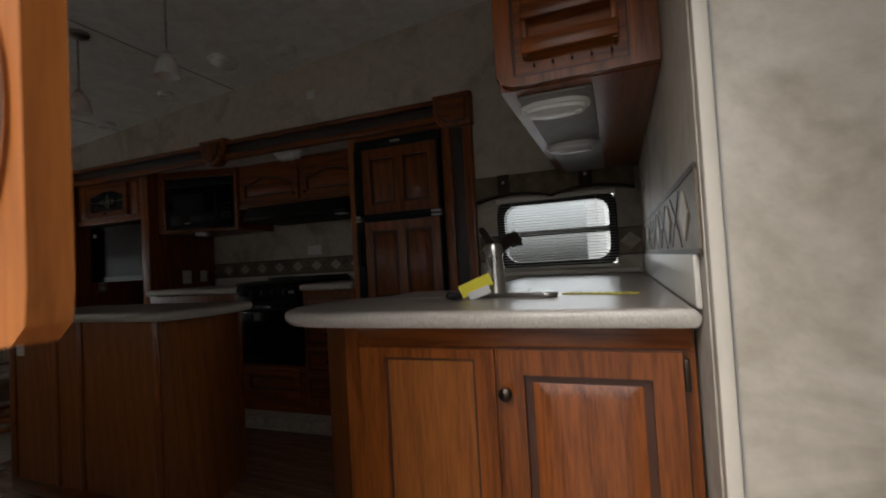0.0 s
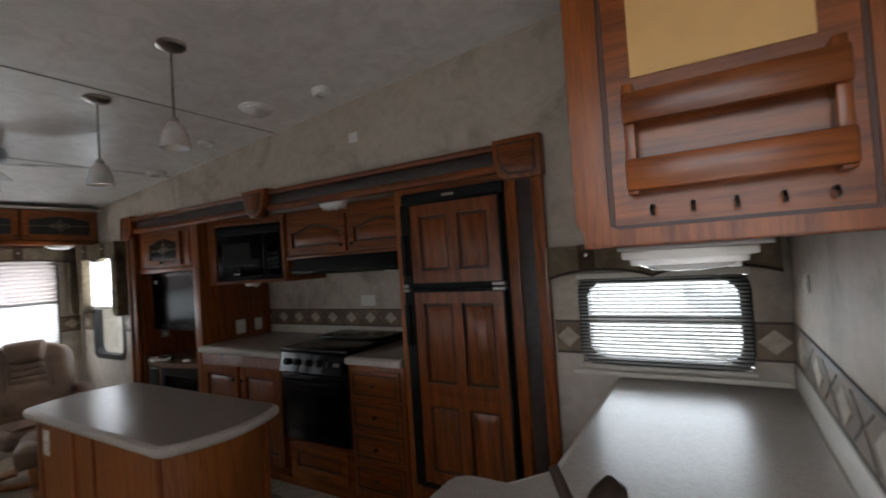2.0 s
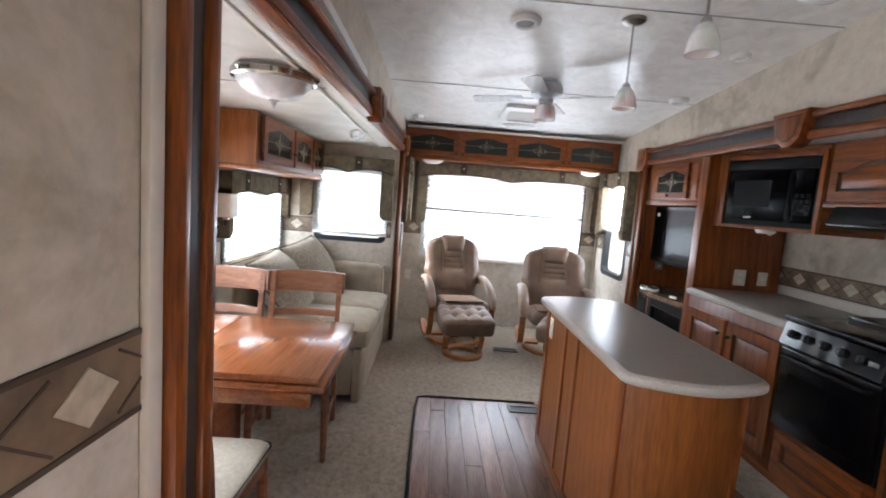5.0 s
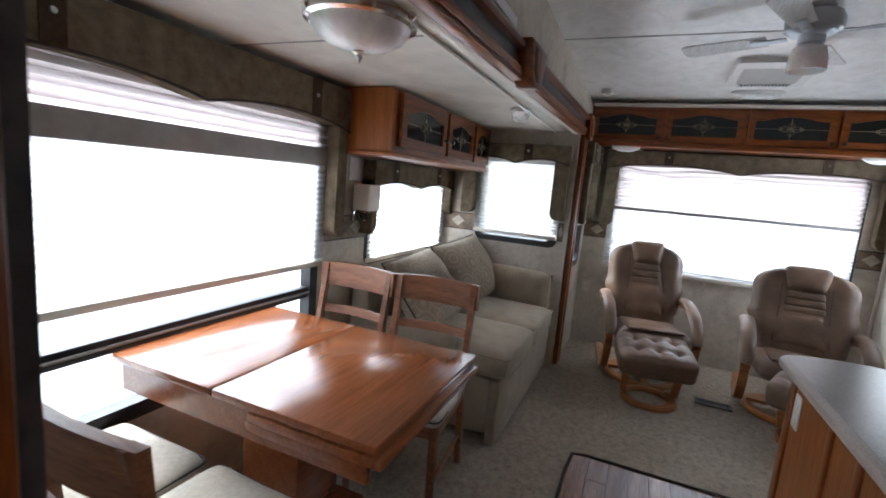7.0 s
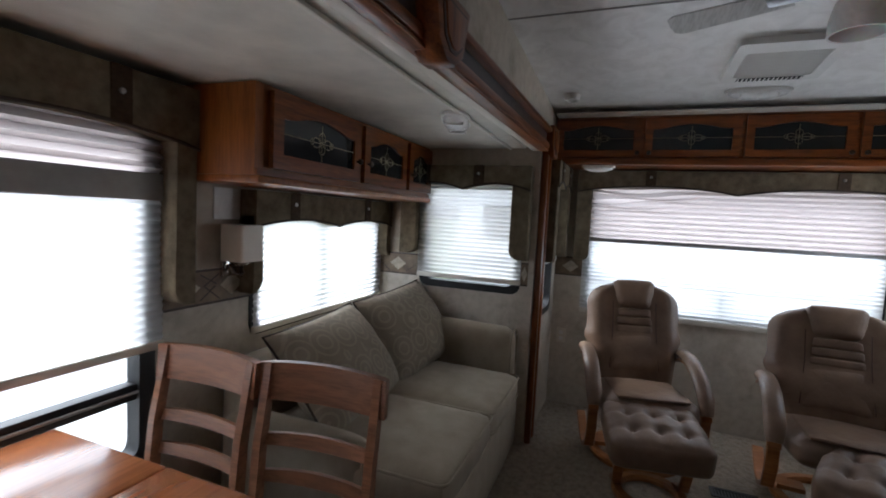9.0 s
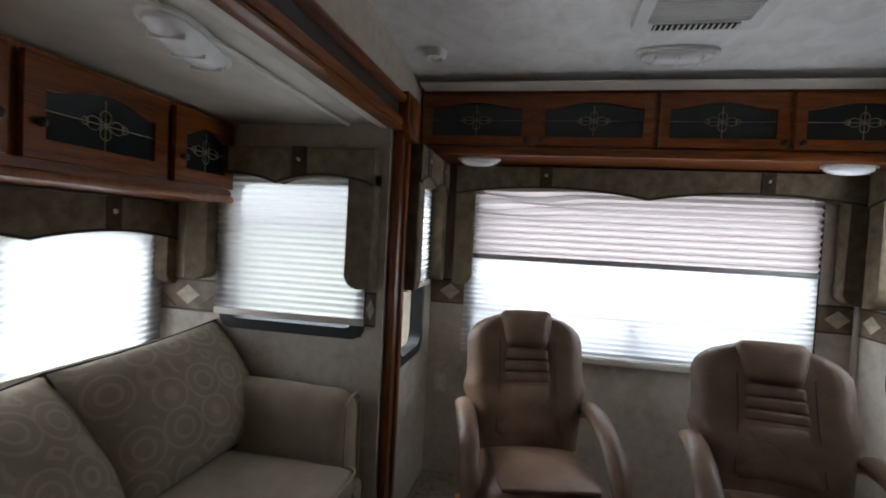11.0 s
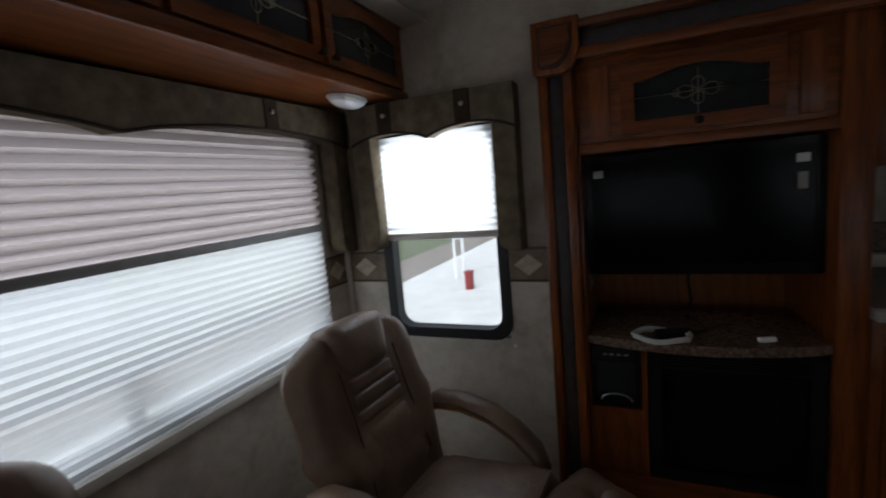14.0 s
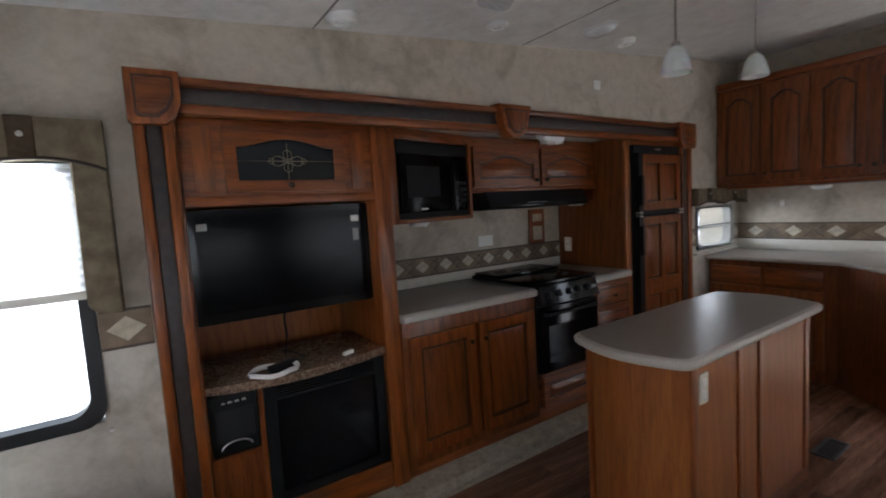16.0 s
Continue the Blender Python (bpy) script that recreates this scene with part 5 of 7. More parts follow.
part("cover_joint", ring(bmesh.new(), ID, rounded(0.417, 0.863, 0.977, 1.283, 0.053), rounded(0.4195, 0.8605, 0.9795, 1.2805, 0.0505), 0.9477, 0.9489), "grille_grey", top)

f = thing("kitchen_faucet", (0.815, 0.965, 0.948), "brushed nickel faucet with pull-out spout", "faucet")
fx, fy = 0.815, 0.965
part("base_plate", prism(bmesh.new(), pose(fx + 0.05, fy, 0.948, 0, 0, -10), rounded(-0.12, 0.12, -0.03, 0.03, 0.028), 0.0, 0.012, 0.004), "nickel", f)
part("column", lathe(bmesh.new(), pose(fx, fy, 0.96), [(0.028, 0), (0.026, 0.02), (0.024, 0.10), (0.026, 0.12), (0.02, 0.135)], 20), "nickel", f)
part("spout", tube(bmesh.new(), [(fx, fy, 1.055), (fx + 0.014, fy + 0.02, 1.08), (fx + 0.03, fy + 0.048, 1.105), (fx + 0.042, fy + 0.068, 1.11), (fx + 0.048, fy + 0.078, 1.098)], [0.016, 0.016, 0.018, 0.021, 0.02], 12), "bronze", f, "dark pull-out spout")
part("spray_face", lathe(bmesh.new(), pose(fx + 0.048, fy + 0.078, 1.088), [(0.018, 0), (0.018, 0.008)], 14), "black_satin", f, "dark spray face")
part("lever", tube(bmesh.new(), [(fx, fy, 1.085), (fx - 0.02, fy + 0.02, 1.11), (fx - 0.045, fy + 0.045, 1.14)], [0.014, 0.011, 0.010], 10), "bronze", f, "dark lever handle")
k = thing("key_bunch", (0.76, 0.90, 0.948), "keys with a yellow tag hanging on the faucet", "keys")
part("tag", box(pose(0.775, 0.905, 0.985, 0, -22, 14), -0.045, 0.045, -0.002, 0.002, -0.017, 0.017), "yellow_tag", k, "yellow plastic tag")
part("paper", box(pose(0.785, 0.903, 0.965, 0, -20, 14), -0.03, 0.03, -0.002, 0.002, -0.011, 0.011), "white_plastic", k, "white paper label")
part("ring", tube(bmesh.new(), [(0.735 + 0.014 * math.cos(a), 0.90, 0.965 + 0.014 * math.sin(a)) for a in [i * math.pi / 8 for i in range(16)]], 0.0015, 5, True), "nickel", k)
part("fob", box(pose(0.715, 0.90, 0.957, 0, 12, 30), -0.022, 0.022, -0.012, 0.012, -0.009, 0.009, bev=0.005), "black_satin", k, "black fob")
part("key", box(pose(0.745, 0.885, 0.951, 0, 0, 70), -0.025, 0.02, -0.006, 0.006, -0.0015, 0.0015), "nickel", k)
k = thing("paper_tag", (1.10, 0.99, 0.948), "yellow printed tag lying on the sink counter", "tag")
mt = pose(1.085, 0.985, 0.949, 0, 0, -14)
part("card", box(mt, -0.095, 0.095, -0.02, 0.02, 0, 0.0015), "yellow_tag", k)
for i in range(7):
    part("print_bar", box(mt, -0.075 + i * 0.022, -0.062 + i * 0.022, -0.011, 0.011, 0.0015, 0.0019), "tag_ink", k, "dark printing")

# upper cabinets over the sink
t = thing("upper_cabinet", (1.05, 1.63, 1.51), "cherry wood upper cabinet with arched doors over the sink", "cabinet")
MQ = basis((0.865, 0, 0), (0, -1, 0), (-1, 0, 0))
part("body", box(ID, 0.866, 1.262, 0.955, 2.335, 1.535, 2.40), "cherry_z", t)
part("crown", box(ID, 0.845, 1.262, 0.95, 2.335, 2.36, 2.42, bev=0.012), "cherry_y", t)
for i in range(4):
    a = -2.31 + i * 0.335
    door(t, MQ, a, a + 0.315, 1.56, 2.33, 0.001, 0.05, [(a + (0.285 if i % 2 == 0 else 0.03), 1.62)], 0.058)
ME2 = basis((0, 0.953, 0), (1, 0, 0), (0, -1, 0))
p = part("end_panel", ring(bmesh.new(), ME2, [(0.90, 1.508), (1.262, 1.508)] + [(1.262, 2.40), (0.858, 2.40), (0.858, 1.545), (0.872, 1.52)], [(0.915, 1.53), (1.195, 1.53)] + [(1.195, 2.38), (0.905, 2.38), (0.905, 1.56), (0.906, 1.535)], 0.0, 0.022), "cherry_z", t)
part("inner_board", box(ME2, 0.90, 1.20, 1.52, 2.385, 0.0, 0.012), "cherry_x", p)
part("groove", ring(bmesh.new(), ME2, outline(0.905, 1.196, 1.53, 2.38), outline(0.911, 1.190, 1.536, 2.374), 0.012, 0.0155), "glaze_groove", p)
part("cork_board", box(ME2, 0.945, 1.15, 1.74, 2.32, 0.012, 0.015), "ochre_card", p, "ochre memo board")
for v in (1.60, 1.69, ):
    part("rack_slat", box(ME2, 0.935, 1.172, v - 0.021, v + 0.021, 0.040, 0.052, bev=0.004), "cherry_x", p, "letter rack slat")
for u in (0.935, 1.157):
    part("rack_side", box(ME2, u, u + 0.014, 1.575, 1.725, 0.012, 0.041, bev=0.002), "cherry_z", p)
for i in range(5):
    part("key_hook", tube(bmesh.new(), [ME2 @ Vector((0.962 + i * 0.048, 1.558 - v, w_)) for v, w_ in ((0.0, 0.012), (0.0, 0.028), (0.006, 0.034), (0.012, 0.03))], 0.0028, 6), "bronze", p, "small dark hook")
part("bottom_board", box(ID, 0.862, 1.262, 0.956, 2.335, 1.505, 1.534), "cherry_y", t)
part("light_panel", box(ID, 0.90, 1.10, 1.0, 2.30, 1.498, 1.5045, bev=0.002), "grille_grey", t, "grey light strip")
puck((0.99, 1.10, 1.497), 0.10, 0.06, "white light under the sink cabinet", 0.036, name="under_cabinet_light")
puck((0.99, 1.62, 1.497), 0.10, 0.06, "white light under the sink cabinet", 0.036, name="under_cabinet_light")
outlet(MF, -1.98, 1.36, 0.001, "small ivory sensor plate on the front wall", hw=0.015, hh=0.03)

# ---- dining ----
t = thing("dining_table", (-1.22, -0.53, 0.0), "glossy cherry wood extending table with a centre joint", "table")
TX0, TX1, TY0, TY1, TZ = -1.605, -0.835, -1.06, 0.02, 0.75
part("leaf", box(ID, TX0, TX1, -0.5735, TY1, TZ - 0.028, TZ, bev=0.006), "table_wood", t)
part("leaf", box(ID, TX0, TX1, TY0, -0.5765, TZ - 0.028, TZ, bev=0.006), "table_wood", t)
part("under_leaf", box(ID, TX0 + 0.034, TX1 + 0.006, -0.42, TY1 + 0.022, TZ - 0.060, TZ - 0.031, bev=0.005), "table_wood", t, "stored extension leaf")
for y in (TY0 + 0.05, TY1 - 0.10):
    part("apron", box(ID, TX0 + 0.03, TX1 - 0.034, y, y + 0.02, TZ - 0.125, TZ - 0.059), "table_wood", t)
for x in (TX0 + 0.012, TX1 - 0.033):
    part("apron", box(ID, x, x + 0.02, TY0 + 0.04, TY1 - 0.03, TZ - 0.125, TZ - 0.029), "table_wood", t)
part("pull_rail", box(ID, TX1 - 0.030, TX1 - 0.006, -0.44, TY1 - 0.03, TZ - 0.10, TZ - 0.064, bev=0.004), "table_wood", t)
part("pedestal", box(ID, -1.42, -1.16, -0.78, -0.50, 0.0, TZ - 0.06, bev=0.006), "table_wood", t)
part("pedestal_foot", box(ID, -1.46, -1.12, -0.90, -0.38, 0.0, 0.06, bev=0.01), "table_wood", t)


def chair(at, turn):
    """Ladder-back dining chair; built facing +x about its own origin."""
    c = thing("dining_chair", (0, 0, 0), "brown wooden ladder-back dining chair with a cream cushion", "chair", "chairs round the dining table")
    hw = 0.215
    for s in (-1, 1):
        part("front_leg", tube(bmesh.new(), [(0.20, s * (hw - 0.025), 0.42), (0.205, s * (hw - 0.02), 0.2), (0.21, s * (hw - 0.018), 0.0)], [0.022, 0.02, 0.016], 8), "chair_wood", c)
        bm = bmesh.new()
        prev = None
        for x, z, d in ((-0.265, 0.0, 0.018), (-0.225, 0.22, 0.021), (-0.205, 0.45, 0.023), (-0.225, 0.68, 0.02), (-0.275, 0.945, 0.016)):
            row = [bm.verts.new((x + a, s * (hw - 0.018) + b, z)) for a, b in ((-d, -0.014), (d, -0.014), (d, 0.014), (-d, 0.014))]
            if prev:
                for i in range(4):
                    bm.faces.new((prev[i], prev[(i + 1) % 4], row[(i + 1) % 4], row[i]))
            else:
                bm.faces.new(row)
            prev = row
        bm.faces.new(prev)
        part("back_leg", bm, "chair_wood", c)
        part("side_stretcher", tube(bmesh.new(), [(-0.22, s * (hw - 0.02), 0.17), (0.205, s * (hw - 0.02), 0.17)], 0.011, 8), "chair_wood", c)
        part("seat_rail", box(ID, -0.2, 0.2, s * (hw - 0.02) - 0.011, s * (hw - 0.02) + 0.011, 0.375, 0.43, bev=0.003), "chair_wood", c)
    for x in (-0.205, 0.20):
        part("seat_rail", box(ID, x - 0.011, x + 0.011, -hw + 0.03, hw - 0.03, 0.375, 0.43, bev=0.003), "chair_wood", c)

    def slat(z0, z1, x0, bow, th, y):
        bm = bmesh.new()
        rows = []
        k = 10
        for i in range(k + 1):
            u = -y + 2 * y * i / k
            dx = -bow * (1 - (u / y) ** 2)
            rows.append([bm.verts.new((x0 + dx + a, u, z + dz)) for a, z, dz in ((-th, z0, 0), (th, z0, 0), (th - 0.01, z1, 0.008 * (1 - (u / y) ** 2)), (-th - 0.01, z1, 0.008 * (1 - (u / y) ** 2)))])
        for r1, r2 in zip(rows, rows[1:]):
            for i in range(4):
                bm.faces.new((r1[i], r1[(i + 1) % 4], r2[(i + 1) % 4], r2[i]))
        bm.faces.new(rows[0]), bm.faces.new(rows[-1])
        return bm
    part("top_rail", slat(0.825, 0.945, -0.258, 0.03, 0.013, hw + 0.012), "chair_wood", c, "wide curved top rail")
    for z in (0.56, 0.68):
        part("back_slat", slat(z, z + 0.035, -0.222 - (z - 0.5) * 0.1, 0.02, 0.007, hw - 0.028), "chair_wood", c)
    cu = part("seat_cushion", cushion(bmesh.new(), ID, -0.215, 0.235, -hw, hw, 0.43, 0.485, 0.018, 0.03, 8), "seat_cloth", c, "cream fabric cushion")
    part("piping", tube(bmesh.new(), [(x, y, 0.468) for x, y in rounded(-0.218, 0.238, -hw - 0.004, hw + 0.004, 0.035, 4)], 0.004, 6, True), "seat_piping", cu, "black piping")
    c.matrix_basis = pose(*at, 0, 0, turn)
    return c


c1 = chair((-1.655, -0.79, 0.0), 0)
copy_thing(c1, pose(-1.70, -0.315, 0.0, 0, 0, 6))
copy_thing(c1, pose(-0.635, -0.375, 0.0, 0, 0, 178))
copy_thing(c1, pose(-0.64, -0.845, 0.0, 0, 0, 180))

l = thing("bowl_ceiling_light", (-1.08, -0.27, ZS), "alabaster glass bowl ceiling light with a dark nickel rim", "ceiling light")
m = pose(-1.08, -0.27, ZS, 180)
part("rim", lathe(bmesh.new(), m, [(0.06, 0), (0.155, 0.004), (0.168, 0.02), (0.165, 0.04), (0.15, 0.046), (0.13, 0.035)], 36), "chrome", l, "polished dark rim")
part("bowl", lathe(bmesh.new(), m, [(0.148, 0.036), (0.145, 0.05), (0.125, 0.078), (0.09, 0.10), (0.045, 0.112), (0.01, 0.115)], 36), "alabaster_glass", l, "milky glass bowl")
part("finial", lathe(bmesh.new(), m, [(0.022, 0.112), (0.02, 0.118), (0.009, 0.124), (0.011, 0.132), (0.004, 0.142), (0.001, 0.148)], 14), "nickel", l)
for a in (30, 150, 270):
    part("clip", lathe(bmesh.new(), m @ Matrix.Rotation(radians(a), 4, "Z") @ Matrix.Translation((0.166, 0, 0.022)), [(0.012, -0.006), (0.014, 0.004), (0.006, 0.014)], 10), "chrome", l)

s = thing("wall_sconce", (-2.27, YS, 1.16), "wall sconce with a square ivory shade on a bronze bracket", "wall light")
part("back_plate", box(MS, 2.235, 2.305, 1.15, 1.24, 0.002, 0.02, bev=0.006), "chrome", s)
part("arm", tube(bmesh.new(), [MS @ Vector(p) for p in ((2.27, 1.20, 0.02), (2.27, 1.165, 0.05), (2.27, 1.16, 0.085), (2.27, 1.22, 0.09))], 0.008, 8), "chrome", s)
part("cup", lathe(bmesh.new(), pose(-2.27, YS + 0.09, 1.20), [(0.012, 0), (0.03, 0.012), (0.034, 0.024), (0.026, 0.028)], 16), "chrome", s)
part("finial", lathe(bmesh.new(), pose(-2.27, YS + 0.09, 1.165), [(0.003, 0), (0.012, 0.008), (0.006, 0.02), (0.012, 0.036)], 12), "bronze", s)
part("shade", ring(bmesh.new(), pose(-2.27, YS + 0.09, 1.225), rounded(-0.062, 0.062, -0.062, 0.062, 0.012), rounded(-0.059, 0.059, -0.059, 0.059, 0.011), 0.0, 0.155), "sconce_ivory", s, "square ivory shade")
# Thin pale sheet paints the lit stretch of wallpaper above the sconce.
solid("wall_panel_card", box(MS, 2.20, 2.37, 1.40, 1.535, 0.002, 0.006), "ceiling_vinyl", "pale patch standing in for lit wallpaper above the sconce", "wall plate", at=(-2.28, YS, 1.4))
puck((-2.765, -0.22, ZS), 0.185, 0.066, "oblong white ceiling light over the sofa", 0.05, rz=15)

# cabinets over the sofa
t = thing("overhead_cabinet", (-2.88, -0.92, 1.55), "cherry wood overhead cabinet with leaded glass doors", "cabinet")
MC = basis((0, -0.712, 0), (-1, 0, 0), (0, 1, 0))
part("body", box(MC, 2.04, 3.63, 1.575, 1.905, -0.363, 0.0), "panel_wood", t)
part("face_frame", box(MC, 2.042, 3.628, 1.575, 1.60, 0.0, 0.01), "cherry_x", t)
part("lower_rail", box(MC, 2.037, 3.635, 1.545, 1.576, -0.32, 0.024, bev=0.010), "panel_wood", t, "rounded rail along the bottom")
for a, b, ku in ((2.10, 2.70, 2.67), (2.74, 3.22, 2.77), (3.26, 3.60, 3.29)):
    door(t, MC, a, b, 1.605, 1.885, 0.011, 0.035, [(ku, 1.70)], 0.055, True, "x")

# ---- sofa ----
t = thing("sofa", (-2.88, -0.55, 0.0), "beige two-seat sofa with loose back cushions", "sofa")


def pillow(m, hw, hh, thick, seed):
    """A stuffed cushion: full in the middle, pinched at its seamed rim; and the path of its rim."""
    bm, k, rows = bmesh.new(), 20, {}

    def rim(u, v):
        pull = 0.045 * (1 - u * u) * abs(v) ** 3, 0.05 * (1 - v * v) * abs(u) ** 3
        return hw * u * (1 - pull[1]), hh * v * (1 - pull[0])
    for side in (-1, 1):
        for i in range(k + 1):
            for j in range(k + 1):
                u, v = -1 + 2 * i / k, -1 + 2 * j / k
                x, y = rim(u, v)
                full = (max(0, 1 - u * u) ** 0.45) * (max(0, 1 - v * v) ** 0.45)
                dent = 0.012 * noise.noise(Vector((u * 2.3 + seed, v * 2.3, side)))
                z = side * (thick * full + dent * full)
                rows[side, i, j] = rows[-1, i, j] if side == 1 and full < 1e-6 else bm.verts.new(m @ Vector((x, y, z)))
        for i in range(k):
            for j in range(k):
                bm.faces.new([rows[side, a_, b_] for a_, b_ in ((i, j), (i + 1, j), (i + 1, j + 1), (i, j + 1))])
    line = [(-1 + 2 * i / k, -1) for i in range(k)] + [(1, -1 + 2 * i / k) for i in range(k)] + [(1 - 2 * i / k, 1) for i in range(k)] + [(-1, 1 - 2 * i / k) for i in range(k)]
    return bm, [m @ Vector((*rim(u, v), 0.0)) for u, v in line]


part("frame", cushion(bmesh.new(), ID, -3.45, -2.20, -1.03, -0.07, 0.05, 0.39, 0.0, 0.03, 6), "sofa_cloth", t)
part("front_skirt", cushion(bmesh.new(), ID, -3.61, -2.17, -0.08, -0.005, 0.015, 0.40, 0.012, 0.03, 8), "sofa_cloth", t)
part("back_rest", cushion(bmesh.new(), ID, -3.45, -2.20, -1.04, -0.88, 0.28, 0.80, 0.01, 0.06, 8), "sofa_cloth", t)
for a, b in ((-3.435, -2.835), (-2.825, -2.185)):
    sc = part("seat_cushion", cushion(bmesh.new(), ID, a, b, -0.86, 0.02, 0.39, 0.54, 0.022, 0.045, 12), "sofa_cloth", t)
    for z in (0.42, 0.522):
        part("welt", tube(bmesh.new(), [(x, y, z) for x, y in rounded(a - 0.001, b + 0.001, -0.85, 0.026, 0.04, 4)], 0.006, 6, True), "sofa_cloth", sc)
for a, b, y1, top in ((-3.615, -3.44, -0.035, 0.785), (-2.30, -2.165, -0.30, 0.60)):
    ar = part("arm", cushion(bmesh.new(), ID, a, b, -1.0, y1, 0.03, top, 0.012, 0.075, 14), "sofa_cloth", t)
    part("arm_welt", tube(bmesh.new(), [(x, y1 - 0.004, z) for x, z in rounded(a + 0.008, b - 0.008, 0.10, top - 0.008, 0.068, 6)], 0.006, 6, True), "sofa_cloth", ar)
for x, y, z, tilt, yaw, lean, hw, hh, th in ((-3.29, -0.655, 0.755, 33, -8, -5, 0.362, 0.27, 0.132), (-2.625, -0.695, 0.715, 38, 3, -2, 0.375, 0.27, 0.132)):
    m = pose(x, y, z, 90 + tilt, 0, yaw) @ pose(0, 0, 0, 0, 0, lean)
    bm, edge = pillow(m, hw, hh, th, x)
    c = part("back_cushion", bm, "sofa_pattern", t, "stuffed back cushion woven with ovals")
    part("welt", tube(bmesh.new(), edge, 0.0055, 6, True), "cord_cloth", c, "dark welt")

# ---- armchairs ----


def band(bm, pts, width, thick):
    """A bent strip: pts in x, z, of a width along y."""
    rows = []
    n = len(pts)
    for i, (x, z, y) in enumerate(pts):
        a, b = pts[max(0, i - 1)], pts[min(n - 1, i + 1)]
        t_ = Vector((b[0] - a[0], b[1] - a[1])).normalized()
        nx, nz = -t_.y * thick / 2, t_.x * thick / 2
        rows.append([bm.verts.new((x + sx * nx, y + sy * width / 2, z + sx * nz)) for sx, sy in ((-1, -1), (1, -1), (1, 1), (-1, 1))])
    for r1, r2 in zip(rows, rows[1:]):
        for i in range(4):
            bm.faces.new((r1[i], r1[(i + 1) % 4], r2[(i + 1) % 4], r2[i]))
    bm.faces.new(rows[0]), bm.faces.new(rows[-1])
    bmesh.ops.bevel(bm, geom=list(bm.edges), offset=0.004, segments=1, affect="EDGES")
    return bm


def ring_base(parent, r, z, x=0.0):
    bm = bmesh.new()
    k = 36
    prof = [(-0.028, 0.0), (0.028, 0.0), (0.03, 0.02), (0.02, 0.034), (-0.02, 0.034), (-0.03, 0.02)]
    rows = [[bm.verts.new((x + (r + a) * math.cos(2 * math.pi * i / k), (r + a) * math.sin(2 * math.pi * i / k), z + b)) for a, b in prof] for i in range(k)]
    for i in range(k):
        for j in range(6):
            bm.faces.new((rows[i][j], rows[i][(j + 1) % 6], rows[(i + 1) % k][(j + 1) % 6], rows[(i + 1) % k][j]))
    part("ring_base", bm, "bent_wood", parent, "round bent-wood base")


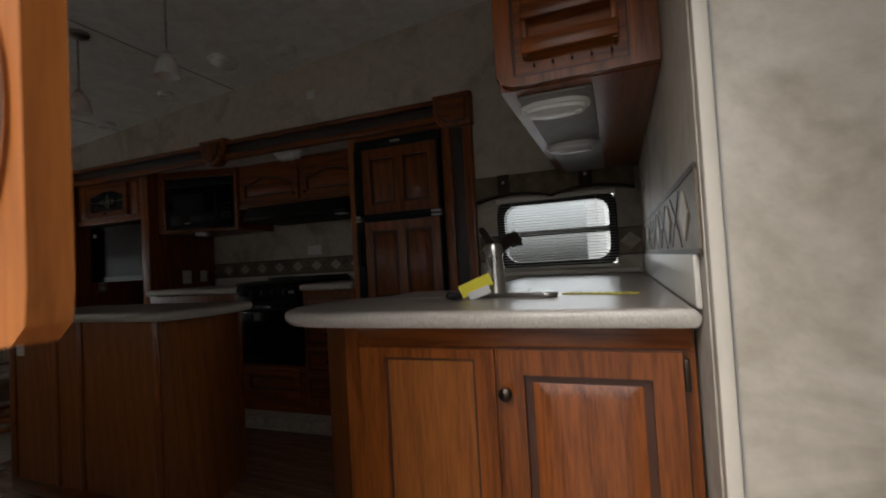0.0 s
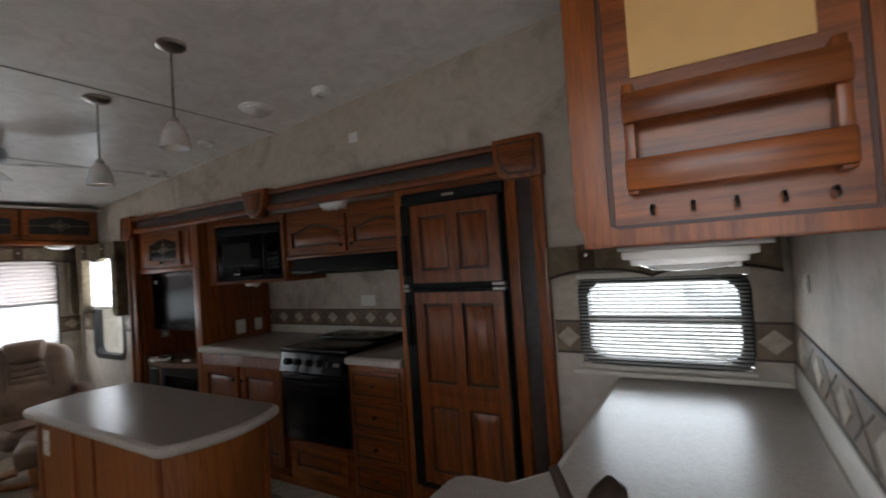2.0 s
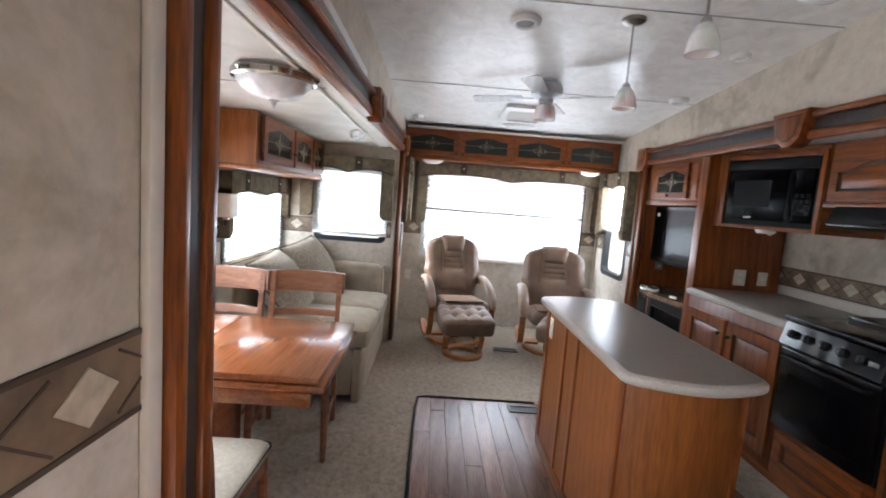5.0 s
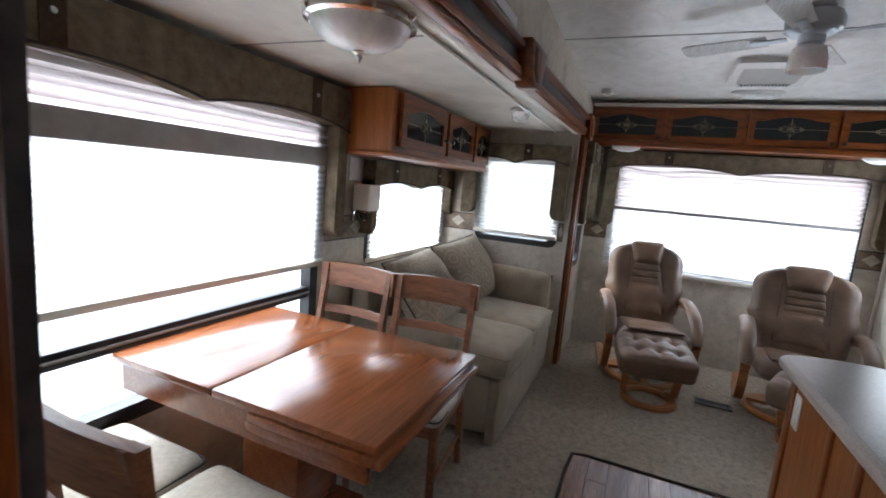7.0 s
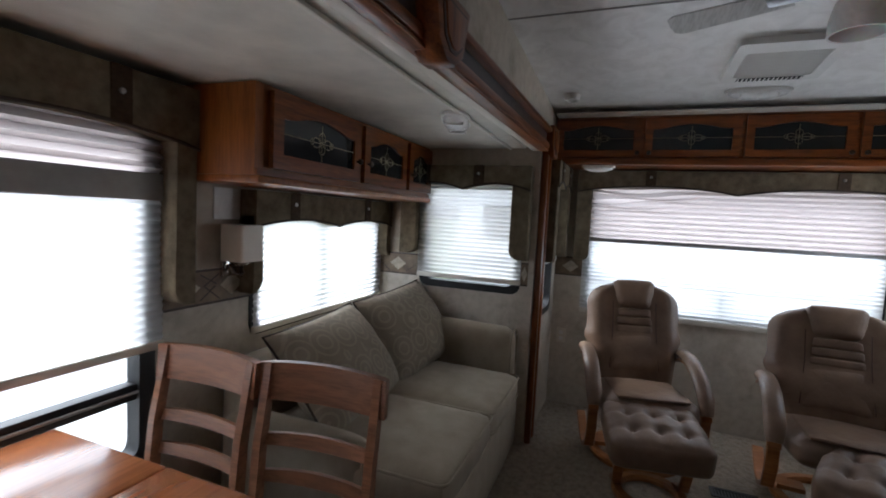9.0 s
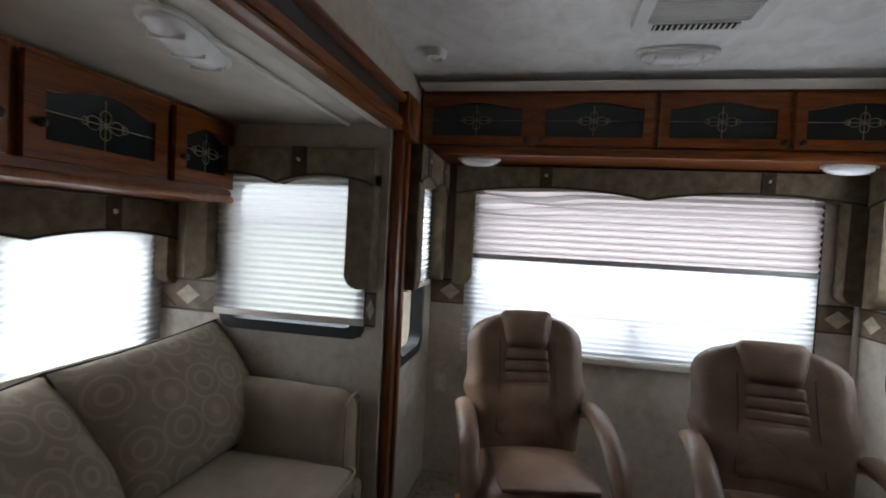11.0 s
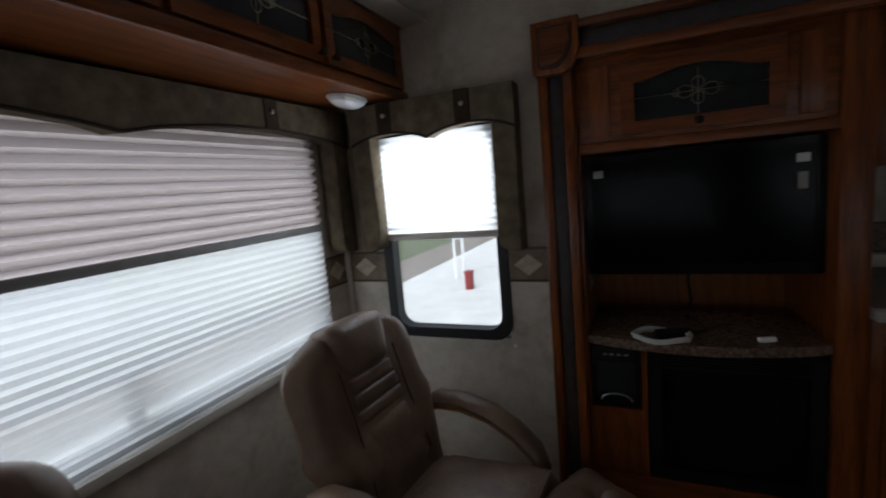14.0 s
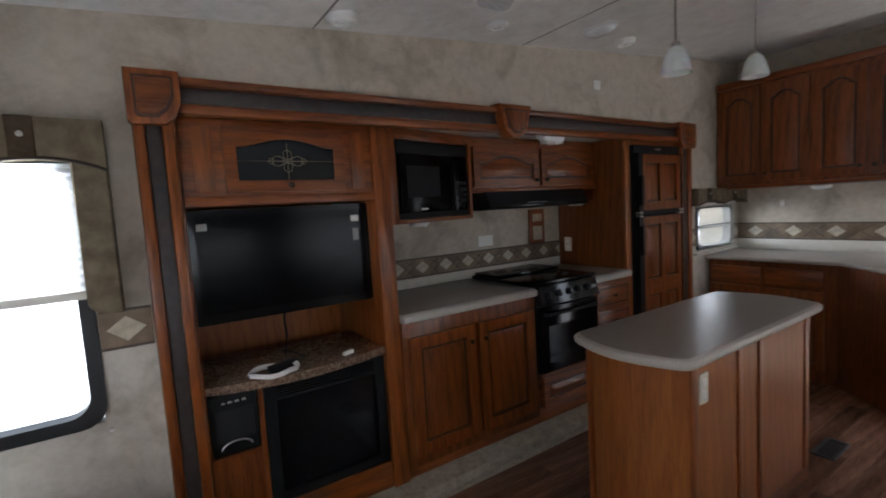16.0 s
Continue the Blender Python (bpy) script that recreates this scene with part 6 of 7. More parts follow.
def armchair(at, turn):
    """Reclining leather chair on a round wooden base, facing +x about its own origin."""
    c = thing("recliner_armchair", (0, 0, 0), "tan leather swivel recliner on a round wooden base", "armchair", "leather recliners")
    ring_base(c, 0.25, 0.0)
    part("swivel_post", lathe(bmesh.new(), pose(0, 0, 0.03), [(0.05, 0), (0.045, 0.20), (0.10, 0.24)], 16), "black_satin", c)
    part("base_cross", box(ID, -0.25, 0.25, -0.03, 0.03, 0.012, 0.034), "bent_wood", c)
    part("seat", cushion(bmesh.new(), pose(0.04, 0, 0.37, 0, -6, 0), -0.27, 0.28, -0.255, 0.255, -0.08, 0.075, 0.03, 0.06, 12), "tan_leather", c)
    part("seat_pad", cushion(bmesh.new(), pose(0.10, 0, 0.455, 0, -4, 0), -0.20, 0.20, -0.20, 0.20, -0.01, 0.012, 0.008, 0.015, 6), "tan_leather", c)
    mb = pose(-0.22, 0, 0.40, 90, 0, 90) @ pose(0, 0, 0, -16, 0, 0)
    bk = bmesh.new()
    k, n = 18, 24
    front, rear = [], []
    for j in range(n + 1):
        v = 0.668 * j / n
        w_half = 0.258 + 0.045 * math.sin(min(1, v / 0.45) * math.pi / 2) + 0.022 * math.exp(-((v - 0.29) / 0.05) ** 2)
        if v > 0.50:
            s_ = (v - 0.50) / 0.168
            w_half = 0.305 * math.sqrt(1 - (0.92 * min(1, s_)) ** 2.6)
        fr, rr_ = [], []
        for i in range(k + 1):
            s_ = -1 + 2 * i / k
            wing = 0.05 * max(0, abs(s_) - 0.55) / 0.45
            dep = 0.055 + wing + 0.02 * math.cos(s_ * 1.5) + 0.02 * math.exp(-((v - 0.2) / 0.12) ** 2)
            edge = (1 - abs(s_) ** 8)
            edge *= 1 - max(0, (v - 0.61) / 0.06) ** 2 * 0.7 if v > 0.61 else 1
            fr.append(bk.verts.new(mb @ Vector((s_ * w_half, v, dep * max(0.15, edge)))))
            rr_.append(bk.verts.new(mb @ Vector((s_ * w_half * 0.97, v, -0.05 * max(0.2, edge)))))
        front.append(fr)
        rear.append(rr_)
    for j in range(n):
        for i in range(k):
            bk.faces.new((front[j][i], front[j][i + 1], front[j + 1][i + 1], front[j + 1][i]))
            bk.faces.new((rear[j][i], rear[j][i + 1], rear[j + 1][i + 1], rear[j + 1][i]))
        for i in (0, k):
            bk.faces.new((front[j][i], front[j + 1][i], rear[j + 1][i], rear[j][i]))
    for j in (0, n):
        for i in range(k):
            bk.faces.new((front[j][i], front[j][i + 1], rear[j][i + 1], rear[j][i]))
    b = part("backrest", bk, "tan_leather", c)
    def tapered(u, v0, v1, w0, w1, puff, r, low):
        bm = cushion(bmesh.new(), ID, -u, u, v0, v1, w0, w1, puff, r, 9)
        for q in bm.verts:
            q.co.x *= low + (1 - low) * (q.co.y - v0) / (v1 - v0)
        bmesh.ops.transform(bm, matrix=mb, verts=bm.verts)
        return bm
    part("headrest", tapered(0.135, 0.495, 0.683, -0.045, 0.100, 0.014, 0.035, 0.76), "tan_leather", b, "padded headrest flap")
    for v0, v1, u in ((0.432, 0.488, 0.104), (0.374, 0.430, 0.110), (0.322, 0.372, 0.116)):
        part("lumbar_roll", tapered(u, v0, v1, 0.03, 0.083, 0.004, 0.012, 1.04), "tan_leather", b)
    part("lower_pad", tapered(0.120, 0.06, 0.318, 0.02, 0.084, 0.014, 0.022, 1.30), "tan_leather", b)
    for s_ in (-1, 1):
        part("seam", tube(bmesh.new(), [mb @ Vector((s_ * (0.14 + 0.10 * max(0, 0.34 - v) ** 1.3), v, 0.083)) for v in (0.08, 0.16, 0.24, 0.34, 0.44, 0.53)], 0.003, 5), "glaze_groove", b)
        y = s_ * 0.315
        curve = [(-0.20, 0.16, y), (-0.05, 0.075, y), (0.06, 0.06, y), (0.16, 0.11, y), (0.205, 0.22, y), (0.215, 0.34, y), (0.205, 0.43, y)]
        part("side_frame", band(bmesh.new(), curve, 0.055, 0.03), "bent_wood", c, "bent-wood side frame")
        part("side_strut", box(ID, -0.05, 0.05, y - s_ * 0.12 - 0.06, y - s_ * 0.12 + 0.06, 0.05, 0.075), "bent_wood", c)
        arm = [(-0.28, 0.588, y), (-0.21, 0.622, y), (-0.10, 0.625, y), (0.02, 0.595, y), (0.12, 0.54, y), (0.20, 0.465, y), (0.235, 0.385, y)]
        bm = bmesh.new()
        rows = []
        for i, (x, z, yy) in enumerate(arm):
            a_, b_ = arm[max(0, i - 1)], arm[min(len(arm) - 1, i + 1)]
            t_ = Vector((b_[0] - a_[0], 0, b_[1] - a_[1])).normalized()
            nrm = Vector((-t_.z, 0, t_.x))
            tp = 0.75 if i in (0, len(arm) - 1) else 1.0
            rows.append([bm.verts.new(Vector((x, yy, z)) + nrm * (0.032 * tp * math.sin(q * math.pi / 6)) + Vector((0, 0.048 * tp * math.cos(q * math.pi / 6), 0))) for q in range(12)])
        for r1, r2 in zip(rows, rows[1:]):
            for i in range(12):
                bm.faces.new((r1[i], r1[(i + 1) % 12], r2[(i + 1) % 12], r2[i]))
        bm.faces.new(rows[0]), bm.faces.new(rows[-1])
        ap = part("arm_pad", bm, "tan_leather", c, "padded curved arm")
        part("arm_wood", band(bmesh.new(), [(x, z - 0.036, yy) for x, z, yy in arm], 0.06, 0.016), "bent_wood", ap, "bent-wood strip under the arm")
    c.matrix_basis = pose(*at, 0, 0, turn)
    return c


a1 = armchair((-3.86, 0.715, 0.0), 12)
a2 = copy_thing(a1, pose(-3.74, 1.72, 0.0, 0, 0, -6))
a2.scale = (1.0, 1.08, 0.965)


def ottoman(at, turn):
    o = thing("ottoman", (0, 0, 0), "tan leather button-tufted ottoman on a round wooden base", "ottoman", "leather ottomans")
    ring_base(o, 0.165, 0.0)
    for s_ in (-1, 1):
        part("side_frame", band(bmesh.new(), [(-0.10, 0.03, s_ * 0.165), (0.0, 0.06, s_ * 0.17), (0.03, 0.16, s_ * 0.175), (0.0, 0.26, s_ * 0.175)], 0.05, 0.028), "bent_wood", o)
    m = pose(0.0, 0, 0.335, 0, 9, 0)
    tufts = [(u, v) for u in (-0.075, 0.075) for v in (-0.13, 0.0, 0.13)]
    bm = cushion(bmesh.new(), ID, -0.205, 0.205, -0.245, 0.245, -0.085, 0.080, 0.022, 0.04, 22)
    for q in bm.verts:
        if q.co.z > 0.03:
            d = sum(0.030 * math.exp(-((q.co.x - u) ** 2 + (q.co.y - v) ** 2) / 0.0011) for u, v in tufts)
            d += sum(0.010 * math.exp(-((q.co.y - v) / 0.013) ** 2) for v in (-0.13, 0.0, 0.13)) + sum(0.007 * math.exp(-((q.co.x - u) / 0.013) ** 2) for u in (-0.075, 0.075))
            q.co.z -= d
    bmesh.ops.transform(bm, matrix=m, verts=bm.verts)
    c = part("cushion", bm, "tan_leather", o, "deep-buttoned leather cushion")
    for u, v in tufts:
        part("button", lathe(bmesh.new(), m @ Matrix.Translation((u, v, 0.052)), [(0.013, 0), (0.012, 0.007), (0.004, 0.010)], 10), "tan_leather", c, "sunken button")
    o.matrix_basis = pose(*at, 0, 0, turn)
    return o


o1 = ottoman((-3.40, 0.775, 0.0), 10)
copy_thing(o1, pose(-3.27, 1.72, 0.0, 0, 0, -28))

# ---- rear wall cabinets ----
t = thing("overhead_cabinet", (-4.27, 1.18, 1.87), "cherry wood overhead cabinet with four leaded glass doors", "cabinet")
MW = basis((-4.075, 0, 0), (0, 1, 0), (1, 0, 0))
part("body", box(MW, 0.056, YK - 0.003, 1.875, 2.20, -0.41, 0.0), "cherry_y", t)
part("lower_rail", box(MW, 0.055, YK - 0.002, 1.862, 1.905, 0.0, 0.024, bev=0.008), "cherry_y", t)
part("top_rail", box(MW, 0.055, YK - 0.002, 2.175, 2.205, 0.0, 0.02, bev=0.004), "cherry_y", t)
for i in range(4):
    a = 0.07 + i * 0.566
    door(t, MW, a, a + 0.54, 1.915, 2.168, 0.001, 0.03, [(a + (0.52 if i % 2 == 0 else 0.025), 1.94)], 0.045, True, "y")
puck((-4.20, 0.35, 1.873), 0.05, 0.115, "white light under the rear cabinet", 0.045, name="under_cabinet_light")
puck((-4.20, 2.075, 1.873), 0.05, 0.115, "white light under the rear cabinet", 0.045, name="under_cabinet_light")
outlet(MR, 0.145, 0.551, 0.001, "ivory outlet plate on the rear wall")
solid("trim_corner_rear", box(ID, XR + 0.004, XR + 0.03, YK - 0.022, YK - 0.003, 0.0, 1.86, bev=0.003), "white_trim", "cream corner moulding", "trim", "structure")
solid("wall_screw_cover", lathe(bmesh.new(), MK @ Matrix.Translation((-3.64, 0.745, 0.001)), [(0.008, 0), (0.007, 0.004), (0.002, 0.006)], 10), "white_plastic", "small white screw cover on the wall", "screw cover", at=(-3.64, YK, 0.745))

# ---- ceiling fittings ----


def on_ceiling(x, y):
    return (x, y, ceil_z(x))


SL = math.degrees(math.atan(0.085))


def pendant(x, y):
    z = ceil_z(x)
    p = thing("pendant_light", (x, y, z), "pendant light with frosted bell glass on a dark nickel rod", "pendant light", "pendants over the island")
    m = pose(x, y, z, 180)
    part("canopy", lathe(bmesh.new(), m, [(0.06, -0.004), (0.058, 0.012), (0.04, 0.022), (0.012, 0.03)], 24), "nickel", p)
    part("rod", tube(bmesh.new(), [(x, y, z - 0.02), (x, y, z - 0.32)], 0.0055, 8), "nickel", p)
    part("socket", lathe(bmesh.new(), m, [(0.012, 0.31), (0.02, 0.32), (0.02, 0.345)], 14), "nickel", p)
    part("shade", lathe(bmesh.new(), m, [(0.022, 0.333), (0.034, 0.345), (0.048, 0.375), (0.058, 0.42), (0.060, 0.44), (0.055, 0.44), (0.045, 0.38), (0.02, 0.345)], 24), "alabaster_glass", p, "frosted bell shade")


pendant(-0.88, 1.33)
pendant(-1.575, 1.34)

fx, fy = -2.52, 1.145
fz = ceil_z(fx) + 0.012
f = thing("ceiling_fan", (fx, fy, fz), "white four-blade ceiling fan with a single light", "ceiling fan")
m = pose(fx, fy, fz, 180)
part("canopy", lathe(bmesh.new(), m, [(0.07, -0.005), (0.068, 0.02), (0.05, 0.03)], 28), "fan_metal", f)
part("motor", lathe(bmesh.new(), m, [(0.05, 0.028), (0.10, 0.04), (0.112, 0.07), (0.108, 0.11), (0.08, 0.13), (0.05, 0.135)], 32), "fan_metal", f)
part("switch_cup", lathe(bmesh.new(), m, [(0.05, 0.133), (0.052, 0.165), (0.035, 0.175)], 24), "fan_metal", f)
part("light_shade", lathe(bmesh.new(), m, [(0.04, 0.17), (0.062, 0.185), (0.074, 0.23), (0.076, 0.285), (0.070, 0.285), (0.05, 0.2)], 24), "alabaster_glass", f, "frosted glass shade")
for i in range(4):
    r = pose(fx, fy, fz - 0.128, 0, 0, 66 + 90 * i)
    b = part("blade", prism(bmesh.new(), r @ pose(0, 0, 0, 10, 0, 0), [(0.17, -0.045), (0.52, -0.062), (0.545, -0.045), (0.55, 0.0), (0.545, 0.045), (0.52, 0.062), (0.17, 0.045)], -0.003, 0.003), "fan_blade_wood", f, "pale grey-white blade")
    part("blade_iron", box(r @ pose(0, 0, 0, 10, 0, 0), 0.09, 0.24, -0.02, 0.02, -0.008, -0.0035, bev=0.002), "fan_metal", b)

a = thing("air_conditioner_grille", on_ceiling(-3.33, 1.16), "white ceiling air conditioner grille", "air conditioner")
m = pose(-3.33, 1.16, ceil_z(-3.33), 0, -SL, 0) @ pose(0, 0, 0, 180, 0, 0)
part("shroud", ring(bmesh.new(), m, rounded(-0.22, 0.22, -0.21, 0.21, 0.02, 3), rounded(-0.16, 0.12, -0.165, 0.165, 0.01, 3), -0.004, 0.03), "white_plastic", a)
part("backing", box(m, -0.165, 0.125, -0.17, 0.17, 0.002, 0.008), "grille_grey", a)
bar = mesh_of("louvre", box(ID, -0.003, 0.003, -0.163, 0.163, 0.008, 0.026), "white_plastic")
for i in range(17):
    piece("louvre", bar, a, Matrix.Translation(-ORG[a.name]) @ m @ Matrix.Translation((-0.15 + i * 0.0165, 0, 0)))
part("outlet_grid", box(m, -0.205, -0.17, -0.14, 0.14, 0.0305, 0.033), "dark_slot", a)
bar = mesh_of("grid_bar", box(ID, -0.019, 0.019, -0.003, 0.003, 0.033, 0.037), "white_plastic")
for i in range(15):
    piece("grid_bar", bar, a, Matrix.Translation(-ORG[a.name]) @ m @ Matrix.Translation((-0.187, -0.133 + i * 0.019, 0)))
puck(on_ceiling(-3.765, 1.177), 0.06, 0.16, "oblong white ceiling light before the rear cabinet", 0.045, tilt=-SL)


def disc(x, y, r, label, name, cat, h=0.03, dark=False):
    m = pose(x, y, ceil_z(x), 0, -SL, 0) @ pose(0, 0, 0, 180, 0, 0)
    d = thing(name, on_ceiling(x, y), label, cat)
    part("ring", lathe(bmesh.new(), m, [(r, -0.004), (r * 0.98, h * 0.4), (r * 0.8, h), (r * 0.62, h), (r * 0.55, h * 0.5)], 28), "white_plastic", d)
    part("core", lathe(bmesh.new(), m, [(r * 0.56, -0.003), (r * 0.56, h * 0.55), (r * 0.4, h * 0.7)], 24), "grille_grey" if dark else "lens_plastic", d)


disc(-1.676, 0.809, 0.085, "round white ceiling vent with a grey core", "ceiling_vent", "vent", 0.025, True)
disc(-0.785, 2.11, 0.065, "round white smoke detector on the ceiling", "smoke_detector", "detector", 0.035)
puck(on_ceiling(-1.20, 1.99), 0.075, 0.10, "oblong white ceiling light over the kitchen", 0.045, tilt=-SL)
disc(-1.87, 2.095, 0.055, "round white speaker ring on the ceiling", "ceiling_speaker", "speaker", 0.02)
disc(-2.675, 2.18, 0.07, "round white vent on the ceiling", "ceiling_vent", "vent", 0.03)
puck(on_ceiling(-1.217, 0.421), 0.085, 0.11, "oblong white ceiling light near the dining slide", 0.05, tilt=-SL)
disc(-3.715, 0.188, 0.05, "round ivory detector by the slide corner", "smoke_detector", "detector", 0.035)
outlet(MK, -0.78, 2.27, 0.001, "small white sensor plate high on the wall", "white_plastic", 0.035, 0.03)

# ---- floor ----
floor = thing("floor_vinyl", (0, 0, 0), "grey-brown wood-look vinyl plank floor", "floor", kind="structure")
PL = {}
rng = random.Random(7)
for r_ in range(18):
    y0 = 0.382 + r_ * 0.0993
    x = -2.40 - rng.random() * 0.6
    while x < XF:
        ln = rng.choice((0.7, 0.9, 1.1))
        a, b = max(x, -2.397), min(x + ln, XF - 0.003)
        if b - a > 0.03:
            key = round(b - a, 2)
            if key not in PL:
                PL[key] = mesh_of("plank", box(ID, -key / 2, key / 2, -0.0488, 0.0488, -0.0008, 0.0012, bev=0.0008, seg=1), "vinyl_plank")
            piece("plank", PL[key], floor, Matrix.Translation(((a + b) / 2, y0 + 0.0496, 0.0002)))
        x += ln
bm = tube(bmesh.new(), [(-2.405, 1.25, 0.004), (-2.407, 0.9, 0.004), (-2.404, 0.45, 0.004), (-2.38, 0.385, 0.004), (-2.2, 0.372, 0.004), (1.2, 0.372, 0.004)], 0.008, 6)
solid("trim_carpet_edge", bm, "cord_cloth", "dark binding where carpet meets vinyl", "trim", "structure")


def register(x, y, lx, ly, label):
    r = thing("floor_register", (x, y, 0.0), label, "floor vent")
    m = pose(x, y, 0.001)
    part("frame", ring(bmesh.new(), m, rounded(-lx, lx, -ly, ly, 0.008, 2), rounded(-lx + 0.018, lx - 0.018, -ly + 0.018, ly - 0.018, 0.003, 2), 0, 0.008), "steel_floor", r)
    part("duct", box(m, -lx + 0.016, lx - 0.016, -ly + 0.016, ly - 0.016, 0.0005, 0.002), "dark_slot", r)
    n = int((2 * max(lx, ly) - 0.04) / 0.016)
    along = ly >= lx
    q = mesh_of("slat", box(ID, *((-lx + 0.018, lx - 0.018, -0.003, 0.003) if along else (-0.003, 0.003, -ly + 0.018, ly - 0.018)), 0.002, 0.006), "steel_floor")
    for i in range(n):
        d = -max(lx, ly) + 0.028 + i * 0.016
        piece("slat", q, r, Matrix.Translation((0, d, 0.001) if along else (d, 0, 0.001)))


register(-2.29, 1.165, 0.055, 0.125, "dark metal floor register at the carpet edge")
register(-0.35, 1.16, 0.13, 0.055, "dark metal floor register in the vinyl floor")
register(-3.60, 1.22, 0.05, 0.12, "dark metal floor register in the carpet")

# ---- entry ----
t = thing("framed_mirror", (0.666, -0.08, 1.01), "small wooden frame with a dark oval mirror by the entry", "mirror")
MN = basis((0, -0.08, 0), (1, 0, 0), (0, -1, 0))
k = 64
ov = [(0.666 + 0.1285 * math.cos(2 * math.pi * i / k), 1.163 + 0.134 * math.sin(2 * math.pi * i / k)) for i in range(k)]
ou = []
for i in range(k):
    c, s_ = math.cos(2 * math.pi * i / k), math.sin(2 * math.pi * i / k)
    q = ((abs(c) / 0.143) ** 14 + (abs(s_) / 0.154) ** 14) ** (-1 / 14)
    ou.append((0.666 + c * q, 1.165 + s_ * q))
part("frame", ring(bmesh.new(), MN, ou, ov, -0.004, 0.022), "panel_wood", t)
part("bead", ring(bmesh.new(), MN, [(0.666 + (u - 0.666) * 1.02, 1.165 + (v - 1.165) * 1.02) for u, v in ov], ov, 0.0222, 0.025), "cherry_z", t)
part("glass", prism(bmesh.new(), MN, [(0.666 + (u - 0.666) * 1.02, 1.165 + (v - 1.165) * 1.02) for u, v in ov], 0.002, 0.008), "smoked_glass", t, "dark oval glass")
bm = bmesh.new()
for i in range(3):
    bx(bm, ID, 1.55 + i * 0.26, 2.59, 0.0, 0.58, 0.0 + i * 0.18, 0.17 + i * 0.18, 0.01)
solid("stairs_hall", bm, "step_carpet", "carpeted steps up to the front room", "stairs", "structure")
solid("door_1", box(ID, 0.655, 0.664, -0.175, -0.12, -0.05, 2.0), "white_trim", "cream entry door jamb", "door", "structure")

# ---- outside ----
solid("ground", box(ID, -300, 300, -300, 300, -1.05, -0.95), "grass_blades", "flat grass lot reaching the horizon", "ground", "structure")
solid("pavement", box(ID, -8.85, 90, -90, 90, -0.95, -0.93), "concrete", "pale concrete lot round the trailer", "pavement", "structure")
rng = random.Random(3)
gv, seed_bm = bmesh.new(), bmesh.new()
bmesh.ops.create_icosphere(seed_bm, subdivisions=1, radius=1.0)
stone_v, stone_f = [v.co.copy() for v in seed_bm.verts], [[v.index for v in f_.verts] for f_ in seed_bm.faces]
seed_bm.free()
for i in range(3200):
    c = Vector((rng.uniform(-10.6, -8.85), rng.uniform(4, 26), -0.94))
    r_, q_ = rng.uniform(0.03, 0.075), rng.uniform(0.6, 1)
    vs = [gv.verts.new(c + Vector((v.x * r_, v.y * r_ * q_, v.z * r_ * 0.6))) for v in stone_v]
    for f_ in stone_f:
        gv.faces.new([vs[n_] for n_ in f_])
solid("gravel", gv, "gravel_stone", "strip of loose brown gravel beside the concrete", "gravel", "stuff")
solid("gravel_bed", box(ID, -10.6, -8.85, -60, 60, -0.95, -0.926), "gravel_stone", "brown gravel bed", "ground", "structure")


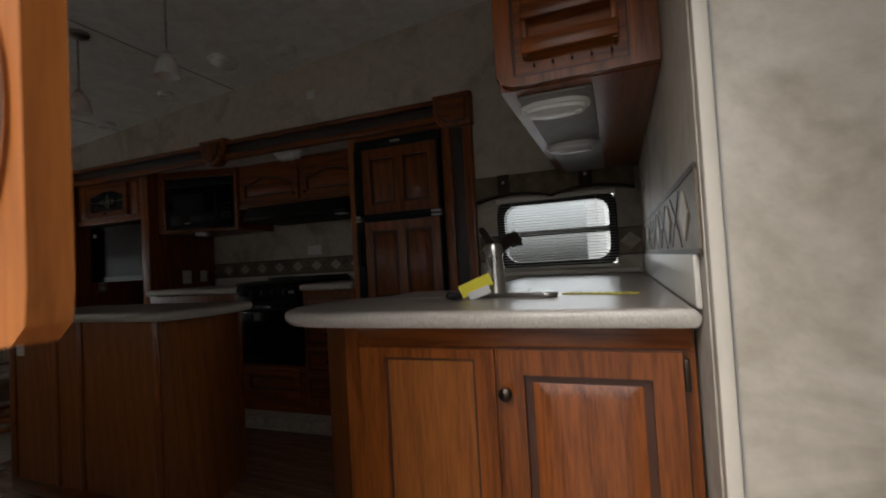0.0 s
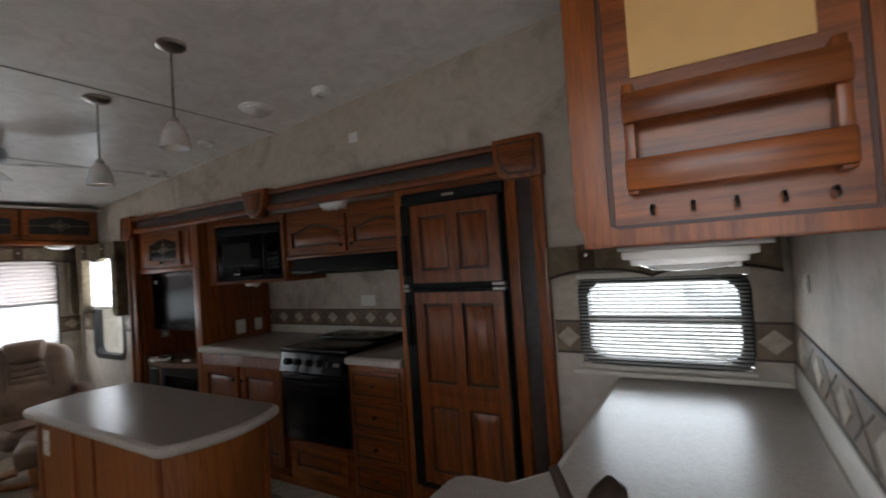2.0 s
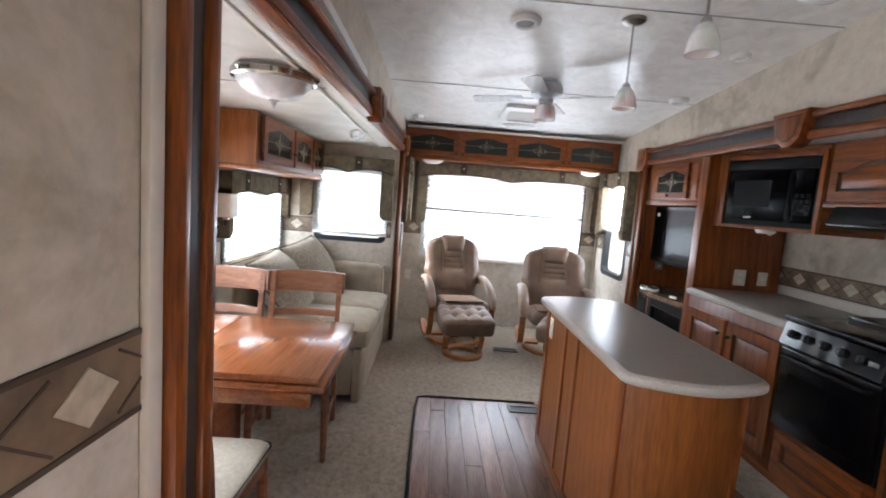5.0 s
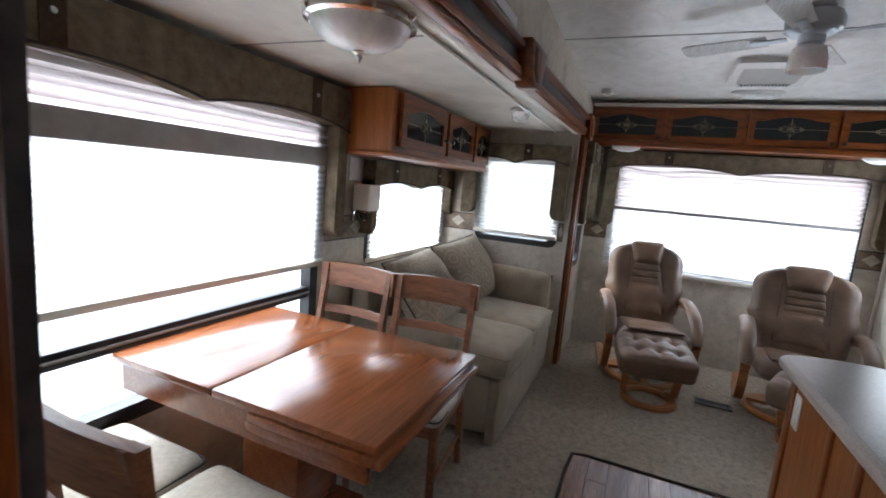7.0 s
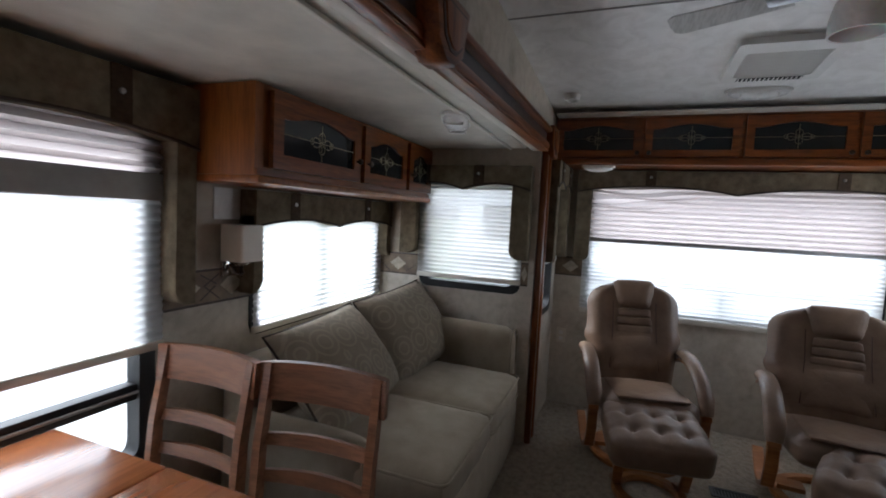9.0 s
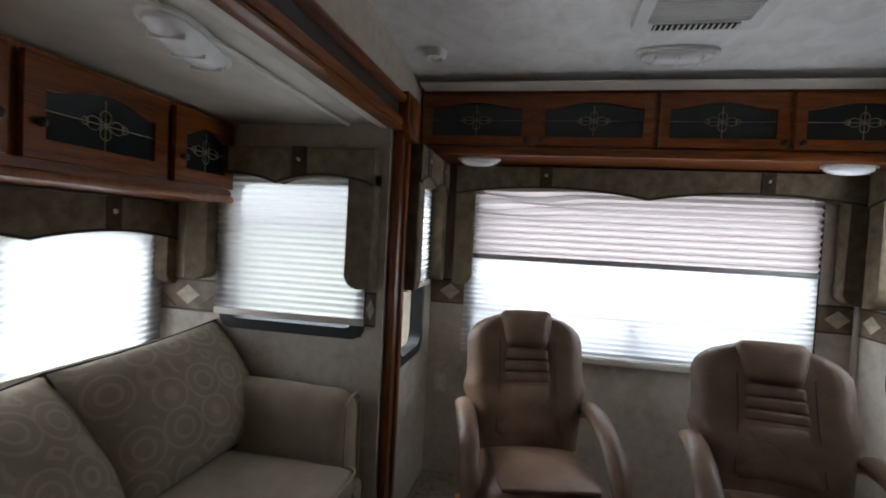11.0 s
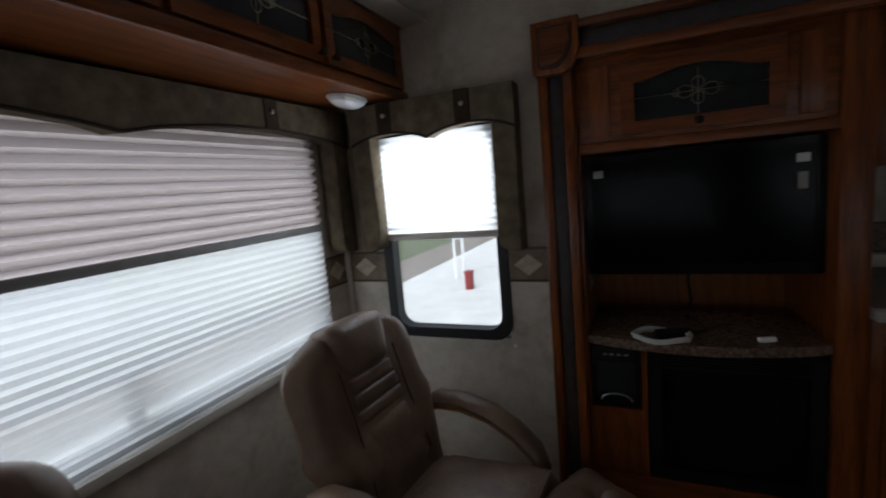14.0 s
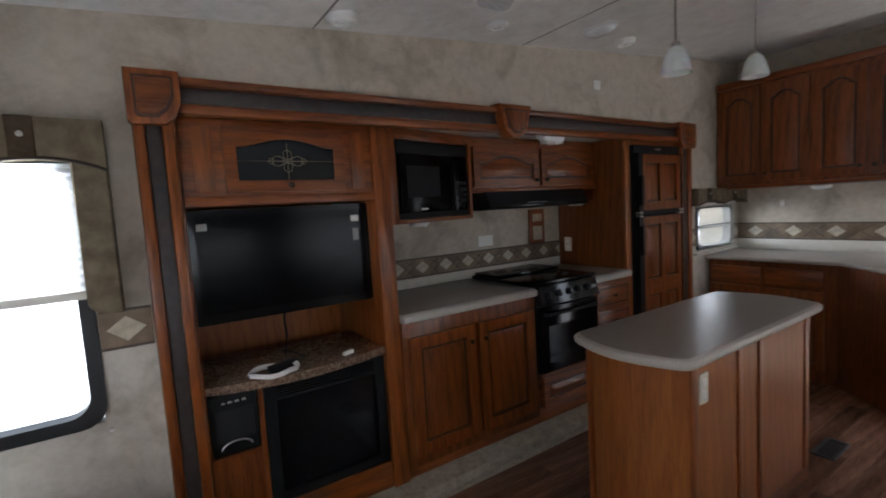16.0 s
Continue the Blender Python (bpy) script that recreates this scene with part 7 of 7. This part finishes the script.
def trailer(x, y, lx, ly, turn, label):
    t = thing("parked_trailer", (0, 0, 0), label, "trailer", "parked trailers")
    b = part("body", box(ID, -lx / 2, lx / 2, -ly / 2, ly / 2, 0.3, 3.5, bev=0.12), "coach_white", t)
    part("skirt_band", box(ID, -lx / 2 - 0.004, lx / 2 + 0.004, -ly / 2 - 0.004, ly / 2 + 0.004, 1.05, 1.45), "coach_grey", t, "grey side stripe")
    for s_ in (-1, 1):
        for i in range(4):
            u = -lx / 2 + lx * (i + 0.6) / 4.4
            w_ = part("window", box(ID, u - 0.45, u + 0.45, s_ * ly / 2 - 0.02, s_ * ly / 2 + 0.02, 1.9, 2.7, bev=0.015), "oven_glass", t, "dark window")
            part("window_frame", ring(bmesh.new(), basis((0, s_ * (ly / 2 + 0.01), 0), (1, 0, 0), (0, -1, 0)), rounded(u - 0.5, u + 0.5, 1.85, 2.75, 0.08), rounded(u - 0.45, u + 0.45, 1.9, 2.7, 0.06), -0.02, 0.02), "rubber_black", w_)
        for x_ in (-0.5, 0.5):
            part("wheel", lathe(bmesh.new(), pose(x_, s_ * (ly / 2 - 0.15), 0.38, 90), [(0.2, -0.1), (0.38, -0.1), (0.38, 0.1), (0.2, 0.1)], 24), "rubber_black", t)
    t.matrix_basis = pose(x, y, -0.95, 0, 0, turn)
    return t


trailer(-13.5, 1.0, 9, 2.6, 88, "white trailer parked behind the rear window")
trailer(-3.0, -10.5, 10, 2.6, 4, "white trailer parked beyond the dining window")
trailer(5.5, 12.5, 10, 2.6, 12, "white trailer parked across the gravel")
p = thing("utility_post", (-7.4, 11.2, -0.95), "white utility stand at the edge of the concrete", "utility post")
for dx in (-0.1, 0.1):
    part("post", tube(bmesh.new(), [(-7.4 + dx * 1.2, 11.2, -0.95), (-7.4 + dx * 1.2, 11.2, 0.75)], 0.035, 8), "coach_white", p)
for z in (0.1, 0.35, 0.6):
    part("rung", box(ID, -7.54, -7.26, 11.17, 11.23, z, z + 0.07), "coach_white", p)
p = thing("red_box", (-6.75, 10.1, -0.93), "red metal box standing on the concrete", "box")
part("case", box(ID, -6.83, -6.67, 10.0, 10.2, -0.93, -0.54, bev=0.02), "sign_red", p)
part("lid", box(ID, -6.845, -6.655, 9.98, 10.22, -0.54, -0.50, bev=0.012), "sign_red", p)
fp = thing("fence_post", (-10.8, 13.5, -0.95), "thin grey fence post in the grass", "post")
part("post", tube(bmesh.new(), [(-10.8, 13.5, -0.95), (-10.8, 13.5, 0.5)], 0.03, 8), "coach_grey", fp)
part("cap", lathe(bmesh.new(), pose(-10.8, 13.5, 0.5), [(0.04, 0), (0.04, 0.02), (0.01, 0.035)], 10), "coach_grey", fp)
